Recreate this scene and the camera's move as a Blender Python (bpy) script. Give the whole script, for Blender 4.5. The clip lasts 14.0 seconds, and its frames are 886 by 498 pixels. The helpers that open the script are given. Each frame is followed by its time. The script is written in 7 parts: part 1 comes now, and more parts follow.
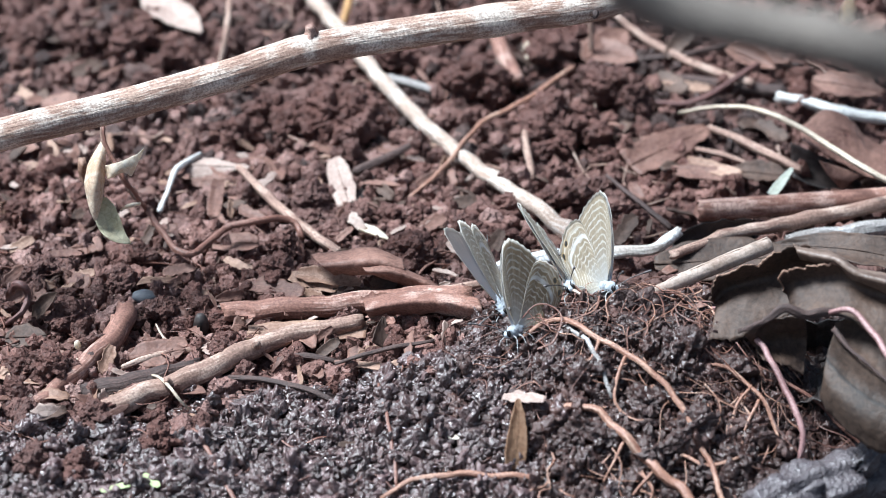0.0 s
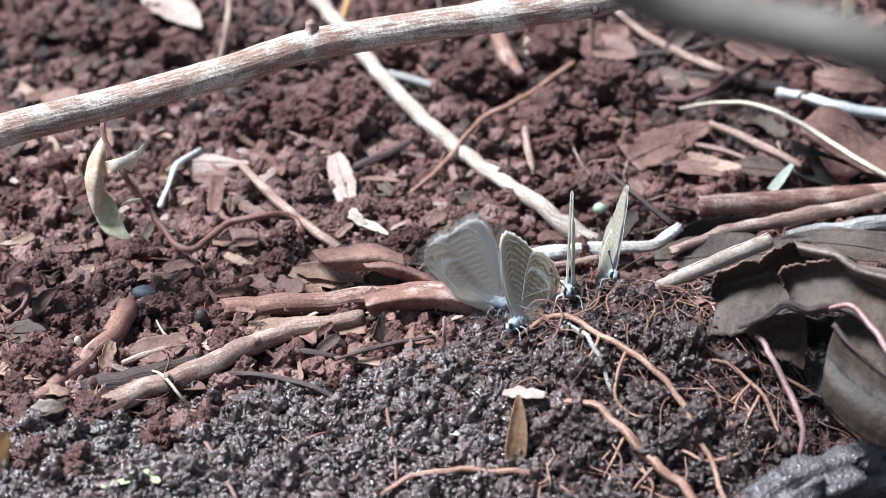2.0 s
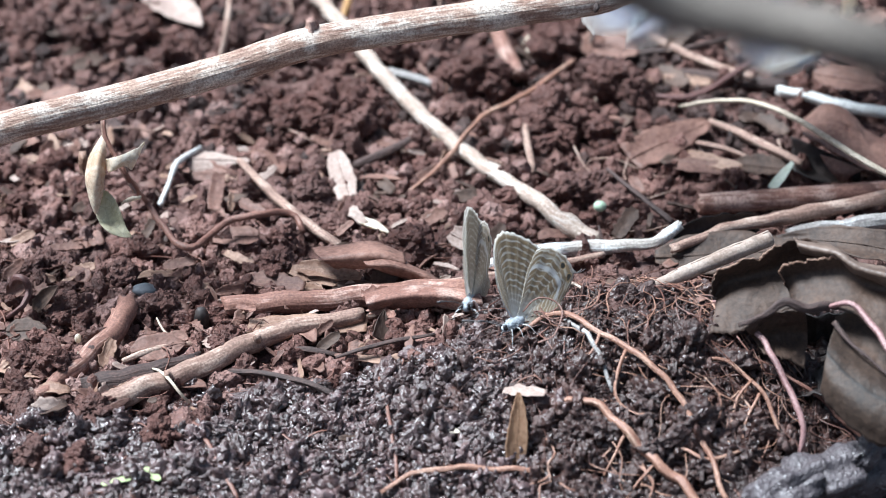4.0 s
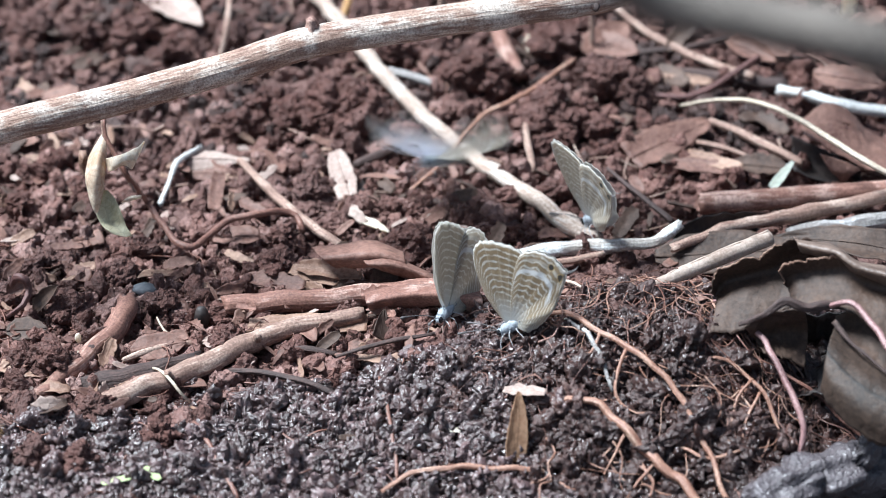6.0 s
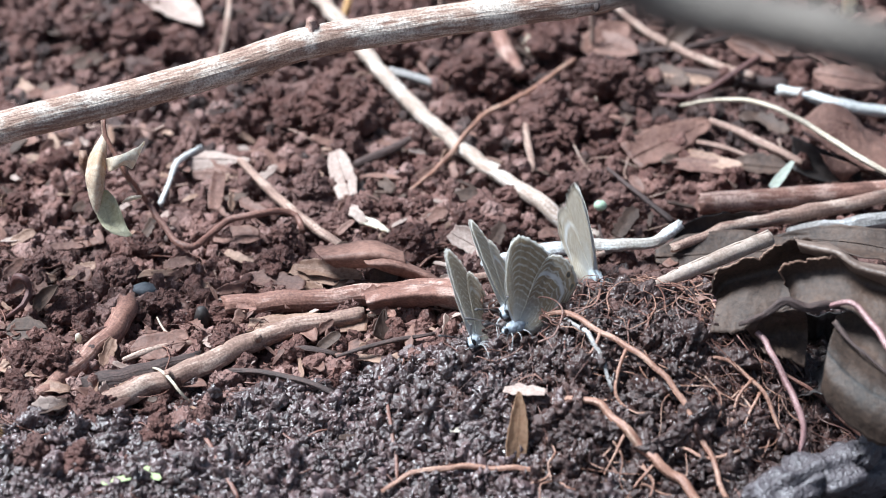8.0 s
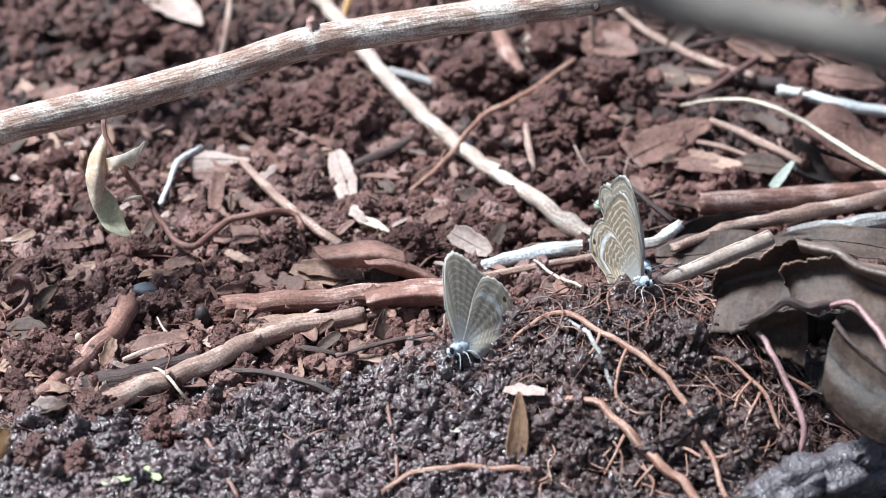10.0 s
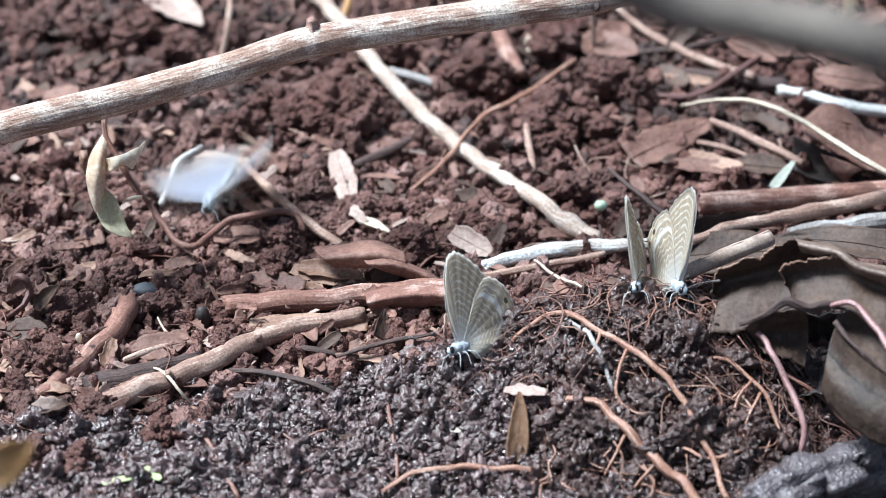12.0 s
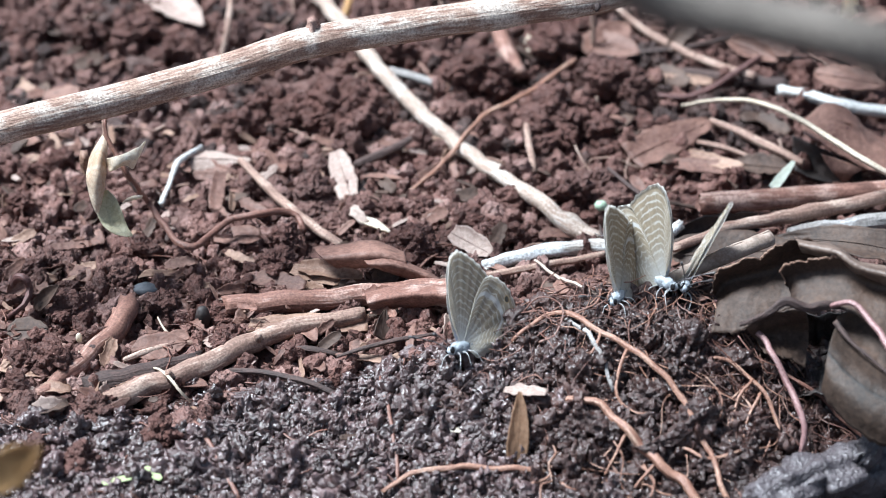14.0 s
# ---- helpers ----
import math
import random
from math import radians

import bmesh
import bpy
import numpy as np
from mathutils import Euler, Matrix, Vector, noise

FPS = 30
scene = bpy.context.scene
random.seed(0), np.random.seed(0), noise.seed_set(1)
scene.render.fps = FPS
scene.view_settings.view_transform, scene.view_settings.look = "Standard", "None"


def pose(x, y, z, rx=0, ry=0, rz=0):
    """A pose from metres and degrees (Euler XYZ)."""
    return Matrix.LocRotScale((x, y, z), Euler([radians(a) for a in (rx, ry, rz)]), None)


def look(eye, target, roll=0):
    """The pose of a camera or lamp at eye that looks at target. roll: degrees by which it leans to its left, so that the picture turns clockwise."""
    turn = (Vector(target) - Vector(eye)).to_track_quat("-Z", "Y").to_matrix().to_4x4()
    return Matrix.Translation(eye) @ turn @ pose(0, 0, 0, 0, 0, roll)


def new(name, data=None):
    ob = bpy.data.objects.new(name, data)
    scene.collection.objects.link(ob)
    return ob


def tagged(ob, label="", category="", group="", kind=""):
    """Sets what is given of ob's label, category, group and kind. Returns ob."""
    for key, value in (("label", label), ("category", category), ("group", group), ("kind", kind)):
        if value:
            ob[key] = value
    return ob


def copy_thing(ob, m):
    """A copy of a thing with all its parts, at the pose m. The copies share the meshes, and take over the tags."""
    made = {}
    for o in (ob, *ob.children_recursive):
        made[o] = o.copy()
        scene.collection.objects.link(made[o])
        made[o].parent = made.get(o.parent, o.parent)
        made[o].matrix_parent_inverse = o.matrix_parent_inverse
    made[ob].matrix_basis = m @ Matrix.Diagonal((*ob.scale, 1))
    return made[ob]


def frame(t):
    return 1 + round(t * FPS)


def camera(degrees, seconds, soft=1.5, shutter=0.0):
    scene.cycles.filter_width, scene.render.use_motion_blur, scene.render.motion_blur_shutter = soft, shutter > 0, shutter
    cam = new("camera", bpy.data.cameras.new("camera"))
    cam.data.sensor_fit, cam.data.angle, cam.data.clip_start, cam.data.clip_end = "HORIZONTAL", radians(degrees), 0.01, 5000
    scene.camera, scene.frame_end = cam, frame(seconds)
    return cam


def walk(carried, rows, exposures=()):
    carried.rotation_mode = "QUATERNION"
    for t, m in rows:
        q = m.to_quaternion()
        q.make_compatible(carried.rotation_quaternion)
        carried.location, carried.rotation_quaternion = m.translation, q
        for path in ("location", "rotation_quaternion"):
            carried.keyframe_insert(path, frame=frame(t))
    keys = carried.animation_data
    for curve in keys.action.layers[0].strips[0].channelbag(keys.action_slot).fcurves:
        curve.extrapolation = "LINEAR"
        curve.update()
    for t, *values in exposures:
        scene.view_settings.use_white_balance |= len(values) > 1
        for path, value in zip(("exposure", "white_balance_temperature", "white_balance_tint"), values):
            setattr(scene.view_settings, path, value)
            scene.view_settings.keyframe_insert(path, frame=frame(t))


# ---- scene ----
# A close view of bare red soil, from about 0.45 m; lengths below are in millimetres unless noted.
TILT = radians(32)
EYE = Vector((0.0, -0.455 * math.cos(TILT), 0.455 * math.sin(TILT)))
AXIS = Vector((0.0, math.cos(TILT), -math.sin(TILT)))
LIFT = Vector((0.0, math.sin(TILT), math.cos(TILT)))

cam = camera(19.0, 14.0, soft=0.35, shutter=0.8)
cam.data.dof.use_dof = True
cam.data.dof.focus_distance = 0.428
cam.data.dof.aperture_fstop = 20.0


def aim(right, up):
    """The camera's pose when it turns by this many thousandths of a radian."""
    return look(EYE, EYE + AXIS + Vector((right * 0.001, 0, 0)) + LIFT * (up * 0.001))


# the head settles slowly in the first five seconds
walk(cam, [
    (0.0, aim(0.34, 2.67)), (0.5, aim(0.32, 2.10)), (1.0, aim(0.30, 1.73)), (1.5, aim(0.28, 1.37)),
    (2.0, aim(0.25, 1.09)), (2.5, aim(0.22, 0.88)), (3.0, aim(0.17, 0.65)), (4.2, aim(0.12, 0.22)),
    (5.5, aim(0.08, 0.02)), (8.0, aim(0.0, 0.0)), (10.5, aim(-0.10, -0.02)), (12.0, aim(-0.2, 0.02)),
    (14.0, aim(-0.28, 0.02)),
])

# ---- daylight: the sun behind thin cloud, a broad soft light from the left ----
SUN_UP, SUN_TURN = radians(60), radians(-76)
world = bpy.data.worlds.new("sky")
scene.world = world
world.use_nodes = True
sky = world.node_tree.nodes.new("ShaderNodeTexSky")
sky.sky_type, sky.sun_disc = "NISHITA", False
sky.sun_elevation, sky.sun_rotation = SUN_UP, SUN_TURN
sky.air_density, sky.dust_density, sky.ozone_density = 1.0, 1.5, 1.0
cloud = world.node_tree.nodes.new("ShaderNodeHueSaturation")
cloud.inputs["Saturation"].default_value = 0.7
world.node_tree.links.new(sky.outputs["Color"], cloud.inputs["Color"])
world.node_tree.links.new(cloud.outputs["Color"], world.node_tree.nodes["Background"].inputs["Color"])
world.node_tree.nodes["Background"].inputs["Strength"].default_value = 0.055
sun = new("sun", bpy.data.lights.new("sun", "SUN"))
sun.data.energy, sun.data.angle, sun.data.color = 5.0, radians(22), (1.0, 0.985, 0.97)
sun.matrix_world = look((2 * math.sin(SUN_TURN) * math.cos(SUN_UP), 2 * math.cos(SUN_TURN) * math.cos(SUN_UP), 2 * math.sin(SUN_UP)), (0, 0, 0))
scene.view_settings.exposure = 1.08
scene.view_settings.use_white_balance = True
scene.view_settings.white_balance_temperature = 5650
scene.view_settings.white_balance_tint = 3


# ---- materials ----
def link(tree, out, target):
    if isinstance(out, bpy.types.NodeSocket):
        tree.links.new(out, target)
    else:
        target.default_value = out


class Graph:
    """A small writer of node materials."""

    def __init__(self, name):
        self.mat = bpy.data.materials.new(name)
        self.mat.use_nodes = True
        self.tree = self.mat.node_tree
        self.bsdf = self.tree.nodes["Principled BSDF"]
        self.coords = self.tree.nodes.new("ShaderNodeTexCoord")

    def node(self, kind, **ins):
        n = self.tree.nodes.new(kind)
        for key, value in ins.items():
            link(self.tree, value, n.inputs[key.replace("_", " ")])
        return n

    def math(self, op, a, b=0.0, c=0.0):
        n = self.tree.nodes.new("ShaderNodeMath")
        n.operation = op
        for i, value in enumerate((a, b, c)):
            link(self.tree, value, n.inputs[i])
        return n.outputs[0]

    def scaled(self, at, by):
        n = self.tree.nodes.new("ShaderNodeMapping")
        link(self.tree, at, n.inputs["Vector"])
        n.inputs["Scale"].default_value = by
        return n.outputs[0]

    def noise(self, scale, detail=4.0, at=None, rough=0.55):
        return self.node("ShaderNodeTexNoise", Vector=at or self.coords.outputs["Object"], Scale=scale, Detail=detail, Roughness=rough).outputs["Fac"]

    def ramp(self, fac, *stops):
        n = self.tree.nodes.new("ShaderNodeValToRGB")
        link(self.tree, fac, n.inputs["Fac"])
        while len(n.color_ramp.elements) < len(stops):
            n.color_ramp.elements.new(0.5)
        for e, (p, c) in zip(n.color_ramp.elements, stops):
            e.position, e.color = p, (*c, 1) if isinstance(c, tuple) else (c, c, c, 1)
        return n.outputs["Color"]

    def mix(self, fac, a, b, way="MIX"):
        n = self.tree.nodes.new("ShaderNodeMix")
        n.data_type, n.blend_type = "RGBA", way
        link(self.tree, fac, n.inputs[0])
        for value, i in ((a, 6), (b, 7)):
            link(self.tree, (*value, 1) if isinstance(value, tuple) else value, n.inputs[i])
        return n.outputs[2]

    def bump(self, fac, depth, strength=1.0, before=None):
        n = self.node("ShaderNodeBump", Height=fac, Distance=depth, Strength=strength)
        if before:
            link(self.tree, before, n.inputs["Normal"])
        return n.outputs[0]

    def done(self, colour, rough, normal=None, **more):
        link(self.tree, (*colour, 1) if isinstance(colour, tuple) else colour, self.bsdf.inputs["Base Color"])
        link(self.tree, rough, self.bsdf.inputs["Roughness"])
        if normal:
            link(self.tree, normal, self.bsdf.inputs["Normal"])
        for key, value in more.items():
            link(self.tree, value, self.bsdf.inputs[key.replace("_", " ")])
        return self.mat

    def sheer(self, colour, share):
        """Lets some light through a thin skin."""
        out = self.tree.nodes["Material Output"]
        thin = self.node("ShaderNodeBsdfTranslucent", Color=colour)
        both = self.node("ShaderNodeMixShader", Fac=share)
        self.tree.links.new(self.bsdf.outputs[0], both.inputs[1])
        self.tree.links.new(thin.outputs[0], both.inputs[2])
        self.tree.links.new(both.outputs[0], out.inputs["Surface"])
        return self.mat


def soil_look(g, tone, dark, mid, light, rough, wet):
    """Colour, gloss and relief of crumbly soil; wet: how much it glistens."""
    fine, speck = g.noise(900, 6, rough=0.68), g.noise(5200, 3, rough=0.7)
    tone = g.math("ADD", tone, g.math("ADD", g.math("MULTIPLY", fine, 0.42), g.math("MULTIPLY", speck, 0.16)))
    colour = g.ramp(tone, (0.34, dark), (0.58, mid), (0.82, light))
    grey = tuple(0.7 * c + 0.3 * sum(mid) / 3 for c in mid)
    colour = g.mix(g.ramp(g.noise(38, 3), (0.42, 0.0), (0.66, 0.7)), colour, grey)
    colour = g.mix(g.ramp(g.noise(3400, 3), (0.66, 0.0), (0.73, 0.55)), colour, tuple(min(1, c * 2.3) for c in light))
    rise = g.node("ShaderNodeTexVoronoi", Vector=g.coords.outputs["Object"], Scale=1500.0).outputs["Distance"]
    a, b, c = (0.00007, 0.00028, 0.0006) if wet > 0.5 else (0.00014, 0.0005, 0.001)
    normal = g.bump(g.noise(4200, 1), a, 0.9, g.bump(rise, b, 0.8, g.bump(g.noise(900, 4), c, 0.9)))
    gloss = g.ramp(g.noise(800, 4), (0.47, rough[0]), (0.56, rough[1]))
    return colour, gloss, normal


def soil(name, dark, mid, light, rough, shine):
    g = Graph(name)
    island = g.node("ShaderNodeNewGeometry").outputs["Random Per Island"]
    tone = g.math("ADD", g.math("MULTIPLY", g.noise(70, 5), 0.3), g.math("MULTIPLY", island, 0.26))
    return g.done(*soil_look(g, tone, dark, mid, light, rough, shine), Specular_IOR_Level=shine)


DRY_TONES = (0.030, 0.0125, 0.010), (0.118, 0.054, 0.043), (0.29, 0.165, 0.138)
WET_TONES = (0.014, 0.0062, 0.005), (0.044, 0.021, 0.0175), (0.12, 0.064, 0.056)
GLINT_TONES = (0.013, 0.0062, 0.0052), (0.066, 0.036, 0.033), (0.21, 0.135, 0.132)
PALE_TONES = (0.07, 0.031, 0.025), (0.22, 0.115, 0.095), (0.42, 0.28, 0.245)
DIM_TONES = (0.020, 0.011, 0.0095), (0.06, 0.034, 0.029), (0.15, 0.093, 0.08)
DULL_TONES = (0.012, 0.0052, 0.004), (0.05, 0.0235, 0.019), (0.13, 0.068, 0.056)
DRY = soil("dry_red_soil", *DRY_TONES, (0.6, 0.9), 0.3)
PALE_DRY = soil("pale_dry_soil", *PALE_TONES, (0.5, 0.85), 0.35)
DIM_DRY = soil("dark_dry_soil", *DIM_TONES, (0.5, 0.85), 0.3)
WET = soil("wet_soil", *GLINT_TONES, (0.28, 0.52), 0.95)
DAMP = soil("damp_soil", *DULL_TONES, (0.3, 0.66), 0.6)


def ground_mix():
    g = Graph("ground_soil")
    tone = g.math("ADD", g.math("MULTIPLY", g.noise(90, 5), 0.4), 0.05)
    dry, _, _ = soil_look(g, tone, *DRY_TONES, (0.5, 0.85), 0.4)
    damp, gloss, normal = soil_look(g, tone, *WET_TONES, (0.1, 0.6), 1.0)
    split = g.node("ShaderNodeSeparateXYZ", Vector=g.coords.outputs["Object"])
    edge = g.math("ADD", g.math("MULTIPLY", split.outputs[1], -1.0), g.math("MULTIPLY", split.outputs[0], 0.25))
    wet = g.ramp(g.math("ADD", edge, g.math("MULTIPLY", g.noise(60), 0.02)), (0.028, 0.0), (0.042, 1.0))
    gloss = g.math("ADD", gloss, g.ramp(split.outputs[0], (0.0, 0.0), (0.02, 0.3)))
    return g.done(g.mix(wet, dry, damp), g.mix(wet, (0.8, 0.8, 0.8), gloss), normal, Specular_IOR_Level=0.5)


GROUND = ground_mix()


def bark(name, dark, light, streak=(1, 1, 1), rough=0.75, ridge=0.0004, pale=None, bare=(0.52, 0.64, 0.85)):
    """Wood or root skin; UV runs round (u) and along (v) in millimetres."""
    g = Graph(name)
    uv = g.coords.outputs["UV"]
    along = g.scaled(uv, (1.6, 0.16, 1.0))
    lines, blots, fine = g.noise(1.3, 6, along), g.noise(110, 4), g.noise(2600, 4)
    tone = g.math("ADD", g.math("MULTIPLY", lines, 0.6), g.math("MULTIPLY", blots, 0.4))
    colour = g.ramp(tone, (0.33, dark), (0.64, light))
    if pale:
        colour = g.mix(g.ramp(g.math("ADD", g.math("MULTIPLY", g.noise(170, 5), 0.6), g.math("MULTIPLY", lines, 0.4)), (bare[0], 0.0), (bare[1], bare[2])), colour, pale)
    colour = g.mix(g.ramp(fine, (0.35, 0.6), (0.6, 0.0)), colour, tuple(c * 0.5 for c in dark))
    normal = g.bump(lines, ridge, 0.8, g.bump(fine, 0.00018, 0.6))
    return g.done(colour, g.math("ADD", rough - 0.1, g.math("MULTIPLY", blots, 0.2)), normal)


def leafskin(name, dark, light, rough=0.6, vein=0.16, spots=0.4, relief=0.00005, net=0.2, glow=0.22, count=9.0):
    """A dead leaf; UV runs along (u) and across (v, midrib at 0.5)."""
    g = Graph(name)
    split = g.node("ShaderNodeSeparateXYZ", Vector=g.coords.outputs["UV"])
    u, v = split.outputs[0], split.outputs[1]
    off = g.math("ABSOLUTE", g.math("SUBTRACT", v, 0.5))
    ribs = g.math("PINGPONG", g.math("ADD", g.math("SUBTRACT", g.math("MULTIPLY", u, count), g.math("MULTIPLY", off, 5.0)), g.math("MULTIPLY", g.noise(40), 0.4)), 0.5)
    rib = g.ramp(ribs, (0.0, 1.0), (0.09, 0.0))
    mid = g.ramp(off, (0.012, 1.0), (0.03, 0.0))
    lines = g.math("MAXIMUM", g.math("MULTIPLY", rib, 0.6), mid)
    blots, fine = g.noise(120, 5), g.noise(1600, 6)
    colour = g.ramp(g.math("ADD", g.math("MULTIPLY", blots, 0.6), g.math("MULTIPLY", fine, 0.4)), (0.38, dark), (0.62, light))
    colour = g.mix(g.math("MULTIPLY", lines, abs(vein)), colour, tuple(min(1, c * 1.5) for c in light) if vein > 0 else tuple(c * 0.3 for c in dark))
    colour = g.mix(g.ramp(g.noise(260, 3), (0.62, 0.0), (0.72, spots)), colour, tuple(c * 0.35 for c in dark))
    web = g.node("ShaderNodeTexVoronoi", Vector=g.coords.outputs["Object"], Scale=650.0)
    web.feature = "DISTANCE_TO_EDGE"
    colour = g.mix(g.ramp(web.outputs["Distance"], (0.02, net), (0.07, 0.0)), colour, tuple(c * 0.4 for c in dark))
    cells = g.node("ShaderNodeTexVoronoi", Vector=g.coords.outputs["Object"], Scale=900.0).outputs["Distance"]
    normal = g.bump(lines, relief, 0.7, g.bump(fine, 0.0002, 0.6, g.bump(cells, 0.00012, 0.5)))
    g.done(colour, rough, normal)
    return g.sheer(colour, glow)


BRANCH = bark("weathered_branch", (0.20, 0.10, 0.07), (0.53, 0.385, 0.30), ridge=0.00035, pale=(0.78, 0.69, 0.60), bare=(0.47, 0.58, 0.75))
PALE_TWIG = bark("bleached_twig", (0.30, 0.19, 0.14), (0.62, 0.52, 0.44), pale=(0.72, 0.66, 0.6))
GREY_TWIG = bark("grey_twig", (0.16, 0.14, 0.13), (0.45, 0.42, 0.40), pale=(0.7, 0.7, 0.7))
LICHEN_TWIG = bark("lichened_twig", (0.26, 0.22, 0.19), (0.60, 0.55, 0.50), pale=(0.84, 0.86, 0.86), bare=(0.47, 0.54, 0.95))
RED_BARK = bark("red_brown_bark", (0.13, 0.055, 0.04), (0.33, 0.17, 0.125), ridge=0.0001, pale=(0.52, 0.36, 0.30), bare=(0.5, 0.58, 0.75))
TAN_BARK = bark("tan_bark", (0.17, 0.092, 0.069), (0.40, 0.265, 0.205), ridge=0.0001, pale=(0.56, 0.43, 0.35), bare=(0.5, 0.6, 0.7))
DARK_BARK = bark("dark_bark", (0.030, 0.018, 0.016), (0.11, 0.065, 0.055))
VINE = bark("dark_red_vine", (0.06, 0.025, 0.022), (0.17, 0.075, 0.065), rough=0.6)
ROOT = bark("orange_root", (0.20, 0.085, 0.055), (0.46, 0.26, 0.18), rough=0.5, ridge=0.0003, pale=(0.58, 0.4, 0.3))
ROOT_DARK = bark("brown_root", (0.11, 0.045, 0.032), (0.27, 0.13, 0.095), rough=0.5, ridge=0.0002)
ROOT_FINE = bark("fine_roots", (0.06, 0.024, 0.018), (0.17, 0.08, 0.06), rough=0.5, ridge=0.0001)
ROOT_PINK = bark("pinkish_root", (0.22, 0.10, 0.095), (0.42, 0.26, 0.25), rough=0.45, ridge=0.0002)
WET_WOOD = soil("wet_grey_wood", (0.02, 0.015, 0.016), (0.085, 0.068, 0.073), (0.27, 0.24, 0.26), (0.3, 0.6), 0.6)
STEM_GREY = bark("dull_stem", (0.11, 0.09, 0.075), (0.23, 0.195, 0.165))
LEAF_HUSK = leafskin("brown_husk", (0.027, 0.0145, 0.0095), (0.088, 0.052, 0.035), rough=0.68, vein=0.0, relief=0.0, net=0.25, glow=0.05)
LEAF_FOLD = leafskin("pale_brown_fold", (0.10, 0.066, 0.05), (0.23, 0.165, 0.13), rough=0.45, vein=0.0, relief=0.0, net=0.15, glow=0.08)
LEAF_ROLL = leafskin("pale_rolled_leaf", (0.33, 0.24, 0.19), (0.60, 0.49, 0.42), vein=0.0, spots=0.5, relief=0.0)
LEAF_TIP = leafskin("veined_brown_leaf", (0.027, 0.0155, 0.01), (0.07, 0.043, 0.029), rough=0.65, vein=-0.9, spots=0.2, relief=0.00004, net=0.5, glow=0.05, count=26.0)
STRAW = bark("straw", (0.42, 0.33, 0.235), (0.66, 0.57, 0.46), rough=0.6)
WHITE_STEM = bark("white_stem", (0.5, 0.48, 0.45), (0.8, 0.78, 0.75), rough=0.5)
LEAF_TAN = leafskin("tan_leaf", (0.22, 0.12, 0.08), (0.46, 0.30, 0.22), spots=0.5)
LEAF_PINK = leafskin("pink_brown_leaf", (0.12, 0.056, 0.042), (0.30, 0.165, 0.125), spots=0.5)
LEAF_CREAM = leafskin("cream_leaf", (0.72, 0.58, 0.42), (0.94, 0.88, 0.76), spots=0.1, glow=0.4)
LEAF_PALE = leafskin("pale_pinkish_leaf", (0.30, 0.20, 0.165), (0.54, 0.42, 0.36), spots=0.4)
LEAF_BROWN = leafskin("brown_leaf", (0.045, 0.025, 0.018), (0.14, 0.085, 0.062), rough=0.65)
# near-black: dark leaf scraps, and sheets that carry shade in their colour
LEAF_DARK_AND_SHADE = leafskin("dark_leaf_and_shade", (0.02, 0.015, 0.014), (0.06, 0.043, 0.038), rough=0.6, glow=0.02)
LEAF_SPRIG = leafskin("cream_and_tan_leaf", (0.60, 0.42, 0.28), (0.92, 0.84, 0.70), spots=0.3, glow=0.4)
LEAF_LIGHT = leafskin("bleached_blade", (0.74, 0.78, 0.66), (0.90, 0.92, 0.84), vein=0.0, spots=0.0, glow=0.5)
LEAF_RUST = leafskin("rust_brown_leaf", (0.24, 0.12, 0.06), (0.44, 0.27, 0.165), vein=0.1, glow=0.45)
LEAF_GREEN = leafskin("faded_green_leaf", (0.50, 0.45, 0.28), (0.74, 0.69, 0.50), spots=0.2, glow=0.4)
LEAF_LIME = leafskin("pale_green_scrap", (0.40, 0.48, 0.22), (0.66, 0.72, 0.42), spots=0.0)
LEAF_ORANGE = leafskin("orange_leaf", (0.38, 0.20, 0.07), (0.58, 0.36, 0.16), spots=0.2)


def stone_grey():
    g = Graph("blue_grey_stone")
    colour = g.ramp(g.noise(300, 5), (0.3, (0.06, 0.066, 0.075)), (0.7, (0.14, 0.148, 0.165)))
    return g.done(colour, 0.6, g.bump(g.noise(1500), 0.0002))


STONE = stone_grey()


def plain(name, colour, rough, spread=0.15):
    g = Graph(name)
    return g.done(g.ramp(g.noise(900, 3), (0.3, tuple(c * (1 - spread) for c in colour)), (0.7, tuple(min(1, c * (1 + spread)) for c in colour))), rough, g.bump(g.noise(3000), 0.00008))


SEED_GREEN = plain("pale_green_seed", (0.52, 0.66, 0.47), 0.35)
FUR = plain("pale_fur", (0.36, 0.39, 0.42), 0.9, 0.5)
EYE_BLACK = plain("dark_eye", (0.012, 0.011, 0.012), 0.2)
LEG_WHITE = plain("pale_leg", (0.42, 0.42, 0.42), 0.6, 0.3)
FEELER = plain("banded_feeler", (0.10, 0.09, 0.09), 0.6, 0.6)


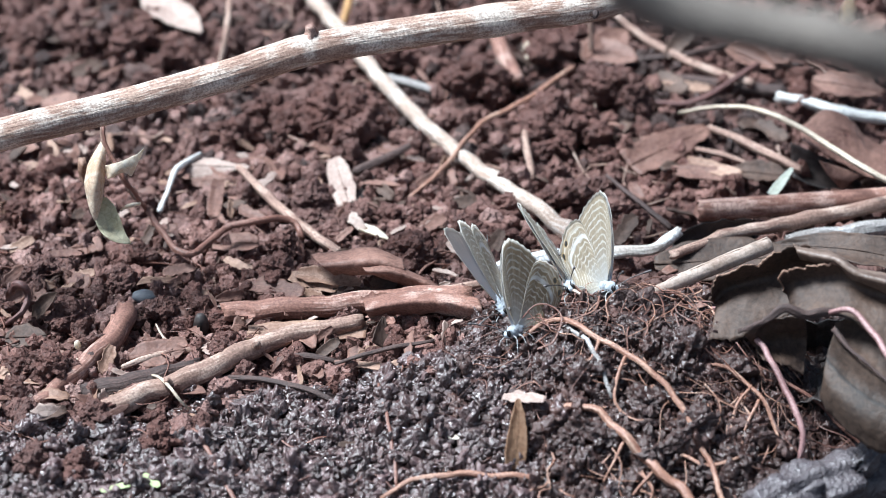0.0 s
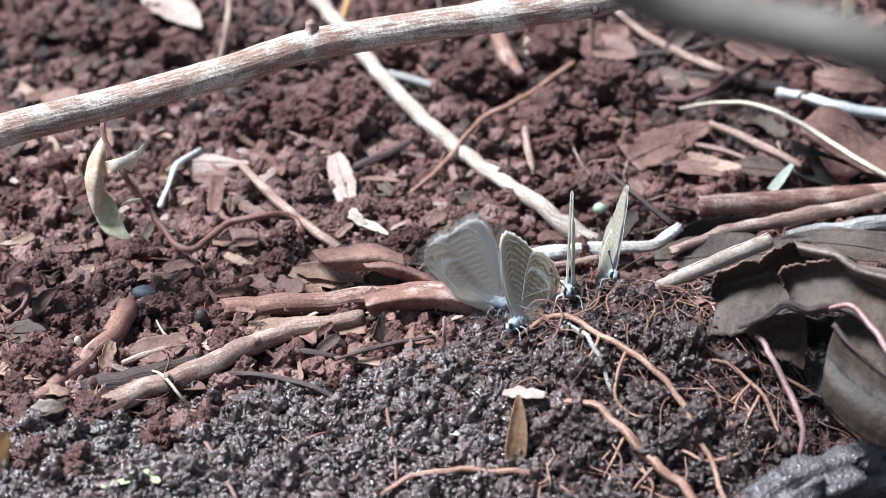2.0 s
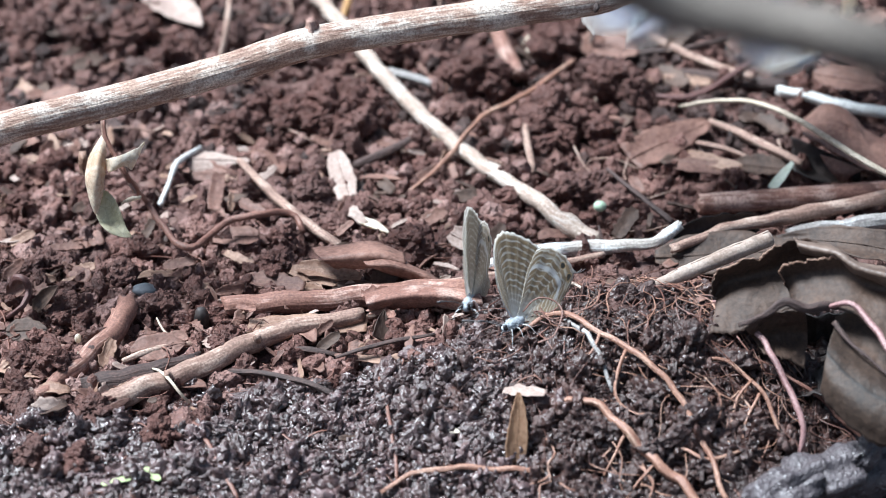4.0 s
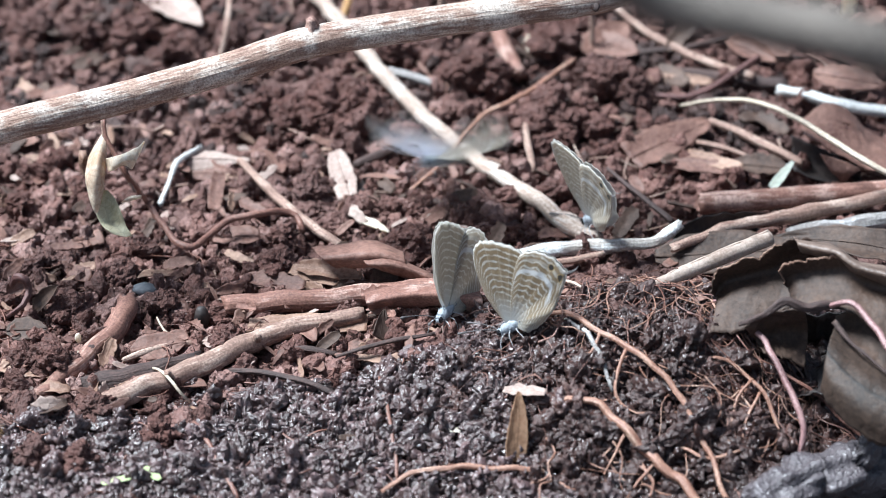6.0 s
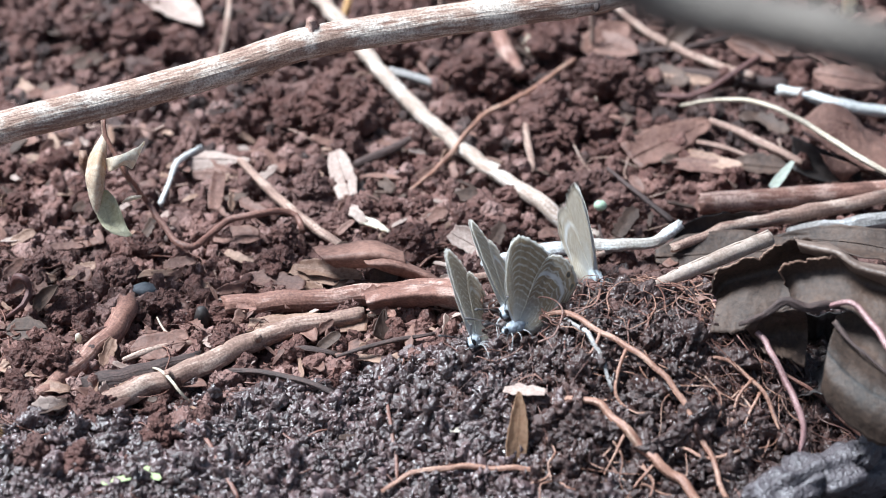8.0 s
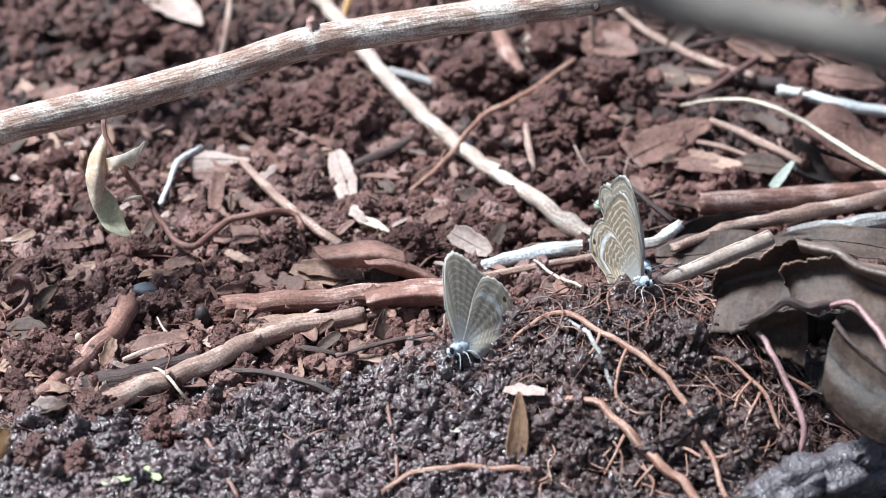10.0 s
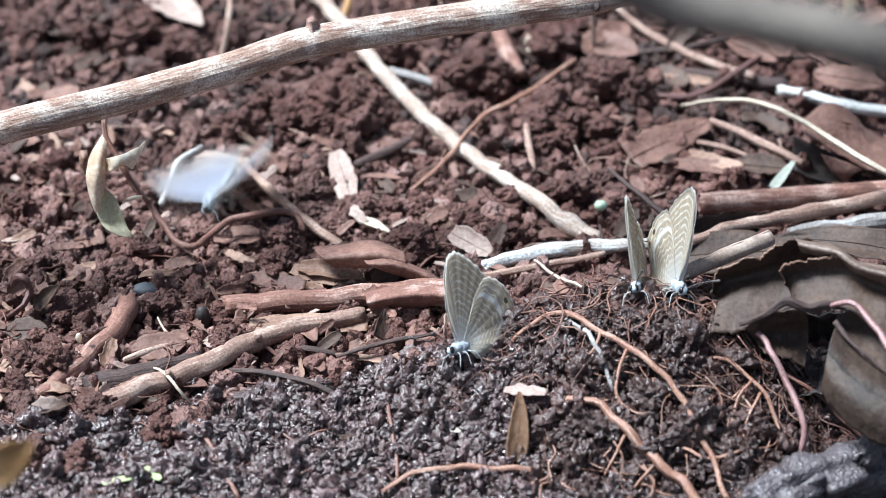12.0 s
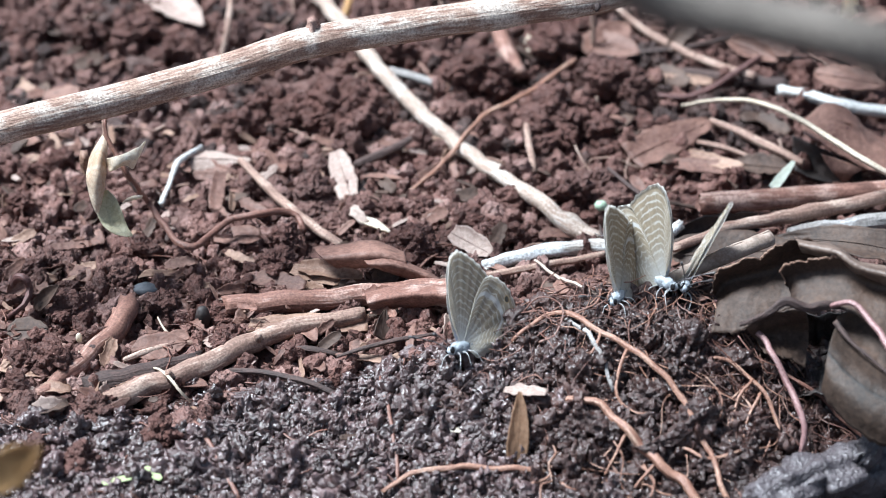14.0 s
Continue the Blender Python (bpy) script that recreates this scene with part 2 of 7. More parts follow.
def wing_under(name, hind, low, high):
    """Underside: beige-brown with rows of wavy white bars; UV runs from the hinge out (u) and round the wing (v)."""
    g = Graph(name)
    split = g.node("ShaderNodeSeparateXYZ", Vector=g.coords.outputs["UV"])
    u, v = split.outputs[0], split.outputs[1]
    cells = 10.0 if hind else 7.0
    cell = g.math("FLOOR", g.math("MULTIPLY", v, cells))
    shift = g.node("ShaderNodeTexWhiteNoise", Vector=g.node("ShaderNodeCombineXYZ", X=cell, Y=3.0 if hind else 8.0).outputs[0]).outputs["Value"]
    within = g.math("PINGPONG", g.math("MULTIPLY", v, cells), 0.5)
    wave = g.math("ADD", g.math("MULTIPLY", u, 12.5 if hind else 13.5), g.math("ADD", g.math("MULTIPLY", shift, 0.7 if hind else 0.3), g.math("MULTIPLY", within, 0.5 if hind else 0.16)))
    wave = g.math("ADD", wave, g.math("MULTIPLY", g.noise(520, 3), 1.1))
    fold = g.math("PINGPONG", wave, 0.5)
    bars = g.ramp(fold, (0.02, 0.75), (0.06, 1.0), (0.10, 0.9), (0.18, 0.0))
    lines = g.math("MULTIPLY", bars, g.ramp(u, (0.15, 0.3), (0.35, 1.0)))
    lines = g.math("MULTIPLY", lines, g.ramp(g.noise(700, 2), (0.36, 0.3), (0.5, 1.0)))
    base = g.ramp(g.noise(500, 4), (0.3, low), (0.7, high))
    colour = g.mix(g.math("MULTIPLY", lines, 0.72), base, (0.90, 0.89, 0.84))
    tip = g.ramp(v, (0.46, 0.0), (0.54, 1.0))
    if hind:
        wide = g.ramp(g.math("ADD", u, g.math("MULTIPLY", g.noise(420, 2), 0.06)), (0.725, 0.0), (0.75, 0.85), (0.785, 0.85), (0.81, 0.0))
        colour = g.mix(g.math("MULTIPLY", wide, tip), colour, (0.90, 0.90, 0.89))
        rim = g.ramp(u, (0.86, 0.0), (0.875, 0.5), (0.895, 0.5), (0.91, 0.0))
        colour = g.mix(g.math("MULTIPLY", rim, tip), colour, (0.72, 0.69, 0.62))
    veins = g.ramp(within, (0.0, 0.5), (0.05, 0.0))
    colour = g.mix(g.math("MULTIPLY", veins, 0.7), colour, (0.80, 0.77, 0.70))
    edge = g.math("MULTIPLY", tip, g.ramp(u, (0.95, 0.0), (0.96, 0.45), (0.972, 0.45), (0.98, 0.0))) if hind else g.ramp(u, (0.95, 0.0), (0.96, 0.45), (0.972, 0.45), (0.98, 0.0))
    colour = g.mix(edge, colour, (0.13, 0.11, 0.09))
    colour = g.mix(g.ramp(u, (0.976, 0.0), (0.984, 1.0)), colour, (0.66, 0.63, 0.58))
    dust = g.ramp(g.math("ADD", u, g.math("MULTIPLY", g.noise(900, 3), 0.15)), (0.14, 0.6), (0.5, 0.0))
    colour = g.mix(dust, colour, (0.74, 0.77, 0.77))
    if hind:
        colour = g.mix(g.ramp(g.math("ADD", v, g.math("MULTIPLY", g.noise(900, 3), 0.1)), (0.2, 0.4), (0.5, 0.0)), colour, (0.70, 0.72, 0.68))
    if hind:
        for u0, v0 in ((0.90, 0.71), (0.90, 0.615)):
            far = g.math("SQRT", g.math("ADD", g.math("POWER", g.math("MULTIPLY", g.math("SUBTRACT", u, u0), 12.0), 2.0), g.math("POWER", g.math("MULTIPLY", g.math("SUBTRACT", v, v0), 20.0), 2.0)))
            colour = g.mix(g.ramp(far, (0.44, 0.9), (0.6, 0.0)), colour, (0.66, 0.45, 0.16))
            colour = g.mix(g.ramp(far, (0.36, 1.0), (0.46, 0.0)), colour, (0.012, 0.012, 0.012))
    g.done(colour, 0.7, g.bump(g.noise(4000), 0.00006, 0.5), Sheen_Weight=0.1)
    return g.sheer(g.mix(0.45, colour, (1.0, 0.97, 0.90)), 0.5)


def wing_upper(name):
    g = Graph(name)
    split = g.node("ShaderNodeSeparateXYZ", Vector=g.coords.outputs["UV"])
    u = split.outputs[0]
    colour = g.ramp(u, (0.0, (0.20, 0.27, 0.46)), (0.5, (0.18, 0.24, 0.41)), (0.8, (0.17, 0.20, 0.29)), (0.95, (0.28, 0.26, 0.28)), (0.975, (0.62, 0.6, 0.57)))
    colour = g.mix(g.math("MULTIPLY", g.noise(900, 3), 0.25), colour, (0.45, 0.48, 0.55))
    g.done(colour, 0.6, g.bump(g.noise(4000), 0.00006), Sheen_Weight=0.1)
    return g.sheer((0.95, 0.93, 0.90, 1.0), 0.6)


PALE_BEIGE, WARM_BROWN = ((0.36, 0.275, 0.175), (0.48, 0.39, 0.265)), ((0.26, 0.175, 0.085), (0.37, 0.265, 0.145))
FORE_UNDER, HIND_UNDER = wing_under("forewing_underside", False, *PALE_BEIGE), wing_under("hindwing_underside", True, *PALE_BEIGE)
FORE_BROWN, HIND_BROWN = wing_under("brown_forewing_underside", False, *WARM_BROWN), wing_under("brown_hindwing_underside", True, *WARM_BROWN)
WING_UPPER = wing_upper("wing_upperside")


# ---- builders ----
MM = 0.001


def mesh_of(name, verts, faces, mats, uvs=None, slots=None, smooth=True):
    """A mesh from vertices in millimetres; uvs: one pair a vertex; slots: one material index a face."""
    me = bpy.data.meshes.new(name)
    me.from_pydata((np.asarray(verts, float) * MM).tolist(), [], faces)
    for m in mats if isinstance(mats, (list, tuple)) else [mats]:
        me.materials.append(m)
    if uvs is not None:
        layer = me.uv_layers.new(name="UVMap")
        index = np.empty(len(me.loops), np.int32)
        me.loops.foreach_get("vertex_index", index)
        layer.data.foreach_set("uv", np.asarray(uvs, np.float32)[index].ravel())
    if slots is not None:
        me.polygons.foreach_set("material_index", np.asarray(slots, np.int32))
    me.polygons.foreach_set("use_smooth", np.full(len(me.polygons), smooth))
    me.update()
    return me


def part(name, mesh, parent=None, label="", at=None):
    ob = new(name, mesh)
    ob.parent = parent
    if at is not None:
        ob.matrix_basis = at
    return tagged(ob, label) if label else ob


def thing(name, mesh, label, category, group="", kind=""):
    return tagged(new(name, mesh), label, category, group, kind)


def spline(points, step=1.2):
    """Catmull-Rom through the control points (x, y, z, ...), sampled about every step millimetres."""
    p = [np.array(q, float) for q in points]
    p = [2 * p[0] - p[1], *p, 2 * p[-1] - p[-2]]
    out = []
    for a, b, c, d in zip(p, p[1:], p[2:], p[3:]):
        n = max(2, int(np.linalg.norm((c - b)[:3]) / step))
        for i in range(n):
            t = i / n
            out.append(0.5 * (2 * b + (c - a) * t + (2 * a - 5 * b + 4 * c - d) * t * t + (3 * b - a - 3 * c + d) * t ** 3))
    out.append(p[-2])
    return np.array(out)


def tube_data(points, radii, sides=10, rough=0.08, step=1.2, seed=0, wave=0.25, knots=()):
    """Vertices, faces and UVs of a tapered, slightly uneven stem. radii: from the first point to the last.
    knots: (place 0..1, swelling) along it."""
    rng = np.random.default_rng(seed + 7)
    line = spline(points, step)
    n = len(line)
    s = np.concatenate([[0], np.cumsum(np.linalg.norm(np.diff(line, axis=0), axis=1))])
    f = s / s[-1]
    r = np.interp(f, np.linspace(0, 1, len(radii)), radii)
    for place, swell in knots:
        r = r * (1 + swell * np.exp(-((f - place) * s[-1] / (1.3 * r.mean())) ** 2))
    wob = np.array([[noise.noise(Vector((v * 0.25 + seed, k * 9.1, seed * 3.3))) for k in range(3)] for v in s])
    line = line + wob * (wave * r.mean())
    tangent = np.gradient(line, axis=0)
    tangent /= np.linalg.norm(tangent, axis=1)[:, None]
    side = np.cross(tangent[0], (0.3, 0.2, 1.0))
    verts, uvs = [], []
    for i in range(n):
        side = side - tangent[i] * side.dot(tangent[i])
        side /= np.linalg.norm(side)
        other = np.cross(tangent[i], side)
        for k in range(sides + 1):
            a = 2 * math.pi * (k % sides) / sides
            bump = 1 + rough * noise.noise(Vector((math.cos(a) * 1.3 + seed, math.sin(a) * 1.3, s[i] * 0.35))) \
                + rough * 0.7 * noise.noise(Vector((math.cos(a) * 4 + seed, math.sin(a) * 4, s[i] * 0.12)))
            verts.append(line[i] + r[i] * bump * (math.cos(a) * side + math.sin(a) * other))
            uvs.append((r.mean() * 6.28 * k / sides, s[i]))
    w = sides + 1
    faces = [(i * w + k, i * w + k + 1, (i + 1) * w + k + 1, (i + 1) * w + k) for i in range(n - 1) for k in range(sides)]
    for i, out in ((0, -0.35), (n - 1, 0.35)):
        c = len(verts)
        verts.append(line[i] + tangent[i] * out * r[i] * rng.uniform(0.3, 1.2))
        uvs.append((0, s[i]))
        ring = [(i * w + k, i * w + k + 1, c) for k in range(sides)]
        faces += [tuple(reversed(q)) for q in ring] if i == 0 else ring
        jag = rng.uniform(-0.5, 0.5, sides)
        for k in range(w):
            verts[i * w + k] = verts[i * w + k] + tangent[i] * r[i] * jag[k % sides]
    return verts, faces, uvs


def joined(datas):
    verts, faces, uvs = [], [], []
    for v, f, u in datas:
        k = len(verts)
        verts += list(v)
        uvs += list(u)
        faces += [tuple(i + k for i in q) for q in f]
    return verts, faces, uvs


STEMS = [0]


def stem(name, label, category, points, radii, mat, sides=10, rough=0.08, wave=0.25, knots=(), step=1.2, group="", forks=()):
    """A stick, twig or root lying or standing in the place; forks: more (points, radii), each a part of its own."""
    STEMS[0] += 1
    wave = 1.5 if name == "root" else wave
    v, f, u = tube_data(points, radii, sides, rough, step, STEMS[0], wave, knots)
    ob = thing(name, mesh_of(name, v, f, mat, u), label, category, group)
    for k, (pts, rad) in enumerate(forks):
        v, f, u = tube_data(pts, rad, max(6, sides - 2), rough, step, STEMS[0] * 31 + k, wave)
        part("side_shoot", mesh_of("side_shoot", v, f, mat, u), ob)
    return ob


def leaf_data(base, tip, width, roll=0.0, bow=0.0, curl=0.0, twist=0.0, shape=(0.35, 0.8, 1.0, 0.75, 0.05), ragged=0.06, seed=0, thick=0.16, na=20, nc=12, wrinkle=0.04, face=None):
    """A dead leaf from base to tip (mm). roll turns its face about its length (degrees), bow arches it along, curl rolls its edges up
    (degrees from edge to edge), twist winds it. A positive roll tips the face towards -y; face: which way it faces before the roll."""
    base, tip = np.array(base, float), np.array(tip, float)
    axis = tip - base
    length = np.linalg.norm(axis)
    axis /= length
    up = np.array((0, 0, 1.0)) if abs(axis[2]) < 0.9 else np.array((0, -1.0, 0.3))
    up = up if face is None else np.array(face, float)
    side0 = np.cross(axis, up)
    side0 /= np.linalg.norm(side0)
    up0 = np.cross(side0, axis)
    side0 = -side0 if side0[1] < 0 else side0
    verts, uvs = [], []
    for layer in (0, 1):
        for i in range(na + 1):
            u = i / na
            half = 0.5 * width * np.interp(u, np.linspace(0, 1, len(shape)), shape)
            a = radians(roll + twist * u)
            side, face = side0 * math.cos(a) + up0 * math.sin(a), up0 * math.cos(a) - side0 * math.sin(a)
            centre = base + axis * length * u + face * (bow * length * 4 * u * (1 - u))
            for j in range(nc + 1):
                v = j / nc
                e = 2 * v - 1
                h = half * (1 + ragged * 2.5 * noise.noise(Vector((u * 9 + seed, 3.0 if e > 0 else 7.0, seed * 1.7))) * abs(e))
                c = radians(curl) / 2
                if abs(c) > 0.02:
                    x, y = h * math.sin(c * e) / c, h * (1 - math.cos(c * e)) / c
                else:
                    x, y = h * e, 0.0
                y += wrinkle * width * noise.noise(Vector((u * 4 + seed, e * 1.6, seed * 2.1))) + 0.4 * wrinkle * width * noise.noise(Vector((u * 13 + seed, e * 5, seed)))
                y += 0.05 * thick * abs(e) + (thick if layer else 0.0)
                verts.append(centre + side * x + face * y)
                uvs.append((u, v))
    w, k = nc + 1, (na + 1) * (nc + 1)
    faces = []
    for i in range(na):
        for j in range(nc):
            q = (i * w + j, i * w + j + 1, (i + 1) * w + j + 1, (i + 1) * w + j)
            faces += [q, tuple(k + p for p in reversed(q))]
    rim = [i * w for i in range(na + 1)] + [na * w + j for j in range(1, nc + 1)] + [i * w + nc for i in range(na - 1, -1, -1)] + [j for j in range(nc - 1, 0, -1)]
    for p, q in zip(rim, rim[1:] + rim[:1]):
        faces.append((p, q, k + q, k + p))
    return verts, faces, uvs


def loft(rows, seed, crumple=0.3, ragged=0.0, thick=0.22, n=60, across=26, torn=0.0):
    """A thin, slightly crumpled skin laid over a few cross lines, from the first to the last; ragged frays the first line, torn the last."""
    lines = []
    for row in rows:
        q = spline(row, 0.5)
        s = np.concatenate([[0], np.cumsum(np.linalg.norm(np.diff(q, axis=0), axis=1))])
        lines.append(np.array([np.interp(np.linspace(0, s[-1], n + 1), s, q[:, k]) for k in range(3)]).T)
    grid = np.zeros((n + 1, across + 1, 3))
    for i in range(n + 1):
        q = spline([line[i] for line in lines], 0.3)
        grid[i] = np.array([np.interp(np.linspace(0, len(q) - 1, across + 1), range(len(q)), q[:, k]) for k in range(3)]).T
    along, down = np.gradient(grid, axis=0), np.gradient(grid, axis=1)
    normal = np.cross(along, down)
    normal /= np.linalg.norm(normal, axis=2)[:, :, None] + 1e-9
    if normal[n // 2, across // 2, 1] > 0:
        normal = -normal
    out, uvs = grid.copy(), []
    for i in range(n + 1):
        for j in range(across + 1):
            p, t = Vector(grid[i, j]), j / across
            d = crumple * (noise.noise(p * 0.22 + Vector((seed, 0, 0))) + 0.5 * noise.noise(p * 0.6 + Vector((0, seed, 0))) + 0.16 * noise.noise(p * 1.8))
            out[i, j] += normal[i, j] * d
            fray = ragged * max(0.0, 1 - t * 5) + torn * max(0.0, 1 - (1 - t) * 5)
            out[i, j] += down[i, j] / (np.linalg.norm(down[i, j]) + 1e-9) * fray * (noise.noise(p * 0.5 + Vector((seed, 3, 0))) + 0.6 * noise.noise(p * 1.7 + Vector((seed, 5, 0))))
            uvs.append((i / n, t))
    verts = np.concatenate([out.reshape(-1, 3), (out - normal * thick).reshape(-1, 3)])
    w, k = across + 1, (n + 1) * (across + 1)
    faces = []
    for i in range(n):
        for j in range(across):
            q = (i * w + j, i * w + j + 1, (i + 1) * w + j + 1, (i + 1) * w + j)
            faces += [q, tuple(k + p for p in reversed(q))]
    rim = [i * w for i in range(n + 1)] + [n * w + j for j in range(1, w)] + [i * w + w - 1 for i in range(n - 1, -1, -1)] + list(range(w - 2, 0, -1))
    faces += [(p, q, k + q, k + p) for p, q in zip(rim, rim[1:] + rim[:1])]
    return verts, faces, uvs * 2


LEAVES = [0]


def leaf(name, label, base, tip, width, mat, category="dead leaf", stalk=None, group="", **more):
    LEAVES[0] += 1
    more.setdefault("seed", LEAVES[0] * 1.37)
    v, f, u = leaf_data(base, tip, width, **more)
    ob = thing(name, mesh_of(name, v, f, mat, u), label, category, group)
    if width >= 4.4 and abs(more.get("curl", 0)) < 200:
        na, nc = more.get("na", 20), more.get("nc", 12)
        line = [v[(na + 1) * (nc + 1) + i * (nc + 1) + nc // 2] for i in range(0, na + 1, 2)]
        v, f, u = tube_data(line, (0.34, 0.24, 0.1), 6, 0.05, 1.5, LEAVES[0], 0.0)
        part("midrib", mesh_of("midrib", v, f, mat, u), ob)
    if stalk:
        v, f, u = tube_data(stalk, (0.45, 0.3), 6, 0.05, 1.5, LEAVES[0])
        part("stalk", mesh_of("stalk", v, f, mat, u), ob)
    return ob


def ball(level):
    bm = bmesh.new()
    bmesh.ops.create_icosphere(bm, subdivisions=level, radius=1.0)
    v = np.array([p.co[:] for p in bm.verts])
    f = np.array([[p.index for p in q.verts] for q in bm.faces])
    bm.free()
    return v, f


BALLS = {k: ball(k) for k in (1, 2, 3, 4, 5, 6)}


def crumb_shape(level, seed, lump=0.34, crisp=0.2):
    """A crumbly soil crumb of radius about 1, made of smaller lumps."""
    v, f = BALLS[level]
    k = Vector((seed * 5.3, seed * 2.1, seed * 7.7))
    out = []
    for p in v:
        q = Vector(p)
        d = 1 + lump * 1.7 * noise.noise(q * 1.1 + k) + crisp * 1.5 * noise.noise(q * 2.9 + k)
        if level > 1 and crisp > 0.05:
            d += 0.34 * (0.45 - noise.voronoi(q * 1.9 + k)[0][0])
        if level > 2 and crisp > 0.05:
            d += 0.22 * (0.4 - noise.voronoi(q * 4.6 + k)[0][0]) + 0.09 * noise.noise(q * 8 + k)
        if level > 3 and crisp > 0.05:
            d += 0.10 * noise.noise(q * 15 + k)
        out.append(p * d)
    return np.array(out) * (1.0, 0.9, 0.78), f


def oval(name, label, category, at, r, mat, seed, level=3, lump=0.08):
    v, f = crumb_shape(level, seed, lump, 0.02)
    return thing(name, mesh_of(name, v * np.array(r) / (1, 0.9, 0.78) + np.array(at), f.tolist(), mat), label, category)


def smooth_step(a, b, x):
    t = min(1.0, max(0.0, (x - a) / (b - a)))
    return t * t * (3 - 2 * t)


def height(x, y):
    """The lie of the soil, in mm: a wet mound with a hollow beside and before it."""
    sx = 36.0 if x < 34 else 21.0
    sy = 15.0 if y > -36 else 27.0
    m = 13.0 * math.exp(-((x - 34) / sx) ** 2) * math.exp(-((y + 36) / sy) ** 2)
    z = m - 5.0 * smooth_step(-40, -75, y) * smooth_step(-60, -10, x) - 4.0 * smooth_step(52, 75, x) * smooth_step(0, -30, y)
    z += 5.0 * smooth_step(20, 95, y) * smooth_step(-90, -30, x) * smooth_step(160, 110, y)
    return z


def wetness(x, y):
    return smooth_step(30, 44, -y + 0.25 * x + 9 * noise.noise(Vector((x * 0.06, y * 0.06, 2.0))))


# ---- ground ----
def spread(lo, hi, step, far):
    mid = list(np.arange(lo, hi + step, step))
    out, d = [], step
    x = hi
    while x < far:
        d *= 1.35
        x += d
        out.append(x)
    low = [lo + hi - x for x in out][::-1]
    return low + mid + out


def build_ground():
    xs, ys = spread(-98, 98, 0.55, 60000), spread(-80, 135, 0.55, 60000)
    verts = []
    for y in ys:
        for x in xs:
            inside = abs(x) < 130 and -120 < y < 190
            z = height(x, y) - 1.1
            if inside:
                p = Vector((x, y, 0))
                z += 1.1 * noise.noise(p * 0.11) + 0.9 * noise.noise(p * 0.31) + 0.5 * noise.noise(p * 0.9) + 0.26 * noise.noise(p * 2.1)
            else:
                z += 60 * smooth_step(2000, 20000, math.hypot(x, y)) * noise.noise(Vector((x, y, 0)) * 0.0002)
            verts.append((x, y, z))
    w = len(xs)
    faces = [(i * w + j, i * w + j + 1, (i + 1) * w + j + 1, (i + 1) * w + j) for i in range(len(ys) - 1) for j in range(w - 1)]
    return thing("ground", mesh_of("ground", verts, faces, GROUND), "bare red-brown soil, wet and dark on the mound", "ground", kind="structure")


build_ground()


def crumb_field(name, label, mat, count, sizes, keep, seed, level_cut, smooth=True, skew=2.2, lump=0.34, crisp=0.2):
    """Loose crumbs sunk a little into the soil, as one mesh."""
    rng = np.random.default_rng(seed)
    shapes = {lv: [crumb_shape(lv, seed * 10 + k, lump, crisp) for k in range(10)] for lv in (1, 2, 3, 4)}
    allv, allf, base, made = [], [], 0, 0
    while made < count:
        y = rng.uniform(-80, 135)
        half = 84 + 0.16 * (y + 40)
        x = rng.uniform(-half, half)
        if not keep(x, y, rng):
            continue
        made += 1
        r = sizes[0] * (sizes[1] / sizes[0]) ** (rng.random() ** skew)
        lv = 1 if r < level_cut else (2 if r < 1.8 * level_cut else (3 if r < 4 * level_cut else 4))
        v, f = shapes[lv][rng.integers(10)]
        turn = np.array(Euler(rng.uniform(0, 6.28, 3)).to_matrix())
        c = (x, y, height(x, y) - 0.9 + r * rng.uniform(0.0, 0.65))
        allv.append(v @ turn.T * (r * rng.uniform(0.6, 1.4, 3)) + c)
        allf.append(f + base)
        base += len(v)
    v, f = np.concatenate(allv), np.concatenate(allf)
    return thing(name, mesh_of(name, v, f.tolist(), mat, smooth=smooth), label, "soil", kind="stuff")


def shiny(x, y, rng):
    """The lower, left side of the mound is soaked; its right side is only damp."""
    return rng.random() > smooth_step(-6, 26, x + 0.35 * (y + 45))


crumb_field("wet_soil_lumps", "lumpy wet soil on the mound", WET, 700, (1.0, 2.6), lambda x, y, g: y < -10 and shiny(x, y, g) and g.random() < wetness(x, y), 17, 0.3, True, 1.4, 0.4, 0.3)
crumb_field("damp_soil_lumps", "lumpy damp red-brown soil on the mound", DAMP, 700, (1.0, 2.8), lambda x, y, g: y < -10 and not shiny(x, y, g) and g.random() < wetness(x, y), 18, 0.3, True, 1.4, 0.4, 0.3)
crumb_field("damp_soil_crumbs", "dark damp soil crumbs on the mound", DAMP, 9000, (0.25, 1.5), lambda x, y, g: y < -10 and not shiny(x, y, g) and g.random() < wetness(x, y), 8, 0.3, True, 2.4, 0.5, 0.4)
crumb_field("damp_soil_grains", "fine dark damp grains of soil on the mound", DAMP, 3500, (0.14, 0.42), lambda x, y, g: y < -10 and not shiny(x, y, g) and g.random() < wetness(x, y), 9, 0.25, False, 1.0, 0.6, 0.4)
crumb_field("dry_soil_crumbs", "loose dry red-brown soil crumbs on the ground", DRY, 9000, (0.4, 2.7), lambda x, y, g: g.random() > wetness(x, y), 3, 0.62)
crumb_field("wet_soil_crumbs", "small glistening wet soil crumbs on the mound", WET, 8000, (0.22, 1.6), lambda x, y, g: y < -10 and shiny(x, y, g) and g.random() < wetness(x, y), 5, 0.24, True, 2.4, 0.45, 0.3)
crumb_field("soaked_soil_crumbs", "soaked rounded glossy soil crumbs on the mound", WET, 6000, (0.22, 1.1), lambda x, y, g: y < -10 and shiny(x, y, g) and g.random() < wetness(x, y), 13, 0.24, True, 2.0, 0.5, 0.5)
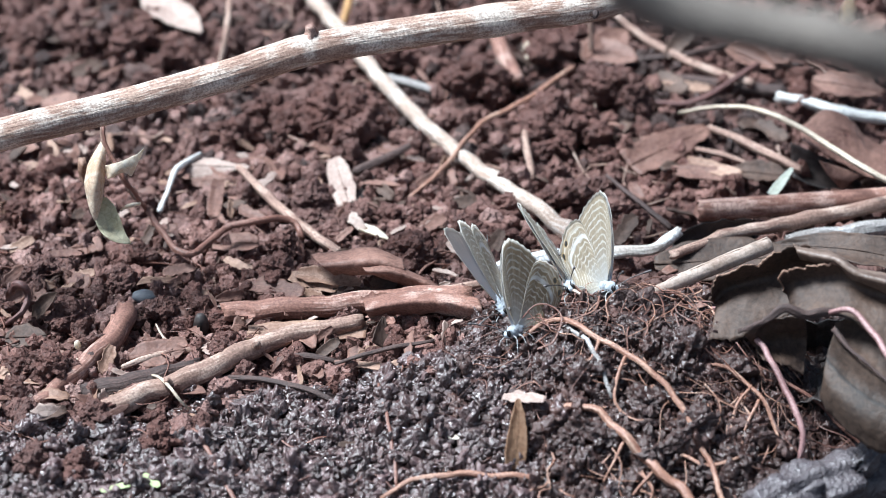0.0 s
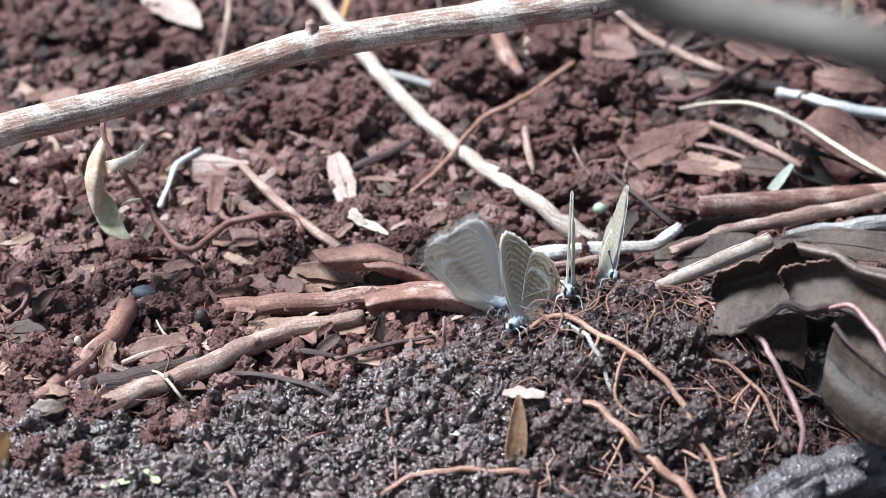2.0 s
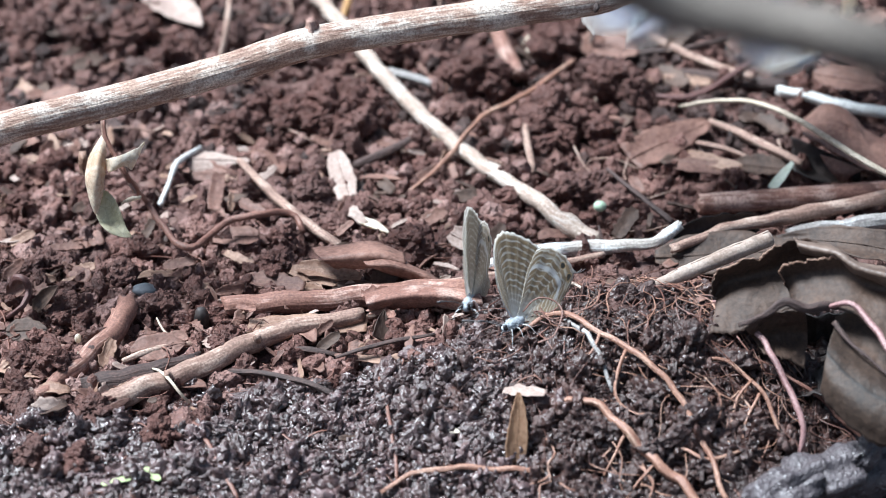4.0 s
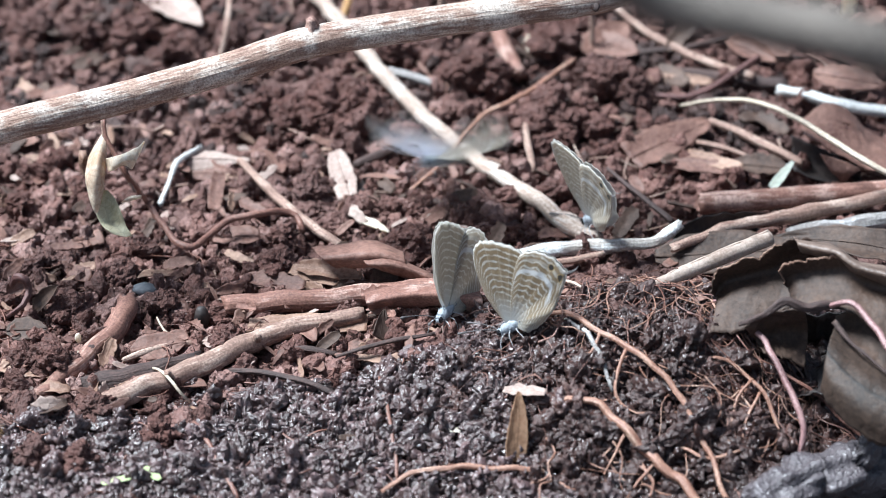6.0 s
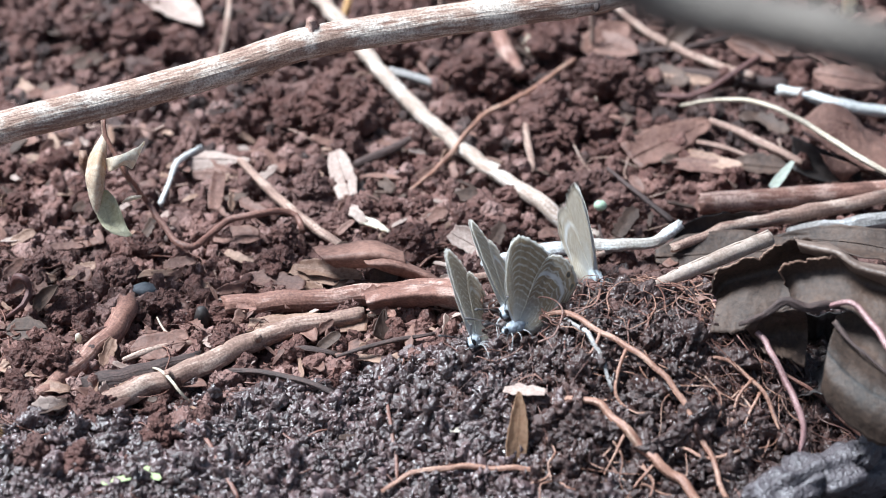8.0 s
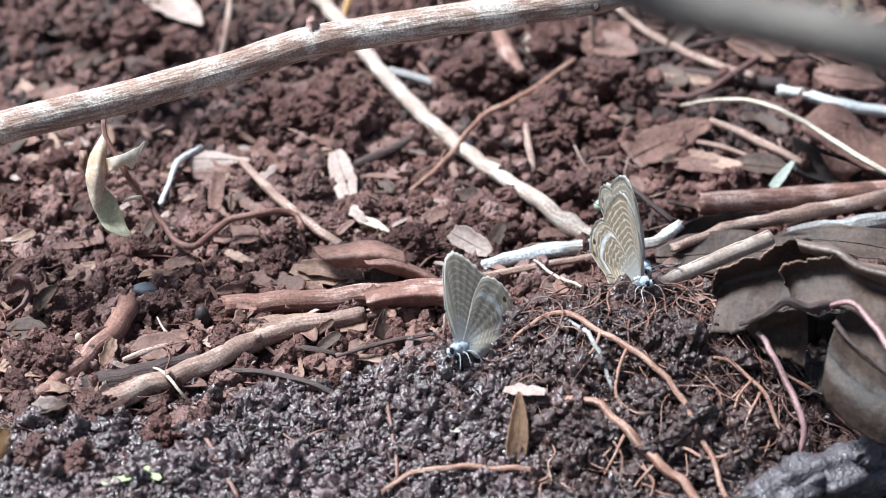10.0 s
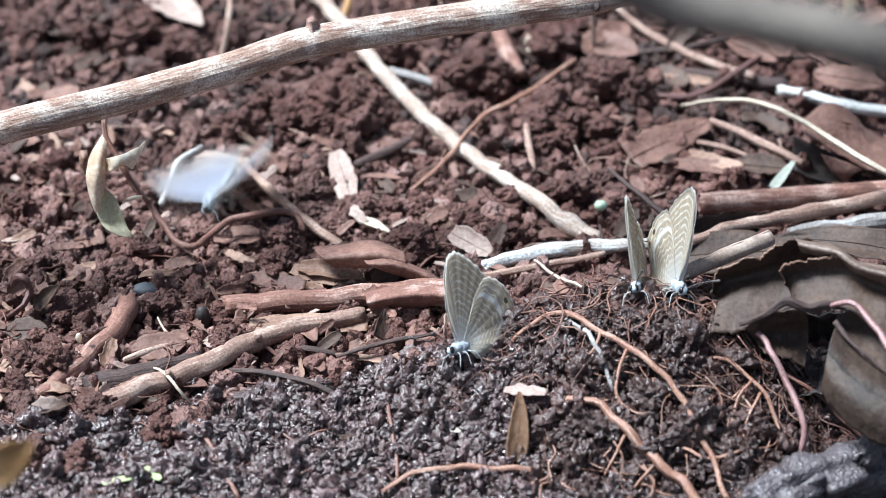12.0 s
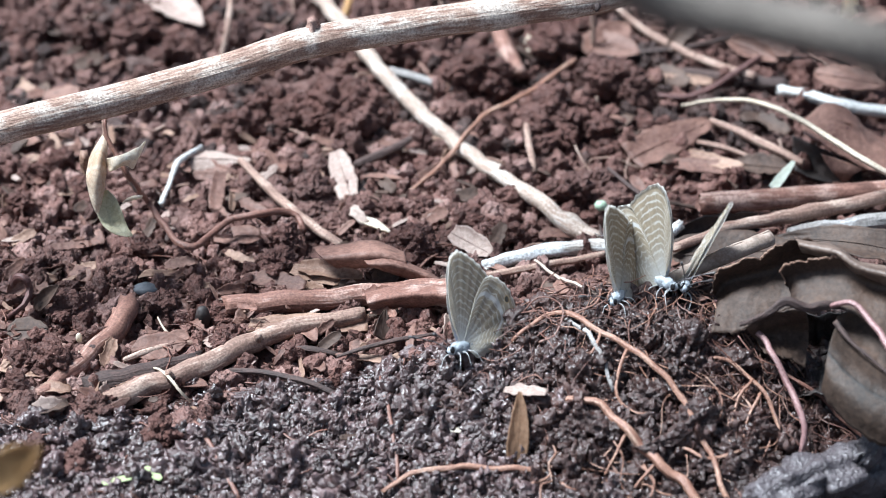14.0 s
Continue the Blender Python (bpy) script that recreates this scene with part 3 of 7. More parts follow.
crumb_field("wet_soil_grains", "fine glistening wet grains of soil on the mound", WET, 9000, (0.14, 0.42), lambda x, y, g: y < -10 and shiny(x, y, g) and g.random() < wetness(x, y), 6, 0.25, True, 1.0, 0.6, 0.4)
crumb_field("dry_soil_grains", "fine loose grains of dry soil", DRY, 9000, (0.18, 0.5), lambda x, y, g: g.random() > wetness(x, y), 7, 0.3, False, 1.0)

# pale pinkish crumbs; part of them stand in for sky highlights on the soil
crumb_field("pale_soil_crumbs", "paler dry pinkish soil crumbs on the ground", PALE_DRY, 2200, (0.5, 2.4), lambda x, y, g: x < 10 + 20 * g.random() and y < 55 and g.random() > wetness(x, y), 11, 0.62)
crumb_field("dark_soil_crumbs", "dark dull soil crumbs in the loose earth", DIM_DRY, 1500, (0.6, 2.6), lambda x, y, g: y > 25 + 20 * g.random(), 12, 0.62)

CLODS = 0


def clod(at, r, flat=0.8, mat=DRY, level=5):
    global CLODS
    CLODS += 1
    v, f = crumb_shape(level, 40 + CLODS * 1.7)
    turn = np.array(Euler((CLODS * 1.3, CLODS * 0.7, CLODS * 2.1)).to_matrix())
    v = (v @ turn.T) * (r, r, r * flat) + np.array(at)
    what = {DRY: "dry crumbly red-brown soil clod on the ground", DAMP: "dark damp soil clod on the mound"}.get(mat, "glistening wet soil clod below the mound")
    return thing("soil_clod", mesh_of("soil_clod", v, f.tolist(), mat), what, "soil clod", "soil clods")


for place, r in (((-20.3, 44.7, 4.3), 5.2), ((-15.1, 43.8, 4.2), 5.0), ((-17.1, 39.8, 2.9), 5.2), ((-23.3, 40.7, 2.9), 4.0), ((-27.6, 42.6, 3.1), 4.4), ((-32.4, 45.4, 3.3), 4.2), ((-36.7, 37.9, 2.7), 3.8), ((-12.4, 41.3, 2.0), 3.4),
                 ((7.0, 55.1, 5.3), 5.6), ((3.3, 53.8, 4.1), 4.2), ((10.2, 51.9, 3.9), 3.6)):
    clod(place, r)
for place, r in (((20.0, 43.8, 4.2), 4.6), ((17.3, 39.8, 2.9), 3.4), ((23.0, 39.8, 2.9), 3.4), ((31.4, 52.2, 5.0), 5.0), ((35.5, 50.1, 3.8), 4.2), ((25.8, 44.4, 3.2), 3.2), ((28.6, 37.9, 2.7), 3.0), ((18.1, 33.9, 1.4), 2.8),
                 ((22.6, 16.8, 2.0), 4.2), ((26.8, 20.4, 1.0), 3.4), ((30.6, 16.5, 1.0), 3.0), ((19.1, 17.5, 1.0), 2.8), ((22.3, 35.7, 1.6), 2.6)):
    clod(place, r)
for place, r in (((-23.0, 15.8, 2.0), 3.6), ((-28.1, -7.6, 2.0), 3.6), ((-5.4, -1.2, 2.0), 3.8), ((-27.6, 0.6, 2.0), 3.0), ((-9.3, 10.7, 1.0), 2.8), ((-4.4, 11.7, 1.0), 2.6), ((-61.8, -36.3, 2.0), 4.4), ((-66.5, -35.6, 1.0), 3.6),
                 ((-54.1, -10.4, 1.0), 3.2), ((-46.1, -19.8, 2.0), 3.0), ((-34.6, -31.1, 2.3), 3.2), ((10.4, 4.1, 1.0), 2.6), ((6.5, 6.0, 1.0), 2.6), ((-61.9, -20.8, 1.0), 3.2), ((-69.3, -6.8, 1.0), 2.6)):
    clod(place, r)
for place, r in (((-66.7, -5.0, 1.0), 2.6), ((-63.6, 18.5, 1.0), 3.0), ((-73.3, 23.4, 1.0), 3.0), ((-68.8, 28.4, 1.0), 2.8), ((-53.2, 14.6, 1.0), 3.0), ((-74.5, 13.6, 1.0), 2.6), ((-60.9, 72.8, 3.9), 4.4), ((-69.9, 74.3, 3.1), 4.0), ((-80.4, 78.2, 2.3), 4.0),
                 ((-38.6, 69.7, 5.5), 3.8), ((-30.7, 63.4, 5.1), 3.6), ((-51.6, 66.6, 3.4), 3.4), ((-9.1, 63.4, 5.1), 3.4), ((-53.3, -48.1, 1.0), 3.2), ((-62.4, -60.0, 1.0), 3.4), ((-55.3, -61.3, 0.9), 3.0), ((-43.9, -55.0, 0.6), 3.0)):
    clod(place, r)
for place, r in (((38.0, -58.0, 4.9), 4.4), ((31.6, -54.2, 7.4), 3.2), ((25.5, -57.9, 3.8), 3.6), ((18.9, -46.9, 8.8), 3.0), ((35.6, -44.6, 11.4), 3.4), ((29.7, -41.2, 12.3), 3.0), ((45.3, -46.0, 8.1), 3.4), ((31.4, -61.3, 3.1), 3.2), ((19.5, -58.3, 2.9), 2.8),
                 ((24.1, -47.8, 9.3), 3.0), ((44.4, -60.4, 1.4), 3.6), ((15.5, -46.2, 8.2), 2.2)):
    clod(place, r, 0.8, DAMP)
for place, r in (((2.0, -40.9, 5.3), 2.3), ((3.4, -39.5, 5.6), 2.0), ((-28.9, -44.2, 0.4), 2.4), ((-19.7, -50.0, 0.2), 2.6), ((-35.4, -52.1, -0.5), 2.8), ((-8.3, -49.1, 1.7), 2.4), ((-12.5, -57.1, -1.1), 2.8), ((-26.3, -60.3, -2.0), 2.8), ((-2.1, -62.2, -1.6), 2.8), ((-40.7, -40.7, 0.2), 2.2), ((-23.5, -43.3, 0.8), 2.2), ((-14.6, -44.8, 1.9), 2.4), ((-5.6, -56.8, -0.2), 2.6), ((-19.4, -59.0, -1.9), 2.4), ((-31.7, -55.8, -1.0), 2.2), ((-46.3, -58.0, -0.4), 2.6), ((4.9, -55.4, 2.0), 2.2), ((-7.5, -42.3, 3.4), 2.0),
                 ((-2.1, -48.3, 3.3), 2.4), ((-38.9, -63.9, -1.4), 2.6), ((6.7, -49.3, 5.1), 2.0)):
    clod(place, r, 0.8, WET)


# ---- sticks and twigs ----
def long_branch():
    """The ridged branch that lies propped above the soil, with a broken-off side shoot."""
    pts = [(-116.8, 0.6, 2.0), (-92.9, -3.7, 18.0), (-71.2, -14.6, 32.0), (-53.7, -7.5, 33.2), (-35.7, -0.8, 35.5), (-21.9, 3.8, 37.9), (-7.9, 7.1, 38.9), (11.0, 11.0, 40.1), (26.2, 14.1, 41.0), (45.3, 25.9, 41.2), (104.6, 99.5, 8.0)]
    v, f, u = tube_data(pts, (2.9, 2.7, 2.6, 2.7, 2.6, 2.3, 1.9, 1.6), 30, 0.035, 1.0, 3, 0.05, ((0.50, 0.10), (0.735, 0.12)))
    ob = thing("fallen_branch", mesh_of("fallen_branch", v, f, BRANCH, u), "pale weathered ridged branch propped above the red soil", "branch")
    v, f, u = tube_data([(-21.6, 4.4, 39.2), (-21.6, 4.1, 41.0), (-22.0, 3.9, 42.2)], (1.8, 1.3, 0.8), 14, 0.6, 0.3, 9)
    part("broken_knot", mesh_of("broken_knot", v, f, RED_BARK, u), ob, "broken stub of a side shoot")
    v, f, u = tube_data([(25.2, 12.0, 41.2), (25.7, 10.7, 40.9), (25.3, 10.6, 40.5)], (0.7, 0.7, 0.4), 8, 0.3, 0.4, 12)
    part("bud", mesh_of("bud", v, f, DARK_BARK, u), ob, "small dark bud")
    return ob


long_branch()

stem("fallen_twig", "long bleached twig lying across the soil", "twig", [(-27.4, 89.3, 7.9), (-20.1, 72.2, 6.9), (-15.0, 61.4, 5.9), (-8.9, 50.2, 4.3), (-1.4, 37.1, 3.2), (7.7, 24.6, 2.1), (15.5, 13.9, 2.0), (22.1, 4.3, 2.0), (26.9, -0.9, 2.1)],
     (1.5, 1.5, 1.45, 1.4, 1.5), PALE_TWIG, 14, 0.12, 0.35, ((0.72, 0.15), (0.93, 0.3)))
stem("fallen_twig", "grey-white cracked twig lying behind the mound", "twig", [(6.8, -8.0, 1.7), (16.0, -3.8, 1.6), (24.7, -2.8, 2.1), (31.3, -3.7, 3.1), (36.1, -3.4, 3.6), (40.3, -0.2, 5.0)], (1.05, 1.3, 1.35, 1.0, 0.9), LICHEN_TWIG, 14, 0.25)
stem("fallen_twig", "thin tan twig half hidden behind the mound", "twig", [(-2.3, -14.5, 1.6), (6.3, -12.1, 2.1), (14.9, -8.9, 1.9), (27.4, -5.1, 2.2)], (0.75, 0.6, 0.6), TAN_BARK, 9, 0.1, knots=((0.03, 0.5),))
flaky = stem("fallen_stick", "thick red-brown stick with flaking bark", "stick", [(-36.0, -20.3, 1.6), (-28.4, -19.8, 2.0), (-20.0, -19.5, 2.4), (-12.5, -18.7, 2.6), (-5.0, -19.5, 3.4), (4.2, -24.3, 6.1)], (1.7, 1.8, 1.75, 2.0, 2.6, 2.8), RED_BARK, 18, 0.1, 0.2)
for label, a, b, width in (("lifted flake of bark", (-13.3, -22.1, 5.2), (-7.3, -23.3, 6.5), 2.6), ("curled flake of bark", (-11.9, -24.3, 3.9), (-7.6, -29.9, 5.9), 2.2), ("pale flake of bark", (-33.7, -23.3, 3.8), (-30.4, -24.5, 3.7), 1.6)):
    v, f, u = leaf_data(a, b, width, roll=30, curl=80, shape=(0.6, 1.0, 0.8, 0.9, 0.4), ragged=0.25, seed=width)
    part("bark_flake", mesh_of("bark_flake", v, f, RED_BARK, u), flaky, label)
v, f, u = loft(([(-12.8, -23.4, 6.0), (-7.7, -23.8, 7.8), (-1.3, -24.8, 8.8), (6.0, -26.5, 8.6)],
             [(-12.4, -27.5, 6.9), (-7.2, -28.0, 8.6), (-0.8, -29.0, 9.6), (6.4, -30.8, 9.2)],
             [(-11.9, -25.8, 4.1), (-7.2, -26.5, 5.3), (-0.4, -27.7, 6.1), (6.0, -29.5, 5.6)]), 61.0, 0.4, 0.3, 0.3, 40, 16, 1.0)
part("bark_sheet", mesh_of("bark_sheet", v, f, RED_BARK, u), flaky, "loose sheet of dark bark")
tan_stick = stem("fallen_stick", "tan-brown stick with its end in the wet soil", "stick", [(-53.2, -47.5, 1.0), (-47.5, -43.9, 1.5), (-39.9, -39.4, 2.0), (-30.4, -32.3, 2.5), (-22.4, -27.7, 2.8), (-13.3, -25.3, 2.9)], (1.9, 1.8, 1.7, 1.55, 1.3), TAN_BARK, 16, 0.1, 0.3)
knobbly = stem("fallen_stick", "short knobbly brown stick with a forked end", "stick", [(-63.6, -45.0, 1.0), (-58.9, -38.3, 1.5), (-54.3, -30.7, 2.0), (-52.0, -23.4, 2.5), (-51.9, -21.1, 2.5)], (1.2, 1.5, 1.6, 1.9, 1.7), RED_BARK, 14, 0.16, 0.3, forks=[([(-53.2, -27.3, 2.5), (-53.5, -24.3, 3.5)], (1.1, 0.8))])
stem("fallen_stick", "dark rotting stick lying on the soil", "stick", [(-56.4, -42.6, 1.0), (-51.4, -41.0, 1.2), (-45.4, -38.4, 1.3), (-39.2, -34.6, 1.2)], (1.7, 1.8, 1.6, 1.2), DARK_BARK, 14, 0.18)
for owner, name, pts, mat, label in ((tan_stick, "twig_stub", [(-29.8, -33.2, 3.7), (-29.5, -34.1, 5.0)], TAN_BARK, "broken-off stub"), (tan_stick, "twig_stub", [(-43.1, -43.1, 3.1), (-43.3, -43.5, 4.3)], TAN_BARK, "broken-off stub"),
                                     (knobbly, "knot", [(-56.0, -35.1, 2.6), (-56.4, -35.0, 3.6)], DARK_BARK, "dark round knot")):
    v, f, u = tube_data(pts, (0.8, 0.5), 8, 0.3, 0.4, len(label))
    part(name, mesh_of(name, v, f, mat, u), owner, label)
stem("dry_stalk", "thin grey dry stalk on leaf litter", "twig", [(-51.2, -35.6, 1.2), (-47.2, -33.2, 1.6), (-40.1, -30.6, 1.4)], (0.5, 0.6, 0.5), TAN_BARK, 8)
stem("dry_stalk", "thin dark curved stalk on the wet soil", "twig", [(-33.9, -38.4, 1.2), (-28.1, -40.4, 2.1), (-21.7, -43.4, 2.5), (-17.0, -45.8, 1.8)], (0.5, 0.55, 0.5), DARK_BARK, 8)
stem("fallen_twig", "straight tan twig leaning on a clod", "twig", [(-36.4, 25.7, 2.6), (-30.3, 15.8, 2.0), (-23.4, 5.3, 2.0), (-16.6, -1.8, 1.0)], (0.7, 0.9, 0.9, 0.8), TAN_BARK, 10, 0.1)
stem("bleached_twig", "short forked bone-white twig", "twig", [(-49.7, 13.2, 1.0), (-48.7, 18.8, 2.0), (-47.8, 23.8, 3.0), (-47.2, 25.1, 3.1), (-45.7, 27.5, 3.1), (-43.7, 29.8, 3.2)], (0.55, 0.4, 0.6, 0.4), WHITE_STEM, 9, 0.2)
stem("broken_stick", "short red-brown stick with a pale broken end", "stick", [(8.6, 77.6, 6.3), (11.0, 68.4, 5.6), (13.0, 60.5, 4.8), (14.5, 55.3, 4.3)], (1.5, 1.55, 1.55, 1.4), RED_BARK, 14)
stem("fallen_twig", "pale straight twig among leaf litter", "twig", [(30.9, 85.4, 6.8), (37.9, 72.4, 5.9), (45.0, 63.8, 5.1), (52.1, 58.0, 4.6), (58.7, 54.2, 4.2)], (0.8, 0.9, 0.9, 0.9), TAN_BARK, 10)
stem("dark_vine", "dark red curved vine on the soil", "vine", [(38.8, 50.1, 2.8), (45.0, 48.6, 3.1), (49.8, 50.4, 3.8), (54.3, 53.8, 5.1), (60.0, 58.3, 6.6)], (0.5, 0.6, 0.6, 0.55), VINE, 8)
stem("grass_blade", "dry straw-coloured arching grass blade", "grass blade", [(44.2, 45.3, 3.0), (48.5, 41.6, 6.0), (54.1, 36.8, 9.0), (58.9, 30.4, 11.0), (63.6, 23.4, 12.0), (68.6, 15.8, 12.0), (73.5, 10.8, 11.0), (80.7, 8.0, 8.0)], (0.3, 0.42, 0.5, 0.55, 0.6, 0.55), STRAW, 8, 0.05)
stem("bleached_stick", "white bleached stick on leaf litter", "stick", [(62.6, 48.9, 4.7), (68.9, 46.2, 4.4), (75.8, 42.9, 4.1), (86.9, 40.1, 3.9)], (1.0, 1.1, 1.1), WHITE_STEM, 12, 0.12)
stem("fallen_twig", "bent pale twig with a broken joint", "twig", [(49.0, 40.3, 2.9), (55.3, 35.1, 2.5), (60.7, 27.8, 3.2), (64.2, 23.5, 3.5)], (0.6, 0.9, 0.8, 0.8), TAN_BARK, 10)
stem("fallen_twig", "smooth orange-brown twig lying on dead leaves", "twig", [(38.8, -6.2, 4.2), (43.8, -3.1, 4.1), (49.0, 0.7, 4.0), (60.0, 4.4, 4.0), (70.3, 8.2, 4.0), (84.8, 13.4, 4.0)], (0.8, 0.9, 1.4, 1.25, 1.25), TAN_BARK, 12, 0.08, knots=((0.22, 0.3),))
stem("fallen_stick", "grey-white stick under dead leaves", "stick", [(59.4, 1.6, 2.0), (64.8, 2.6, 2.5), (71.8, 4.1, 2.5), (84.2, 8.2, 2.5)], (1.1, 1.4, 1.5), GREY_TWIG, 14, 0.15)
stem("thin_twig", "thin dark twig standing against the clods", "twig", [(29.2, 20.7, 4.0), (33.4, 15.1, 3.0), (39.9, 7.5, 1.0)], (0.3, 0.5, 0.6), DARK_BARK, 7)
stem("thin_twig", "thin brown twig on dry crumbs", "twig", [(-15.9, 26.0, 1.6), (-9.6, 30.4, 2.3), (-3.7, 35.5, 2.6)], (0.8, 0.85, 0.7), DARK_BARK, 8)
stem("thin_twig", "thin brown upright twig", "twig", [(15.0, 35.3, 4.5), (15.5, 29.3, 3.2), (16.3, 24.3, 1.0)], (0.55, 0.7, 0.6), TAN_BARK, 8)
stem("thin_twig", "thin tan stalk standing behind the branch", "twig", [(-40.9, 72.5, 12.6), (-41.2, 65.3, 9.0), (-42.6, 62.6, 3.7)], (0.6, 0.7, 0.6), TAN_BARK, 8)
stem("thin_twig", "yellow dry stalk behind the branch", "twig", [(-17.9, 81.0, 9.5), (-18.9, 74.2, 8.1), (-20.1, 71.0, 4.8)], (0.8, 0.8, 0.7), LEAF_ORANGE, 8)
stem("thin_twig", "pale dry stalk among the clods", "twig", [(22.1, 75.9, 7.2), (18.6, 69.4, 5.6), (15.8, 64.0, 4.1)], (0.5, 0.6, 0.5), STRAW, 8)
stem("thin_twig", "grey cracked twig fragment", "twig", [(-10.0, 56.7, 4.4), (-4.7, 53.8, 4.1), (1.7, 51.6, 2.9)], (0.9, 1.0, 0.6), GREY_TWIG, 9, 0.2)
stem("orange_root", "thin branching orange root on the clods", "root", [(-5.9, 17.9, 1.0), (-1.4, 23.7, 2.0), (1.6, 27.8, 3.2), (5.2, 34.7, 4.5), (8.9, 40.4, 4.9), (16.4, 46.9, 5.5), (24.8, 58.9, 5.6)], (0.3, 0.4, 0.45, 0.5, 0.6, 0.4), ROOT, 7, 0.2, 0.8)
stem("fallen_twig", "short dark twig behind the rolled bark", "twig", [(37.5, 64.6, 4.2), (46.1, 64.4, 5.2), (56.2, 69.0, 5.6)], (0.5, 0.7, 0.6), DARK_BARK, 8)

stem("thin_twig", "tiny dark twig standing beside the grey one", "twig", [(26.7, 0.6, 4.5), (27.2, -2.0, 3.1), (28.1, -3.7, 0.6)], (0.22, 0.3, 0.32), DARK_BARK, 6)

# the low stem that hangs close before the lens and is rooted out of view
stem("leaning_stem", "grey-brown bare stem leaning low over the soil", "stem", [(5.7, -171.8, 151.8), (15.9, -172.6, 136.7), (23.7, -172.8, 133.3), (31.2, -174.2, 132.5), (40.1, -176.4, 131.1), (70.8, -166.4, 116.7), (260.0, -110.0, 40.0), (330.0, -90.0, -4.0)], (2.4, 2.5, 2.7, 2.7, 2.8, 3.2), STEM_GREY, 16, 0.05, 0.1, step=3.0)


def rolled_bark():
    """A hollow roll of bark."""
    a, b = np.array((44.6, 10.3, 3.0)), np.array((85.1, 14.8, 3.5))
    axis = (b - a) / np.linalg.norm(b - a)
    side = np.cross(axis, (0, 0, 1.0))
    side /= np.linalg.norm(side)
    up = np.cross(side, axis)
    verts, uvs, faces = [], [], []
    na, nc = 40, 30
    for layer in (0, 1):
        for i in range(na + 1):
            for j in range(nc + 1):
                t = j / nc
                ang = radians(-60 + 500 * t)
                r = (2.0 - 0.55 * t - 0.16 * layer) * (1 + 0.05 * noise.noise(Vector((i * 0.3, t * 3, 5))))
                end = 0.7 * noise.noise(Vector((t * 6, 1.0, 2.0))) if i in (0, na) else 0
                p = a + axis * (np.linalg.norm(b - a) * i / na + end) + side * r * math.cos(ang) + up * r * math.sin(ang)
                verts.append(p)
                uvs.append((t * 14, i * 1.2))
    w, k = nc + 1, (na + 1) * (nc + 1)
    for i in range(na):
        for j in range(nc):
            q = (i * w + j, i * w + j + 1, (i + 1) * w + j + 1, (i + 1) * w + j)
            faces += [q, tuple(k + p for p in reversed(q))]
    rim = [i * w for i in range(na + 1)] + [na * w + j for j in range(1, nc + 1)] + [i * w + nc for i in range(na - 1, -1, -1)] + [j for j in range(nc - 1, 0, -1)]
    faces += [(p, q, k + q, k + p) for p, q in zip(rim, rim[1:] + rim[:1])]
    return thing("rolled_bark", mesh_of("rolled_bark", verts, faces, RED_BARK, uvs), "hollow roll of dark red-brown bark", "bark")


rolled_bark()

stem("driftwood", "wet grey gnarled piece of wood", "wood", [(47.4, -70.6, -2.1), (53.3, -66.3, -0.3), (58.6, -64.4, -0.2), (67.0, -60.2, -1.5), (78.4, -54.8, -2.8)], (3.0, 3.8, 4.1, 4.3, 4.3), WET_WOOD, 40, 0.5, 0.2, step=0.6,
     forks=[([(62.8, -63.6, 2.1), (64.6, -62.3, 3.8), (65.9, -61.3, 4.6)], (2.4, 2.0, 1.4))])


# ---- roots in the mound ----
stem("root", "smooth pinkish root arching down the wet mound", "root", [(42.2, -34.6, 11.6), (44.0, -37.9, 13.3), (48.0, -43.3, 12.6), (51.4, -49.7, 10.1), (53.7, -54.3, 7.5), (54.8, -57.9, 4.8), (54.6, -60.0, 1.1)], (0.35, 0.47, 0.51, 0.51, 0.51, 0.47), ROOT_PINK, 10, 0.05)
stem("root", "long orange-brown root down the mound's face", "root", [(10.7, -41.1, 8.5), (14.7, -39.1, 11.1), (19.1, -39.6, 12.8), (24.2, -44.8, 13.1), (31.7, -50.8, 11.4), (36.2, -56.0, 8.7), (39.8, -62.6, 4.0), (42.7, -71.0, -0.8)], (0.27, 0.43, 0.47, 0.47, 0.43, 0.39), ROOT, 9, 0.08,
     forks=[([(24.3, -45.1, 13.0), (22.8, -47.9, 11.0), (21.4, -49.6, 8.5)], (0.27, 0.23, 0.16)), ([(28.5, -48.1, 12.5), (26.7, -51.4, 9.7), (26.4, -54.3, 7.5), (28.3, -56.5, 5.4)], (0.31, 0.30, 0.27, 0.16))])
stem("root", "pale orange thick root on the wet soil", "root", [(16.8, -54.0, 5.4), (20.4, -55.0, 6.9), (23.8, -56.2, 7.2), (27.5, -59.7, 5.9), (30.3, -63.3, 4.0), (34.0, -66.4, 2.4), (38.4, -71.8, -0.7)], (0.39, 0.58, 0.66, 0.74, 0.78, 0.70), ROOT, 10, 0.14,
     forks=[([(27.9, -60.1, 5.1), (26.2, -62.4, 2.8), (24.4, -64.9, 0.4)], (0.31, 0.23, 0.16)), ([(32.4, -64.6, 2.8), (29.4, -66.7, 0.7), (27.7, -68.5, -1.1)], (0.27, 0.23, 0.16))])
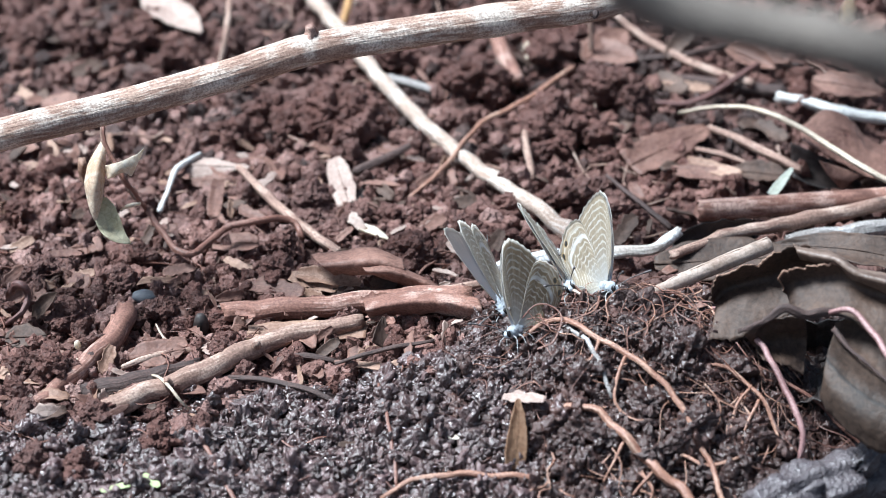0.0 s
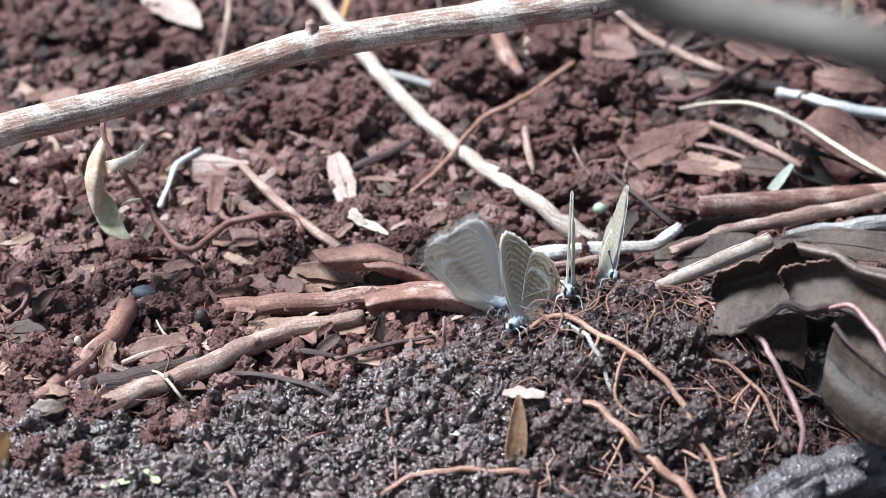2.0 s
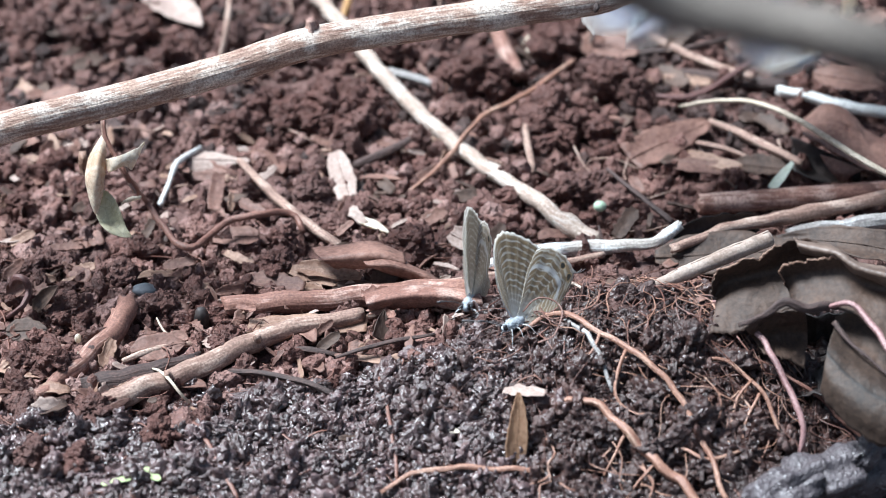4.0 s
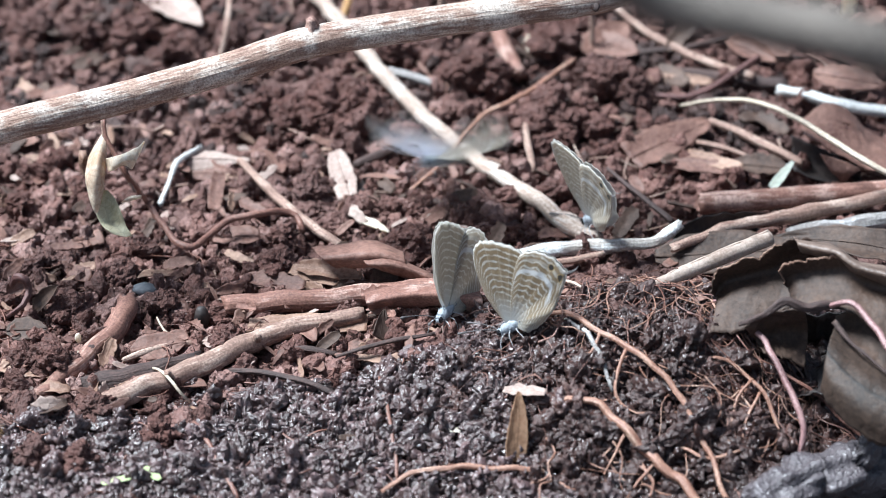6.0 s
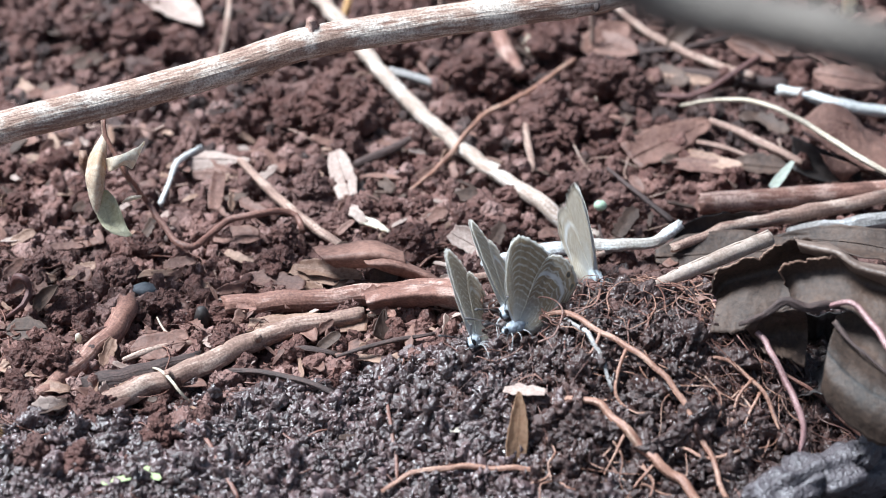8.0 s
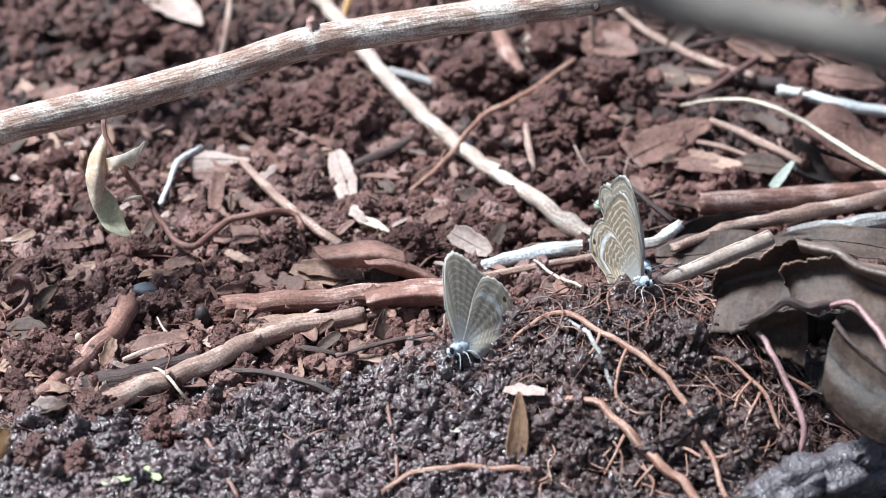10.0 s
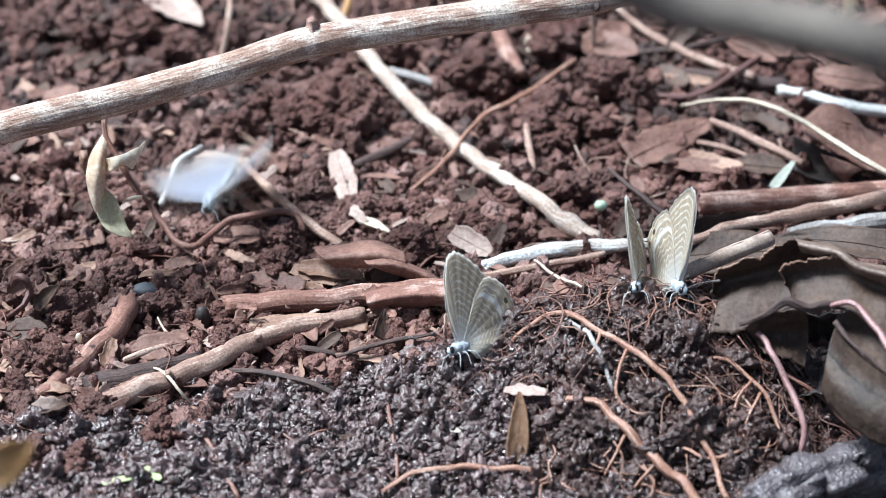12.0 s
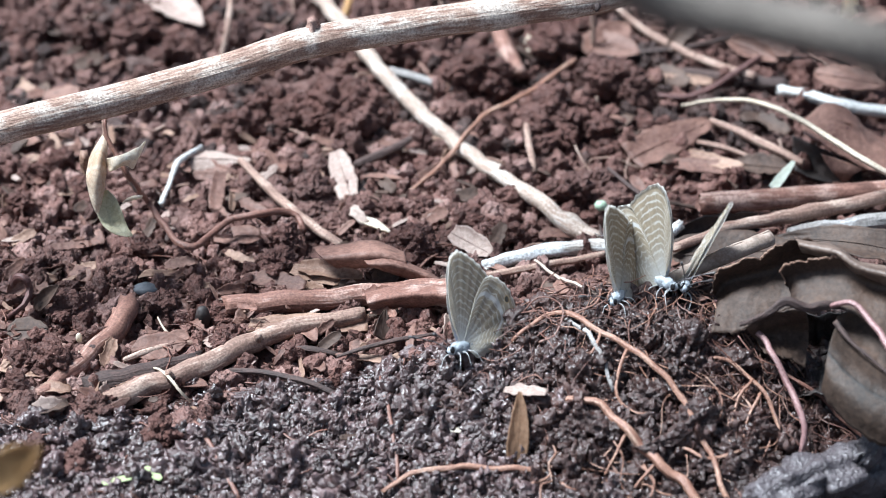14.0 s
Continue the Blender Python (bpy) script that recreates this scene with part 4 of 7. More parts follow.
stem("root", "branching thin root on the dark mound", "root", [(41.1, -47.9, 9.9), (43.7, -48.2, 9.9), (47.5, -51.0, 8.2), (49.8, -53.9, 6.0), (51.2, -57.1, 3.2), (50.7, -59.6, 0.8)], (0.27, 0.35, 0.35, 0.33, 0.23), ROOT, 8, 0.1,
     forks=[([(47.5, -51.0, 8.2), (45.1, -53.8, 6.6), (43.6, -58.4, 3.1)], (0.27, 0.23, 0.16)), ([(48.7, -52.7, 6.9), (46.2, -57.0, 4.7), (45.4, -59.8, 1.9)], (0.27, 0.23, 0.16))])
stem("root", "grey dead root on the wet soil", "root", [(17.9, -38.4, 11.5), (22.5, -44.3, 12.3), (24.5, -48.9, 10.6), (26.1, -53.5, 7.5)], (0.31, 0.39, 0.39, 0.31), GREY_TWIG, 8)
stem("root", "thin brown root across the wet soil", "root", [(-9.3, -65.5, -2.6), (-5.9, -63.5, -1.2), (-2.1, -62.8, -0.3), (5.7, -63.0, 0.4), (15.1, -63.8, 0.4)], (0.31, 0.43, 0.47, 0.47, 0.39), ROOT, 8)
stem("root", "thin reddish root lying on the soil", "root", [(-40.4, -49.6, 0.4), (-37.0, -54.2, 0.6), (-34.4, -59.8, -0.2), (-31.1, -67.6, -1.8)], (0.39, 0.39, 0.39, 0.35), ROOT_DARK, 8)
stem("root", "thin upright brown root on the wet soil", "root", [(-9.9, -43.7, 3.5), (-8.7, -50.6, 2.8), (-7.7, -56.0, 1.3), (-6.7, -63.4, -1.8)], (0.20, 0.27, 0.31, 0.27), ROOT_DARK, 7)
stem("root", "pale thin rootlet over the tan stick", "root", [(-46.4, -38.8, 2.1), (-43.7, -43.0, 3.7), (-41.7, -46.4, 3.6), (-39.7, -46.9, 1.0)], (0.20, 0.27, 0.27, 0.23), STRAW, 7)
stem("root", "thin brown root beside the pink one", "root", [(50.7, -45.5, 7.8), (54.9, -48.4, 6.0), (58.4, -49.9, 3.9), (61.7, -52.6, 1.5), (66.3, -55.6, -1.1)], (0.27, 0.35, 0.35, 0.31), ROOT_DARK, 8)
stem("root", "tan root at the foot of the mound", "root", [(35.2, -61.3, 3.1), (40.6, -64.0, 2.7), (45.9, -61.4, 3.1), (48.4, -58.3, 2.4)], (0.31, 0.31, 0.27), ROOT, 8)
stem("root", "light thin root behind the mound's crest", "root", [(15.3, -9.2, 3.4), (18.8, -16.9, 5.1), (21.2, -31.8, 13.1), (24.8, -34.8, 12.9)], (0.23, 0.35, 0.35, 0.31), PALE_TWIG, 8)
stem("thin_twig", "grey crooked twig before the curled leaf", "twig", [(46.6, -40.5, 10.8), (50.4, -38.0, 11.0), (55.3, -34.2, 10.4), (60.8, -28.2, 6.7), (66.0, -24.3, 4.3), (68.5, -27.1, 3.5), (74.3, -32.9, 1.3)], (0.39, 0.43, 0.47, 0.47, 0.39, 0.35), GREY_TWIG, 8, 0.15)


def rootlets(name, label, mat, count, lo, hi, seed, box, radius=(0.08, 0.2), lift=0.5, lead=None):
    """A tangle of hair-fine roots creeping over the soil, as one mesh."""
    rng = np.random.default_rng(seed)
    datas = []
    for k in range(count):
        x, y = rng.uniform(box[0], box[1]), rng.uniform(box[2], box[3])
        a, bend = rng.uniform(0, 6.28) if lead is None else rng.normal(lead, 0.5), rng.normal(0, 0.12)
        pts, z = [], rng.uniform(0.1, lift)
        for _ in range(int(rng.uniform(4, 8))):
            pts.append((x, y, height(x, y) - 0.6 + z + rng.normal(0, 0.3)))
            s = rng.uniform(lo, hi) / 5
            x, y = x + s * math.cos(a), y + s * math.sin(a)
            a += bend + rng.normal(0, 0.65)
            z = max(0.0, z + rng.normal(0, 0.5))
        r = rng.uniform(*radius)
        datas.append(tube_data(pts, (r, r * 0.6), 5, 0.0, 0.8, k, 2.5))
    v, f, u = joined(datas)
    return thing(name, mesh_of(name, v, f, mat, u), label, "roots", kind="stuff")


rootlets("root_hairs", "tangle of fine brown root hairs on the mound", ROOT_FINE, 190, 7, 20, 11, (6, 66, -62, -24), (0.06, 0.16), 1.8)
rootlets("root_hairs", "fine orange root hairs on the mound's crest", ROOT, 60, 6, 16, 12, (12, 50, -44, -22), (0.06, 0.14), 3.0)
rootlets("root_hairs", "tangle of red-brown rootlets on the mound's crest", ROOT_DARK, 100, 6, 18, 19, (10, 56, -46, -20), (0.06, 0.18), 3.0)
rootlets("root_hairs", "thin tan rootlets on the mound's face", ROOT, 60, 8, 22, 23, (14, 60, -68, -44), (0.09, 0.24), 2.4, -1.0)
rootlets("plant_fibres", "scattered thin brown fibres on the soil", ROOT_DARK, 230, 6, 22, 13, (-85, 60, -75, 10), (0.08, 0.2), 1.0)
rootlets("plant_fibres", "scattered thin dry fibres among the clods", TAN_BARK, 80, 8, 26, 14, (-95, 95, -5, 120), (0.1, 0.28), 1.5)
rootlets("root_hairs", "fine rootlets hanging down the mound's flank", ROOT_FINE, 50, 10, 26, 15, (36, 62, -48, -32), (0.07, 0.2), 2.6, -1.2)
rootlets("root_hairs", "pale rootlets hanging down the mound's flank", ROOT, 25, 10, 24, 16, (38, 64, -50, -34), (0.07, 0.18), 2.6, -1.1)


# ---- dead leaves ----
BROAD = (0.3, 0.85, 1.0, 0.95, 0.7, 0.08)
STRIP = (0.7, 0.95, 1.0, 0.95, 0.8)
CHIP = (0.6, 1.0, 0.9, 1.0, 0.5)
leaf("upright_leaf", "narrow rust-brown leaf stuck upright in wet soil", (10.8, -61.7, 0.3), (11.6, -53.9, 7.9), 3.7, LEAF_RUST, roll=22, curl=50, bow=0.05, shape=(0.75, 1.0, 0.95, 0.8, 0.55, 0.15), ragged=0.03)
leaf("dead_leaf", "short pale pinkish leaf leaning on clods", (-16.6, 15.5, 1.0), (-19.3, 26.5, 4.1), 4.6, LEAF_PALE, roll=18, curl=25, shape=(0.8, 1.0, 0.95, 0.95, 0.5))
leaf("dead_leaf", "small red-brown cupped leaf", (-14.5, 20.7, 2.0), (-7.2, 20.1, 2.0), 3.0, LEAF_PINK, roll=-15, curl=80, shape=BROAD)
leaf("dead_leaf", "tan tent-shaped leaf behind the white twig", (-47.5, 27.6, 2.1), (-35.8, 26.8, 2.1), 5.4, LEAF_PALE, roll=22, curl=-60, shape=(0.35, 1.0, 0.9, 0.5, 0.1))
leaf("dead_leaf", "narrow red-brown leaf strip", (-40.2, 11.3, 1.0), (-39.8, 20.4, 3.0), 2.8, LEAF_PINK, roll=10, curl=30, shape=STRIP)
leaf("dead_leaf", "tan leaf piece under a dark vine", (-39.5, 1.5, 1.5), (-31.5, 1.8, 1.5), 4.6, LEAF_PINK, roll=14, curl=40, shape=CHIP)
for rows, label in ((([(-21.9, -9.5, 5.9), (-17.4, -9.1, 6.5), (-11.7, -8.8, 7.0), (-6.6, -9.8, 5.4)],
             [(-20.2, -15.3, 7.9), (-15.9, -15.2, 8.2), (-11.0, -15.0, 8.5), (-6.2, -15.7, 7.4)],
             [(-18.0, -14.6, 5.6), (-14.5, -14.6, 5.5), (-10.7, -14.4, 5.8), (-5.4, -14.9, 5.0)]), "broad pink-brown leaf flake curved over the litter"), (([(-13.5, -14.3, 7.2), (-8.8, -14.0, 7.6), (-4.5, -14.9, 6.1), (-0.4, -16.1, 4.3)],
             [(-12.5, -17.3, 7.8), (-8.2, -17.3, 7.8), (-4.1, -18.0, 6.7), (-0.6, -18.9, 5.3)],
             [(-10.8, -16.0, 6.1), (-7.1, -16.7, 5.0), (-3.7, -17.3, 4.0), (-0.9, -17.6, 3.5)]), "curved brown leaf flake with a split edge")):
    v, f, u = loft(rows, 71.0 + len(label), 0.3, 0.5, n=40, across=16, torn=0.6)
    thing("dead_leaf", mesh_of("dead_leaf", v, f, LEAF_PINK, u), label, "dead leaf")
leaf("dead_leaf", "pale tan leaf curled like a trough", (-24.3, -9.9, 2.5), (-13.6, -13.9, 3.0), 4.2, LEAF_TAN, roll=20, curl=110, shape=(0.5, 1.0, 0.9, 0.8, 0.4), ragged=0.1)
leaf("dead_leaf", "flat red-brown leaf in front of the flakes", (-32.6, -11.5, 1.5), (-23.0, -14.8, 2.0), 3.6, LEAF_PINK, roll=24, curl=30, shape=CHIP, ragged=0.2)
leaf("dead_leaf", "small curled brown leaf on the litter", (-11.7, -15.1, 2.9), (-7.9, -12.2, 3.3), 3.6, LEAF_BROWN, roll=40, curl=60, shape=CHIP)
leaf("dead_leaf", "beige leaf lying under the sticks", (-31.8, -25.3, 0.9), (-12.3, -26.3, 2.2), 5.0, LEAF_TAN, roll=8, curl=15, shape=STRIP, na=30)
leaf("dead_leaf", "pale curled leaf edged with brown", (1.5, 0.5, 3.0), (8.0, -5.8, 2.6), 4.6, LEAF_PALE, roll=32, curl=90, shape=CHIP)
leaf("dead_leaf", "pale tan leaf lying behind the branch", (-59.5, 91.1, 4.5), (-46.6, 71.7, 6.1), 7.5, LEAF_PALE, roll=12, curl=60, shape=BROAD)
leaf("seed_husk", "cream boat-shaped seed husk", (-15.1, 7.4, 1.5), (-9.2, 2.9, 1.5), 2.6, LEAF_CREAM, roll=10, curl=150, shape=(0.1, 0.9, 1.0, 0.7, 0.1), category="seed husk")
leaf("grass_blade", "short bleached green-white blade standing in the litter", (58.1, 16.1, 2.5), (62.0, 19.6, 6.0), 1.9, LEAF_LIGHT, roll=15, curl=40, shape=(0.9, 1.0, 0.8, 0.4), ragged=0.03, category="grass blade")
leaf("dead_leaf", "dull red-brown torn leaf on the soil", (33.8, 28.3, 1.7), (48.8, 38.2, 3.7), 7.5, LEAF_PINK, roll=20, curl=25, shape=(0.9, 1.0, 0.8, 0.3), ragged=0.12)
leaf("dead_leaf", "dull brown leaf piece in the shade", (41.3, 26.4, 1.6), (53.2, 23.7, 2.0), 3.5, LEAF_PINK, roll=15, curl=25, shape=CHIP)
leaf("dead_leaf", "red-brown leaf behind the branch", (27.8, 67.4, 5.5), (37.2, 60.8, 5.8), 6.5, LEAF_PINK, roll=20, curl=30, shape=BROAD)
leaf("dead_leaf", "small pink-brown leaf among clods", (-75.0, 49.5, 2.3), (-68.2, 50.5, 3.5), 4.0, LEAF_PINK, roll=10, curl=20, shape=CHIP)
leaf("dead_leaf", "curled red-brown leaf standing on edge", (-72.4, -15.6, 1.0), (-68.8, -15.3, 3.0), 4.0, LEAF_PINK, roll=55, curl=170, shape=BROAD)
leaf("dead_leaf", "grey-brown leaf strip on the soil", (-70.8, -36.9, 1.0), (-61.5, -38.8, 1.0), 4.0, LEAF_TAN, roll=5, curl=20, shape=STRIP)
leaf("dead_leaf", "small dark leaf piece standing on edge", (-10.2, -33.3, 3.8), (-9.5, -28.6, 6.4), 3.2, LEAF_BROWN, roll=40, curl=40, shape=(1, 0.9, 0.6, 0.1))
leaf("dead_leaf", "small curled dry leaf on the litter", (-19.9, -34.1, 2.4), (-16.5, -33.1, 4.8), 2.0, LEAF_BROWN, roll=40, curl=60, shape=CHIP)
leaf("dead_leaf", "thin flat leaf strip on the wet soil", (-14.8, -36.7, 2.9), (-8.4, -40.3, 4.0), 1.4, LEAF_TAN, roll=5, shape=STRIP)
leaf("leaf_scrap", "pale green scrap of leaf on the soil", (-45.3, -62.8, 0.1), (-42.7, -65.4, -0.3), 1.4, LEAF_LIME, roll=5, shape=CHIP, category="leaf scrap")
leaf("leaf_scrap", "yellow-green scrap of leaf on the soil", (-51.2, -67.5, 0.5), (-46.3, -64.8, 0.1), 1.3, LEAF_LIME, roll=5, shape=CHIP, category="leaf scrap")

for a, b, width, mat, roll, what in (
        ((-63.0, -20.7, 1.2), (-59.1, -18.9, 2.0), 2.0, LEAF_TAN, 25, "small pale tan leaf chip on crumbs"), ((-67.8, -2.2, 1.5), (-60.6, -1.1, 1.5), 1.6, LEAF_PINK, 20, "narrow red-brown leaf strip on crumbs"),
        ((-54.4, -37.7, 1.5), (-53.1, -32.1, 3.0), 2.2, LEAF_TAN, 30, "upright tan leaf chip on soil"), ((-52.5, -46.0, 1.0), (-48.9, -43.4, 2.0), 2.4, LEAF_TAN, 25, "tan leaf chip beside the sticks"),
        ((-47.7, -31.2, 1.1), (-41.4, -28.9, 1.7), 3.0, LEAF_PINK, 22, "flat red-brown leaf under the dry stalk"), ((-33.0, -11.6, 1.5), (-24.5, -13.4, 1.6), 3.0, LEAF_PINK, 20, "flat red-brown leaf on the litter"),
        ((-25.6, -9.9, 2.0), (-17.4, -14.0, 2.2), 3.2, LEAF_TAN, 24, "flat tan leaf on the litter"), ((-18.3, -14.4, 1.8), (-7.9, -16.1, 2.2), 2.8, LEAF_BROWN, 20, "dull brown leaf behind the red-brown stick"),
        ((-74.3, 0.0, 1.0), (-70.3, 2.5, 2.0), 2.0, LEAF_TAN, 30, "small tan leaf chip on crumbs"), ((-47.3, -7.2, 1.0), (-42.0, -6.4, 1.6), 2.2, LEAF_PINK, 22, "small red-brown leaf chip"),
        ((-37.0, -3.5, 1.6), (-32.1, -7.4, 1.6), 1.6, LEAF_TAN, 25, "short tan strip of bark"), ((-67.0, -24.8, 1.0), (-70.1, -28.4, 1.6), 2.6, LEAF_PINK, 28, "red-brown leaf chip on the soil"),
        ((-51.8, 0.4, 1.0), (-49.8, 3.3, 4.0), 1.6, LEAF_BROWN, 20, "grey-brown leaf splinter standing up"), ((-42.8, -15.7, 1.0), (-38.9, -14.0, 1.6), 2.0, LEAF_TAN, 28, "small tan leaf chip"),
        ((-62.4, -8.6, 1.0), (-58.6, -8.4, 2.0), 1.8, LEAF_TAN, 30, "small pale leaf chip"), ((-31.0, 9.4, 1.2), (-35.6, 12.9, 2.0), 2.2, LEAF_PINK, 20, "small red-brown leaf chip"),
        ((-3.8, 6.6, 1.2), (0.6, 9.6, 2.0), 2.6, LEAF_PINK, 25, "small red-brown leaf chip"), ((-12.6, 25.0, 1.3), (-17.2, 9.8, 1.0), 1.4, LEAF_DARK_AND_SHADE, 25, "narrow dark leaf strip"),
        ((6.6, 15.7, 1.5), (1.6, 14.7, 1.5), 2.8, LEAF_BROWN, 25, "dull grey-brown leaf chip"), ((-65.7, 65.6, 2.7), (-70.7, 61.9, 2.2), 3.0, LEAF_BROWN, 25, "dull brown leaf chip"),
        ((-82.1, 58.5, 1.6), (-77.1, 52.7, 1.7), 2.4, LEAF_TAN, 25, "tan leaf chip behind the branch"), ((58.0, 41.6, 3.0), (63.1, 36.0, 2.6), 3.0, LEAF_BROWN, 25, "dull brown leaf chip"),
        ((56.3, 69.4, 5.6), (66.4, 62.4, 5.0), 4.4, LEAF_PINK, 25, "red-brown leaf behind the pale twig"), ((39.0, 54.6, 3.7), (50.7, 53.7, 3.6), 2.4, LEAF_TAN, 25, "tan leaf strip in the shade"),
        ((78.1, 69.4, 5.6), (85.6, 72.5, 8.9), 4.0, LEAF_PINK, 30, "red-brown leaf behind the leaning stem"), ((78.2, 74.1, 5.1), (78.5, 72.9, 13.0), 3.2, LEAF_CREAM, 20, "bleached upright leaf among dead leaves"),
        ((29.7, 0.6, 2.0), (33.3, 5.4, 5.0), 3.0, LEAF_BROWN, 20, "dull brown leaf standing behind the twig"), ((8.3, -1.5, 1.0), (10.3, 2.0, 4.0), 2.6, LEAF_BROWN, 20, "dull brown leaf standing behind the twig")):
    leaf("leaf_scrap", what, a, b, width, mat, roll=roll, curl=50, shape=CHIP if width > 1.9 else STRIP, ragged=0.18, category="leaf scrap")

# the large curled leaf beside the mound
def great_leaf():
    """A large dry leaf that stands beside the mound, torn open in the middle: a back, flaps, a dark sheet as the
    hollow's shade and a cone-shaped tip.
    """
    back = ([(41.8, -39.3, 16.4), (42.9, -38.1, 19.8), (46.4, -38.0, 21.5), (50.7, -37.8, 23.2), (54.9, -37.6, 25.1), (59.9, -39.0, 24.5)],
             [(42.7, -36.6, 14.1), (44.4, -36.0, 16.3), (47.7, -36.0, 17.6), (51.5, -36.1, 18.9), (55.8, -36.0, 20.3), (60.8, -37.0, 20.1)],
             [(42.8, -38.8, 14.4), (45.2, -38.6, 15.7), (48.5, -38.7, 16.8), (51.8, -39.0, 17.4), (55.9, -39.4, 18.0), (61.0, -39.9, 18.3)],
             [(41.4, -44.2, 12.2), (45.1, -44.0, 12.7), (48.7, -43.9, 13.7), (52.7, -42.6, 15.2), (56.6, -42.8, 15.7), (60.9, -43.0, 16.1)])
    flap = ([(52.4, -42.6, 20.5), (51.9, -42.4, 22.9), (54.2, -42.9, 24.4), (57.3, -43.6, 25.3), (60.6, -44.4, 26.3), (63.2, -46.5, 25.1), (66.9, -48.1, 24.7), (70.5, -49.3, 24.9)],
             [(53.5, -41.9, 18.8), (53.7, -41.9, 20.8), (55.6, -42.5, 21.9), (58.4, -43.2, 22.8), (61.6, -44.1, 23.4), (64.4, -45.9, 22.5), (67.8, -47.3, 22.3), (71.0, -48.4, 22.5)],
             [(53.6, -44.3, 18.8), (54.5, -44.8, 19.9), (56.2, -45.5, 20.8), (58.7, -46.3, 21.5), (62.0, -47.3, 22.0), (64.9, -48.9, 21.5), (68.1, -50.5, 21.0), (70.9, -51.8, 20.9)],
             [(53.4, -46.9, 19.2), (54.8, -48.0, 19.7), (56.7, -49.0, 20.2), (59.1, -50.1, 20.7), (62.2, -51.4, 20.7), (65.3, -53.8, 19.1), (68.5, -56.3, 17.2), (70.8, -58.1, 16.4)])
    fold = ([(54.6, -35.5, 24.4), (57.5, -37.2, 24.7), (60.3, -38.9, 24.9), (63.3, -41.5, 23.8), (67.2, -43.4, 23.8), (71.7, -45.3, 23.7)],
             [(54.4, -41.1, 26.6), (57.1, -42.9, 26.9), (60.0, -44.6, 27.2), (62.7, -47.0, 26.3), (66.4, -49.0, 26.2), (70.6, -50.9, 26.2)],
             [(55.7, -38.5, 23.3), (58.2, -40.2, 23.6), (61.1, -41.8, 24.0), (63.7, -44.4, 22.9), (67.2, -46.6, 22.5), (71.3, -48.4, 22.6)])
    inside = ([(46.6, -45.3, 14.2), (48.9, -45.4, 16.0), (51.8, -45.9, 17.2), (55.5, -46.5, 18.1)],
             [(48.5, -43.9, 10.9), (50.5, -43.5, 11.5), (53.3, -43.4, 11.7), (56.8, -43.4, 11.7)],
             [(49.6, -47.4, 11.0), (51.4, -47.0, 10.4), (54.0, -46.9, 9.2), (56.1, -47.0, 7.8)])
    # the hollow's shade is put into a near-black backing sheet
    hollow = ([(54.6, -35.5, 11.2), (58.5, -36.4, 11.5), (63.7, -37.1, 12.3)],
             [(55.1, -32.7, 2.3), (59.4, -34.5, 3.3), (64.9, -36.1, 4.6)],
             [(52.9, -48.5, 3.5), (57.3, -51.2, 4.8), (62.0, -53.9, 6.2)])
    face = ([(60.6, -44.5, 15.6), (62.1, -46.4, 17.6), (65.1, -49.0, 18.5), (69.8, -52.6, 17.8)],
             [(60.1, -47.5, 16.5), (62.1, -50.3, 16.3), (65.6, -53.4, 15.8), (70.3, -56.5, 15.3)],
             [(60.2, -48.6, 16.6), (61.9, -52.2, 15.9), (64.9, -55.9, 14.9), (70.4, -60.4, 12.8)])
    cone = ([(60.0, -49.2, 17.4), (61.6, -52.3, 16.4), (63.9, -55.2, 15.5), (66.8, -58.2, 14.4), (70.7, -61.4, 13.1)],
             [(58.1, -55.2, 17.3), (59.7, -57.9, 16.7), (62.2, -60.8, 16.0), (65.3, -63.6, 15.3), (69.8, -66.4, 14.5)],
             [(57.1, -58.8, 15.4), (58.5, -61.6, 14.7), (60.9, -64.4, 13.9), (64.3, -67.3, 13.1), (69.4, -69.8, 12.9)],
             [(56.9, -58.8, 11.5), (58.3, -61.8, 10.5), (60.8, -65.0, 9.3), (64.3, -67.9, 8.4), (69.8, -70.2, 8.5)])
    v, f, u = loft(back, 4.0, 0.3, 1.5, torn=0.8)
    ob = thing("large_leaf", mesh_of("large_leaf", v, f, LEAF_HUSK, u), "large brown crumpled leaf, torn open, beside the mound", "dead leaf")
    for name, data, mat, label in (
            ("leaf_flap", loft(flap, 9.0, 0.3, 1.3, torn=0.6), LEAF_HUSK, "brown torn flap folded forward"), ("leaf_fold", loft(fold, 15.0, 0.35, 0.4, torn=0.5), LEAF_FOLD, "paler upper fold with a ragged edge"),
            ("leaf_wall", loft(inside, 22.0, 0.7, 0.3, torn=0.6), LEAF_HUSK, "grey-brown torn inside of the leaf"), ("leaf_hollow", loft(hollow, 28.0, 1.6), LEAF_DARK_AND_SHADE, "near-black sheet standing in for the shade inside the leaf"),
            ("leaf_face", loft(face, 33.0, 0.3, 0.2), LEAF_HUSK, "smooth brown lower face"), ("leaf_tip", loft(cone, 40.0, 0.3, 0.2, torn=0.5), LEAF_TIP, "finely veined brown tip bent into a cone")):
        part(name, mesh_of(name, *data[:2], mat, data[2]), ob, label)
        if name == "leaf_flap":
            edges = [data[0]]
    for sheet, lo, hi in ((v, 6, 40), (edges[0], 0, 38)):
        v, f, u = tube_data([sheet[i * 27] for i in range(lo, hi)], (0.07, 0.2, 0.1, 0.22, 0.08), 6, 0.4, 0.8, 7, 0.0)
        part("torn_edge", mesh_of("torn_edge", v, f, LEAF_TAN, u), ob, "pale torn edge")
